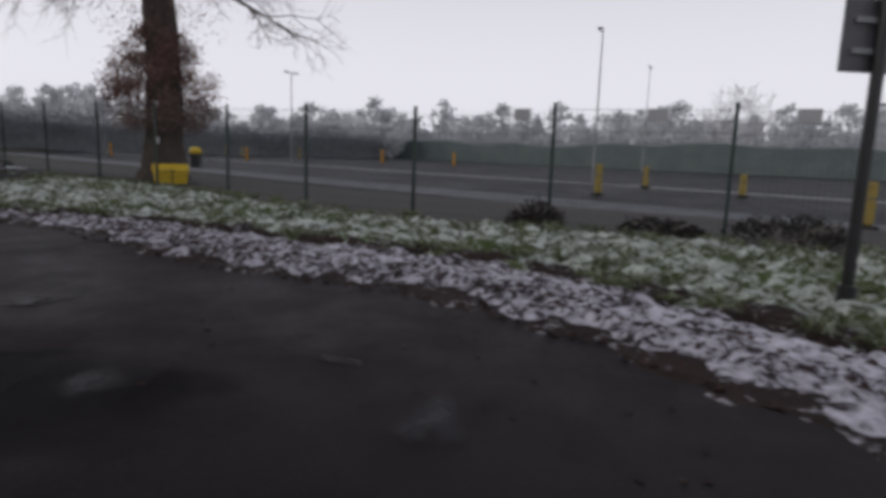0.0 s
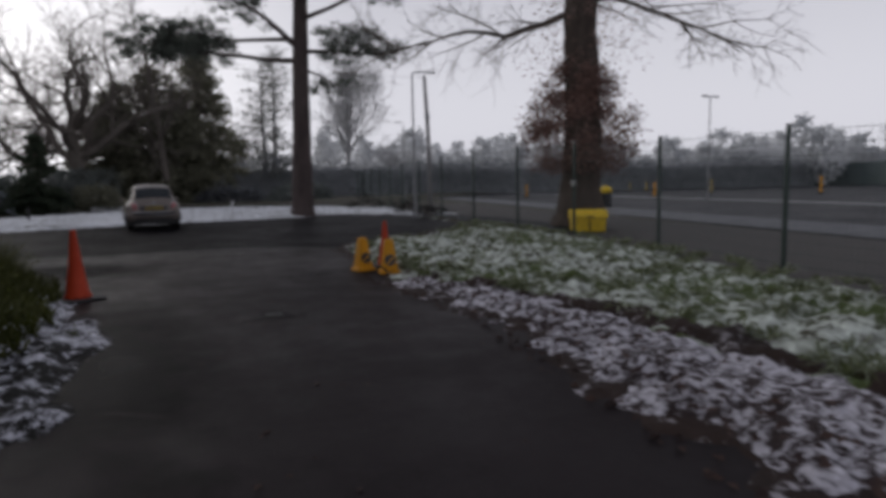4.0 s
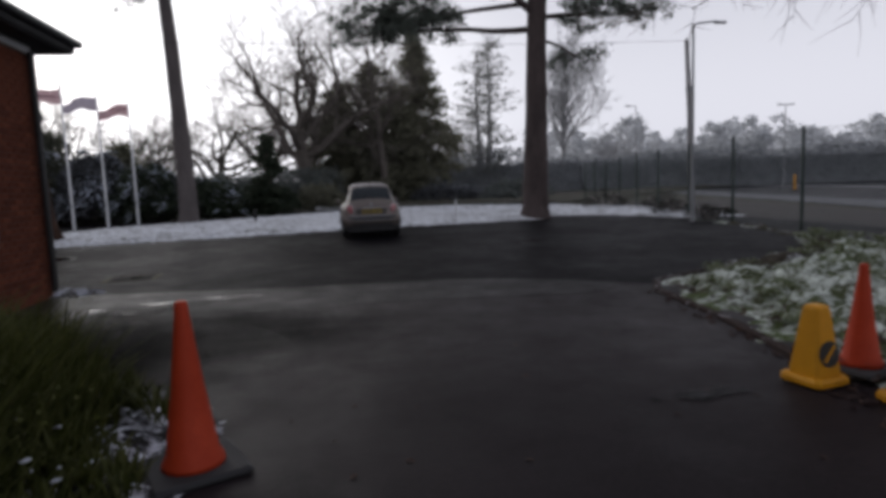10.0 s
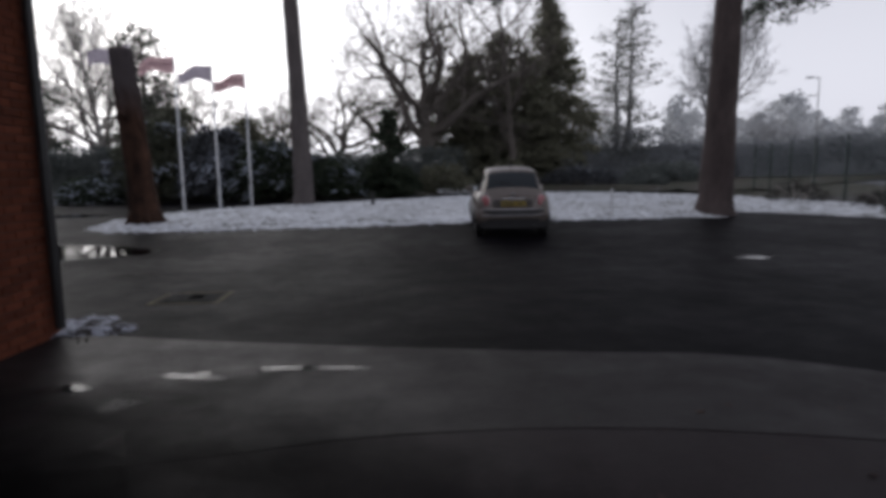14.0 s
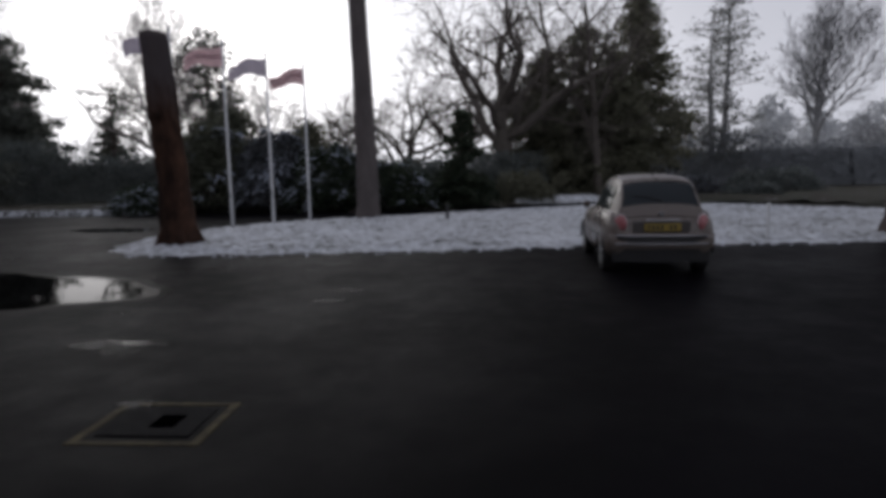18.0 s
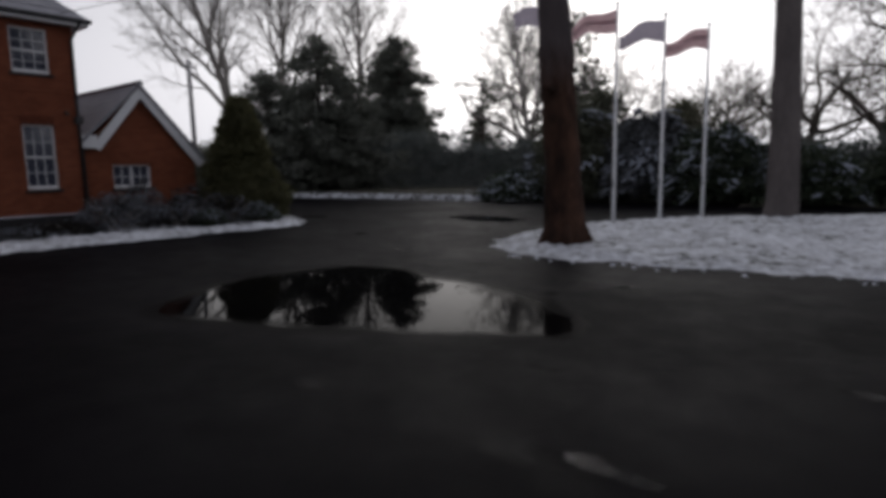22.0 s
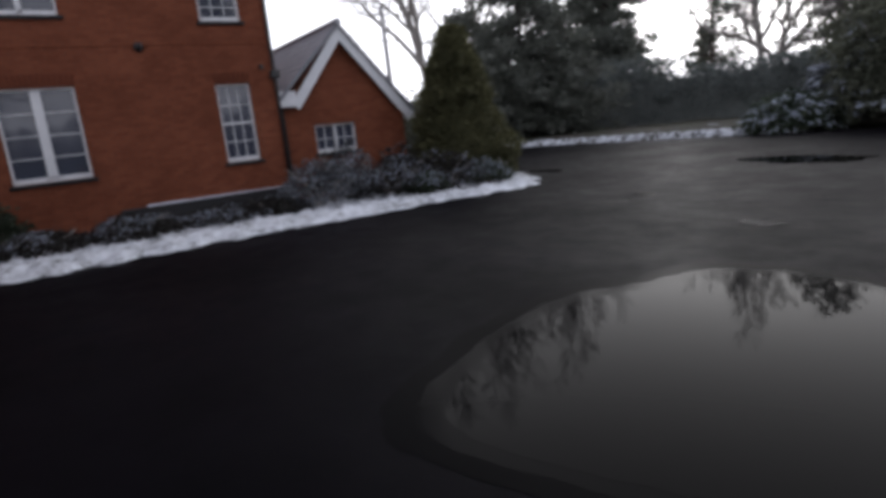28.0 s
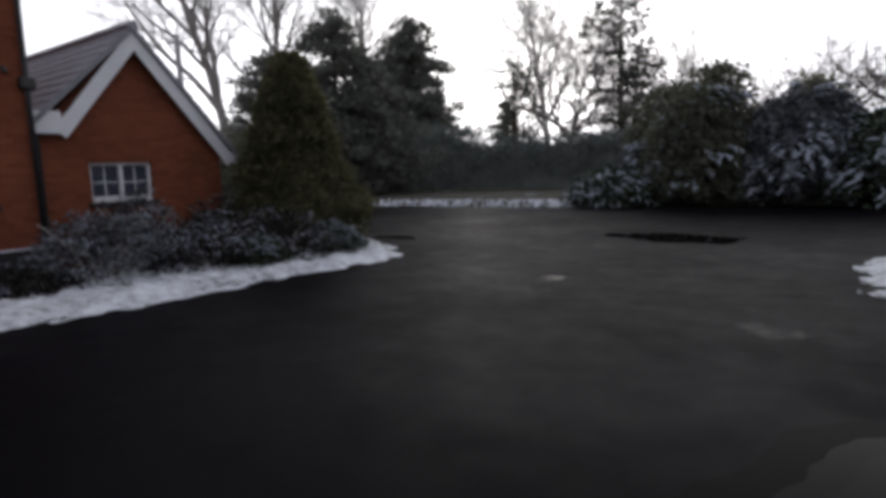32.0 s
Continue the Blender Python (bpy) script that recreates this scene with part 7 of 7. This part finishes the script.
# long hedges
def hedge(pts, width, h, seed, mat, label, n, size):
    t = thing("hedge", label, "hedge", (0, 0, 0), 0)
    r = random.Random(seed)
    gg = Geo()
    segs = list(zip(pts, pts[1:]))
    lens = [math.hypot(b[0] - a[0], b[1] - a[1]) for a, b in segs]
    for _ in range(n // 4):
        (a, b) = r.choices(segs, lens)[0]
        u = r.random()
        x, y = a[0] + (b[0] - a[0]) * u, a[1] + (b[1] - a[1]) * u
        top = h * (0.78 + 0.35 * noise.noise(Vector((x * 0.22, y * 0.22, seed))) + 0.18 * noise.noise(Vector((x * 0.9, y * 0.9, seed))))
        leaf_cards(gg, r, Vector((x + r.uniform(-.5, .5) * width, y + r.uniform(-.5, .5) * width, top * r.random() ** 0.6)), 4, size * 1.3, size, 0.7)
    tagged(part("foliage", gg, mat, t, fix=False), kind="stuff")
    core = Geo()
    for a, b in segs:
        d = Vector((b[0] - a[0], b[1] - a[1], 0)).normalized()
        s = Vector((-d.y, d.x, 0)) * width * 0.28
        A, B = Vector((*a, 0)), Vector((*b, 0))
        core.loft([[A + s, A - s, A - s * 0.6 + Vector((0, 0, h * 0.62)), A + s * 0.6 + Vector((0, 0, h * 0.62))], [B + s, B - s, B - s * 0.6 + Vector((0, 0, h * 0.62)), B + s * 0.6 + Vector((0, 0, h * 0.62))]])
    part("inner_growth", core, mat, t)


hedge([(-75, 46), (-50, 49), (-32, 53), (-20, 55.5), (-10, 53)], 3.4, 4.6, 81, M_HEDGE, "tall dark hedge beyond the back drive", 60000, 0.11)
hedge([(-14, 50.5), (-6, 48.5), (0, 49), (4.5, 53.5)], 3.0, 3.3, 82, M_HEDGE, "dark evergreen hedge behind the shrubs", 20000, 0.10)
hedge([(4, 68), (16, 70), (30, 69), (50, 74), (75, 66), (100, 58)], 5.0, 5.2, 83, M_BLUEWOOD, "thicket in the distance, its leaves coloured blue-grey for haze", 52000, 0.14)

# clipped bush by the annex
top = thing("clipped_bush", "olive-green clipped yew, a cone on a broad rounded skirt", "bush", (-15.4, 29.35, 0.05))
gg = Geo()
r = random.Random(14)
for _ in range(5200):
    a, u = r.uniform(0, 6.283), r.random()
    z = 0.05 + 3.8 * u
    w = 1.36 * math.sqrt(max(1 - ((z - 0.75) / 0.95) ** 2, 0)) if z < 1.25 else 1.12 * max(1 - (z - 1.25) / 2.7, 0.04) ** 0.62
    w *= 1 + 0.06 * math.sin(z * 9) + 0.12 * noise.noise(Vector((math.cos(a) * 1.6, math.sin(a) * 1.6, z * 1.3)))
    k = r.uniform(0.82, 1.03)
    off = 0.0 if z < 1.3 else 1.0
    leaf_cards(gg, r, Vector((w * k * math.cos(a) - 0.04 * off, w * k * math.sin(a) - 0.08 * off, z)), 4, 0.06, 0.05, 0.8)
tagged(part("foliage", gg, M_TOPIARY, top, fix=False), kind="stuff")
prof = [(0.9, 0.0), (1.1, 0.5), (1.05, 1.0), (0.86, 1.5), (0.68, 2.2), (0.44, 2.9), (0.2, 3.4), (0.03, 3.6)]
part("inner_growth", Geo().lathe(prof, 24), M_TOPIARY, top, smooth=True)

# bed planting below the house
for x, y, w, h, s, sn, mt in ((-15.3, 25.3, 1.7, 1.10, 91, 0.18, M_FROSTLEAF), (-15.0, 26.9, 1.6, 0.85, 92, 0.7, M_BRAMBLE), (-14.6, 28.1, 1.6, 0.9, 93, 0.9, M_BRAMBLE), (-15.9, 26.2, 1.4, 1.35, 94, 0.15, M_FROSTLEAF), (-15.4, 27.7, 1.6, 1.15, 105, 0.2, M_BRAMBLE), (-14.2, 29.0, 1.0, 0.7, 106, 0.9, M_LAUREL),
                             (-15.3, 24.2, 1.2, 0.4, 95, 0.8, M_BRAMBLE), (-15.4, 22.9, 1.2, 0.32, 96, 0.9, M_BRAMBLE), (-15.3, 21.5, 1.3, 0.45, 97, 0.8, M_BRAMBLE), (-15.4, 20.0, 1.3, 0.38, 98, 0.7, M_BRAMBLE),
                             (-15.3, 18.6, 1.3, 0.4, 99, 0.6, M_BRAMBLE), (-15.3, 17.1, 1.4, 0.45, 100, 0.3, M_LAUREL), (-14.3, 27.4, 0.8, 0.5, 101, 0.6, M_LAUREL), (-15.9, 27.9, 1.2, 0.9, 102, 0.2, M_BRAMBLE),
                             (-16.0, 23.5, 0.9, 0.3, 103, 0.6, M_BRAMBLE)):
    shrub("bed_shrub", (x, y), w * 1.3, w * 1.25, h * 1.1, s, mt, "frosty twiggy shrub in the bed below the house" if mt is M_FROSTLEAF else "low dark shrub flecked with snow below the house", 3600, 0.035, sn * 1.1, base=0.1, group="shrubs in the bed")
shrub("climber", (-16.3, 19.35), 0.5, 0.8, 1.1, 104, M_LAUREL, "dark climbing plant on the house wall beside the window", 1500, 0.06, 0.05, "climbing plant")

# rank growth left of the drive
gg = Geo()
r = random.Random(31)
for _ in range(30000):
    x, y = r.uniform(1.25, 4.55), r.uniform(4.0, 13.3)
    edge = float(np.interp(y, [4, 7, 8.5, 9.8, 11, 12.2, 12.9, 13.3], [2.4, 3.95, 4.2, 4.25, 4.2, 4.1, 3.5, 0.9]))
    k = edge - x + 0.25 * noise.noise(Vector((x * 2, y * 2, 3)))
    if k < 0:
        continue
    hgt = (0.12 + 0.64 * min(k / 0.55, 1)) * (0.65 + 0.5 * noise.noise(Vector((x * 1.1, y * 1.1, 5))) + 0.25 * r.random())
    a = r.uniform(0, 6.283)
    dx, dy = math.cos(a), math.sin(a)
    if noise.noise(Vector((x * 2.6, y * 2.6, 17))) < -0.18:
        continue
    b = r.choice((0.005, 0.007, 0.011))
    z0 = 0.08
    l1, l2 = hgt * r.uniform(0.2, 0.5), hgt * r.uniform(0.5, 1.0)
    gg.add([(x - dy * b, y + dx * b, z0), (x + dy * b, y - dx * b, z0), (x + dx * l1 + dy * b, y + dy * l1 - dx * b, z0 + hgt * 0.7), (x + dx * l1 - dy * b, y + dy * l1 + dx * b, z0 + hgt * 0.7),
            (x + dx * l2, y + dy * l2, z0 + hgt)], [(0, 1, 2, 3), (3, 2, 4)])
for _ in range(420):
    x, y = r.uniform(1.4, 4.7), r.uniform(5.5, 13.0)
    edge = float(np.interp(y, [4, 7, 8.5, 9.8, 11, 12.0, 12.6, 13.0], [2.4, 4.1, 4.35, 4.35, 4.2, 4.05, 3.4, 0.9]))
    if x > edge + 0.25 or (x > edge - 0.1 and r.random() < 0.75):
        continue
    top_ = 0.05 if x > edge - 0.1 else r.uniform(0.08, 0.52)
    leaf_cards(gg, r, Vector((x, y, 0.10 + top_)), 9, 0.05, 0.018, 0.8)
solid("rank_grass", gg, M_DARKGRASS, "long dark green grass and weeds on the bank", "grass", kind="stuff", fix=False)

gg = Geo()
for _ in range(1500):
    x, y = r.uniform(1.6, 4.6), r.uniform(6.0, 13.1)
    edge = float(np.interp(y, [4, 7, 8.5, 9.8, 11, 12.0, 12.7, 13.1], [2.6, 4.2, 4.45, 4.45, 4.35, 4.1, 3.6, 1.0]))
    if x > edge:
        continue
    z0, s0 = 0.10 + r.uniform(0.0, 0.34) * min((edge - x) * 1.6, 1), r.uniform(0.008, 0.024)
    gg.add([(x + s0 * math.cos(t) * r.uniform(.6, 1.3), y + s0 * math.sin(t) * r.uniform(.6, 1.3), z0) for t in (0, 1.05, 2.1, 3.14, 4.2, 5.25)] + [(x, y, z0 + s0 * 0.35)], [(k, (k + 1) % 6, 6) for k in range(6)])
solid("snow_flecks", gg, M_SNOWCAP, "flecks of snow caught among the weeds on the bank", "snow", kind="stuff", fix=False)

# grass on the verge: tussocks whose outer blades lie over and carry the frost
gg = Geo()
r = random.Random(32)
for _ in range(1950):
    x, y = r.uniform(6.6, 15.5), r.uniform(-2.0, 20)
    e = float(np.interp(y, [-2, 0, 2, 4.5, 6, 8, 10.5, 12.2, 15, 16, 17.5, 20], [6.9, 7.5, 8.6, 8.7, 8.9, 9.0, 8.4, 8.8, 9.3, 10.2, 13, 15]))
    f_ = float(np.interp(y, [-2, 5, 8, 11.5, 20], [12.6, 12.3, 12.9, 14.3, 15.6]))
    if x < e + 0.15 or x > f_ or noise.noise(Vector((x * 0.9, y * 0.9, 8))) < -0.22:
        continue
    size = r.uniform(0.6, 1.3)
    for _k in range(32):
        a, hgt, b = r.uniform(0, 6.283), r.uniform(0.05, 0.11) * size, 0.0065
        dx, dy = math.cos(a), math.sin(a)
        o, l = r.uniform(0, 0.05) * size, r.uniform(0.08, 0.26) * size
        p0 = (x + dx * o, y + dy * o)
        p1 = (p0[0] + dx * l * 0.45, p0[1] + dy * l * 0.45)
        p2 = (p0[0] + dx * l, p0[1] + dy * l)
        z0 = 0.06
        gg.add([(p0[0] - dy * b, p0[1] + dx * b, z0), (p0[0] + dy * b, p0[1] - dx * b, z0), (p1[0] + dy * b, p1[1] - dx * b, z0 + hgt), (p1[0] - dy * b, p1[1] + dx * b, z0 + hgt),
                (p2[0], p2[1], z0 + hgt * r.uniform(0.3, 0.8))], [(0, 1, 2, 3), (3, 2, 4)])
solid("grass", gg, M_GRASS, "frost-tipped tussock grass on the verge", "grass", kind="stuff", fix=False)

gg = Geo()
for x, y in ((3.73, 14.75), (3.9, 14.3), (4.08, 13.7), (1.5, 17.45), (1.32, 17.6), (1.28, 18.0), (1.1, 17.2)):
    leaf_cards(gg, r, Vector((x, y, 0.03)), 14, 0.035, 0.014, 0.4)
solid("moss", gg, M_WEED, "small tufts of moss and weeds along the drive edge", "moss", kind="stuff", fix=False)

# fallen leaves
gg = Geo()
r = random.Random(33)
for _ in range(1700):
    y = r.uniform(-2.5, 15)
    e = float(np.interp(y, [-2.5, 0, 2, 4.5, 6, 8, 10.5, 12.2, 15], [5.7, 6.5, 7.5, 7.4, 7.7, 8.2, 8.15, 8.7, 9.1]))
    x = e + abs(r.gauss(0, 0.7)) - 0.25
    z = 0.012 if x < e else 0.11
    a = r.uniform(0, 6.283)
    s = r.uniform(0.02, 0.045)
    t1, t2 = r.uniform(-0.02, 0.02), r.uniform(-0.02, 0.02)
    gg.add([(x + s * math.cos(a), y + s * math.sin(a), z), (x - s * 0.6 * math.sin(a), y + s * 0.6 * math.cos(a), z + 0.01 + t1), (x - s * math.cos(a), y - s * math.sin(a), z + 0.005), (x + s * 0.6 * math.sin(a), y - s * 0.6 * math.cos(a), z + 0.012 + t2)], [(0, 1, 2, 3)])
for _ in range(160):
    x, y, a, s = r.uniform(4.9, 8), r.uniform(0, 16), r.uniform(0, 6.283), r.uniform(0.015, 0.035)
    gg.add([(x + s * math.cos(a), y + s * math.sin(a), 0.009), (x - s * 0.6 * math.sin(a), y + s * 0.6 * math.cos(a), 0.014), (x - s * math.cos(a), y - s * math.sin(a), 0.010), (x + s * 0.6 * math.sin(a), y - s * 0.6 * math.cos(a), 0.016)], [(0, 1, 2, 3)])
solid("fallen_leaves", gg, M_DEADLEAF, "scattered brown fallen leaves on the verge and drive", "leaves", kind="stuff", fix=False)

# brambles at the fence foot
for x, y, w, h, s in ((13.0, 0.9, 1.3, 0.30, 111), (12.8, 2.9, 0.9, 0.48, 112), (13.2, -0.9, 1.7, 0.50, 115), (16.9, 25.8, 1.6, 0.5, 116), (17.3, 28.6, 1.6, 0.7, 117), (18.4, 31.5, 1.8, 0.8, 118), (17.6, 35, 2.2, 1.0, 119)):
    shrub("bramble", (x, y), w, w, h, s, M_BRAMBLE, "dull brown bramble thicket at the foot of the fence", 1300, 0.035, 0.0, group="brambles", base=0.02)


# ---- poles and lamps ----
tp = thing("telegraph_pole", "grey wooden telegraph pole beside the fence", "telegraph pole", (20.3, 32.4, 0))
part("pole", Geo().tube([(0.05, 0, -0.2), (-0.02, 0, 4), (-0.18, 0, 7.1)], [0.125, 0.115, 0.095], 12), M_POLE, tp, smooth=True)
part("band", Geo().tube([(-0.05, 0, 4.9), (-0.057, 0, 5.15)], 0.14, 12), M_GALV, tp)
part("insulator", Geo().lathe([(0.03, 0), (0.05, 0.05), (0.03, 0.12)], 10, (-0.18, 0, 7.09)), M_WHITE, tp)
LAMP_H = 5.85
lp = thing("street_lamp", "slender grey street lamp with a short straight arm", "street lamp", (15.74, 24.95, 0), 0, "street lamps")
part("column", Geo().tube([(0, 0, -0.1), (0, 0, 1.1), (0, 0, 1.15), (0, 0, LAMP_H - 0.1)], [0.07, 0.065, 0.045, 0.034], 12), M_GALV, lp)
part("arm", Geo().tube([(0, 0, LAMP_H - 0.13), (0.1, 0, LAMP_H - 0.05), (0.68, -0.1, LAMP_H)], [0.034, 0.03, 0.026], 8), M_GALV, lp, smooth=True)
part("lantern", Geo().box(0.6, -0.16, LAMP_H - 0.07, 0.98, -0.04, LAMP_H, 0.02), M_GALV, lp)
for (x, y, h, arms) in ((34.5, 6.2, 7.5, 1), (65.8, 7.5, 10.2, 2), (39.4, 29.4, 6.7, 2), (41.5, 52.8, 6.9, 2), (36, 66, 7.2, 1), (28.5, 53, 7.0, 1)):
    lm = thing("street_lamp", "tall thin lamp column far beyond the fence", "street lamp", (x, y, -0.05), 0, "street lamps")
    part("column", Geo().tube([(0, 0, -0.1), (0, 0, h)], [0.055, 0.032], 8), M_GALV, lm)
    part("arm", Geo().tube([(-0.5 if arms > 1 else 0, 0.1, h - 0.02), (0.5 if arms > 1 else -0.6, -0.1, h)], 0.03, 6), M_GALV, lm)
    part("lantern", Geo().box(0.3 if arms > 1 else -0.85, -0.12, h - 0.04, 0.75 if arms > 1 else -0.45, 0.12, h + 0.05, 0.02), M_GALV, lm)
    if arms > 1:
        part("lantern", Geo().box(-0.75, -0.12, h - 0.04, -0.3, 0.12, h + 0.05, 0.02), M_GALV, lm)
tp2 = thing("telegraph_pole", "wooden telegraph pole behind the annex", "telegraph pole", (-32.7, 37.3, 0))
part("pole", Geo().tube([(0.2, 0, -0.2), (0, 0, 8.15)], [0.17, 0.12], 10), M_POLE, tp2, smooth=True)
part("cross_arm", Geo().box(-0.06, -0.5, 7.7, 0.06, 0.5, 7.8), M_POLE, tp2)
wires = thing("overhead_cable", "thin overhead cable between the poles", "cable")
pa, pb = Vector((20.12, 32.4, 7.07)), Vector((-16.2, 24.7, 5.75))
part("cable", Geo().tube([pa.lerp(pb, k / 24) + Vector((0, 0, -4 * 0.35 * (k / 24) * (1 - k / 24))) for k in range(25)], 0.008, 4, False), M_BLACK, wires, fix=False)

# ---- beyond the far road ----
bar = thing("netting_barrier", "long green netting barrier beyond the far road", "barrier", (0, 0, 0), kind="structure")
gg = Geo()
gp = Geo()
prev = None
for k in range(75):
    y = -60 + k * 3.0
    x = 88 + ddx * y
    h = 3.3 + 0.3 * math.sin(k * 0.37) + 0.2 * math.sin(k * 1.3)
    if prev:
        gg.add([(prev[0], prev[1], -0.1), (x, y, -0.1), (x, y, h), (prev[0], prev[1], prev[2]), (prev[0] + .05, prev[1], -0.1), (x + .05, y, -0.1), (x + .05, y, h), (prev[0] + .05, prev[1], prev[2])],
               [(0, 1, 2, 3), (7, 6, 5, 4), (3, 2, 6, 7)])
    gp.tube([(x + 0.1, y, -0.1), (x + 0.1, y, h - 0.05)], 0.05, 6)
    prev = (x, y, h)
part("netting", gg, M_BARRIER, bar)
part("barrier_posts", gp, M_POST, bar)


def beacon(at, h, mat, label):
    b = thing("road_beacon", label, "beacon", (*at, -0.03), 0, "road beacons")
    part("foot", Geo().box(-0.2, -0.2, 0, 0.2, 0.2, 0.07, 0.025), M_RUBBER, b)
    part("panel", Geo().box(-0.05, -0.12, 0.07, 0.05, 0.12, h, 0.04), mat, b)
    part("band", Geo().box(-0.054, -0.123, h * 0.60, 0.054, 0.123, h * 0.68, 0.03), M_SIGNGREY, b)


M_BEACON = plain("dull_yellow_plastic", (0.34, 0.25, 0.05), (0.27, 0.195, 0.045), 4, 0.6, 0.1, own=True)
for at, h in (((24.0, 3.95), 1.05), ((32.0, 3.3), 0.95), ((28.0, -0.6), 0.85), ((17.5, -2.6), 0.95), ((58.0, 43.3), 1.3), ((61.0, 54.5), 1.2), ((66.0, 62.0), 1.2)):
    beacon(at, h, M_BEACON, "yellow upright road beacon")
for at, h in (((60.0, 25.3), 1.4), ((57.0, 32.0), 1.4), ((44.0, 38.0), 1.2), ((38.5, 48.0), 1.2)):
    beacon(at, h, M_AMBER, "orange upright road beacon")
wb = thing("litter_bin", "dark litter bin with a yellow top beyond the fence", "litter bin", (27.8, 26.7, -0.03))
part("body", Geo().lathe([(0.28, 0), (0.3, 0.1), (0.3, 0.75)], 16), M_BLACK, wb)
part("lid", Geo().lathe([(0.32, 0.75), (0.32, 0.95), (0.2, 1.08), (0.03, 1.12)], 16), M_YELLOW, wb, smooth=True)

# distant wood, its haze carried by the pale leaf colour
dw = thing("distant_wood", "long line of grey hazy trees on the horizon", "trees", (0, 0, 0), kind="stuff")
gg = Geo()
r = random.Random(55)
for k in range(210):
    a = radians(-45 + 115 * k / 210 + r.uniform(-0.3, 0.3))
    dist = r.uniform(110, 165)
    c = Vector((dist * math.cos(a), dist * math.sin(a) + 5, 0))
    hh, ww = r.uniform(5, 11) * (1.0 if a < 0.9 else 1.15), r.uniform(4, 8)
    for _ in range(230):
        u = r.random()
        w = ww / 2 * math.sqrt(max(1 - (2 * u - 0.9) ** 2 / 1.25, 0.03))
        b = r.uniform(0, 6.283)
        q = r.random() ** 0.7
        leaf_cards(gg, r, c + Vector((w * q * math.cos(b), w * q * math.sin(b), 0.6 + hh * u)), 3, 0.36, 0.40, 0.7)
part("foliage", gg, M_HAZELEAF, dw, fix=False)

# small stones and twigs at the island's rim
gg = Geo()
r = random.Random(66)
for _ in range(90):
    x = r.uniform(-4.5, 11)
    y = float(np.interp(x, [-4.5, -3.4, -1.3, 2, 5.4, 8.5, 11], [27.9, 27.65, 27.8, 28.35, 29.1, 29.45, 29.65])) + r.uniform(-0.35, 0.1)
    s = r.uniform(0.02, 0.06)
    gg.add([(x + s, y, 0), (x, y + s, 0), (x - s, y, 0), (x, y - s, 0), (x, y, s * 0.8)], [(0, 1, 4), (1, 2, 4), (2, 3, 4), (3, 0, 4)])
solid("snow_crumbs", gg, M_SNOWCAP, "crumbs of snow on the asphalt along the island", "snow", kind="stuff", fix=False)

# ---- single bricks of the near wall ----
bw, bh, bd_ = 0.215, 0.065, 0.03
brick_mesh = Geo().box(0, 0, 0, bd_, bw, bh, 0.005).mesh("brick", M_BRICK)
half_mesh = Geo().box(0, 0, 0, bd_, bw / 2 - 0.005, bh, 0.005).mesh("brick", M_BRICK)
jr = random.Random(91)
rest = Geo()
count = 0
row = 0
while row * 0.075 + bh < BTOP:
    z = row * 0.075 + 0.005
    y = BY1 - (0 if row % 2 else 0.1125)
    first = True
    while y > 2.1:
        full = bw if not (row % 2 == 0 and first) else bw
        y0b = y - bw
        jit = jr.uniform(-0.002, 0.0025)
        if row % 2 == 0 and first:
            y0b, mesh_, ln = BY1 - 0.1025, half_mesh, 0.1025
            y0b = BY1 - ln
        else:
            mesh_, ln = brick_mesh, bw
        if count < 300 and y > 16.2 and 0.1 < z < 2.6:
            b = new("brick", mesh_)
            b.parent, b.location = hut, (BXX - bd_ + jit, y0b, z)
            count += 1
        else:
            rest.box(BXX - bd_ + jit, y0b, z, BXX + jit, y0b + ln, z + bh)
        y = y0b - 0.01
        first = False
    row += 1
tagged(part("brick_courses", rest, M_BRICK, hut, fix=False), kind="stuff")
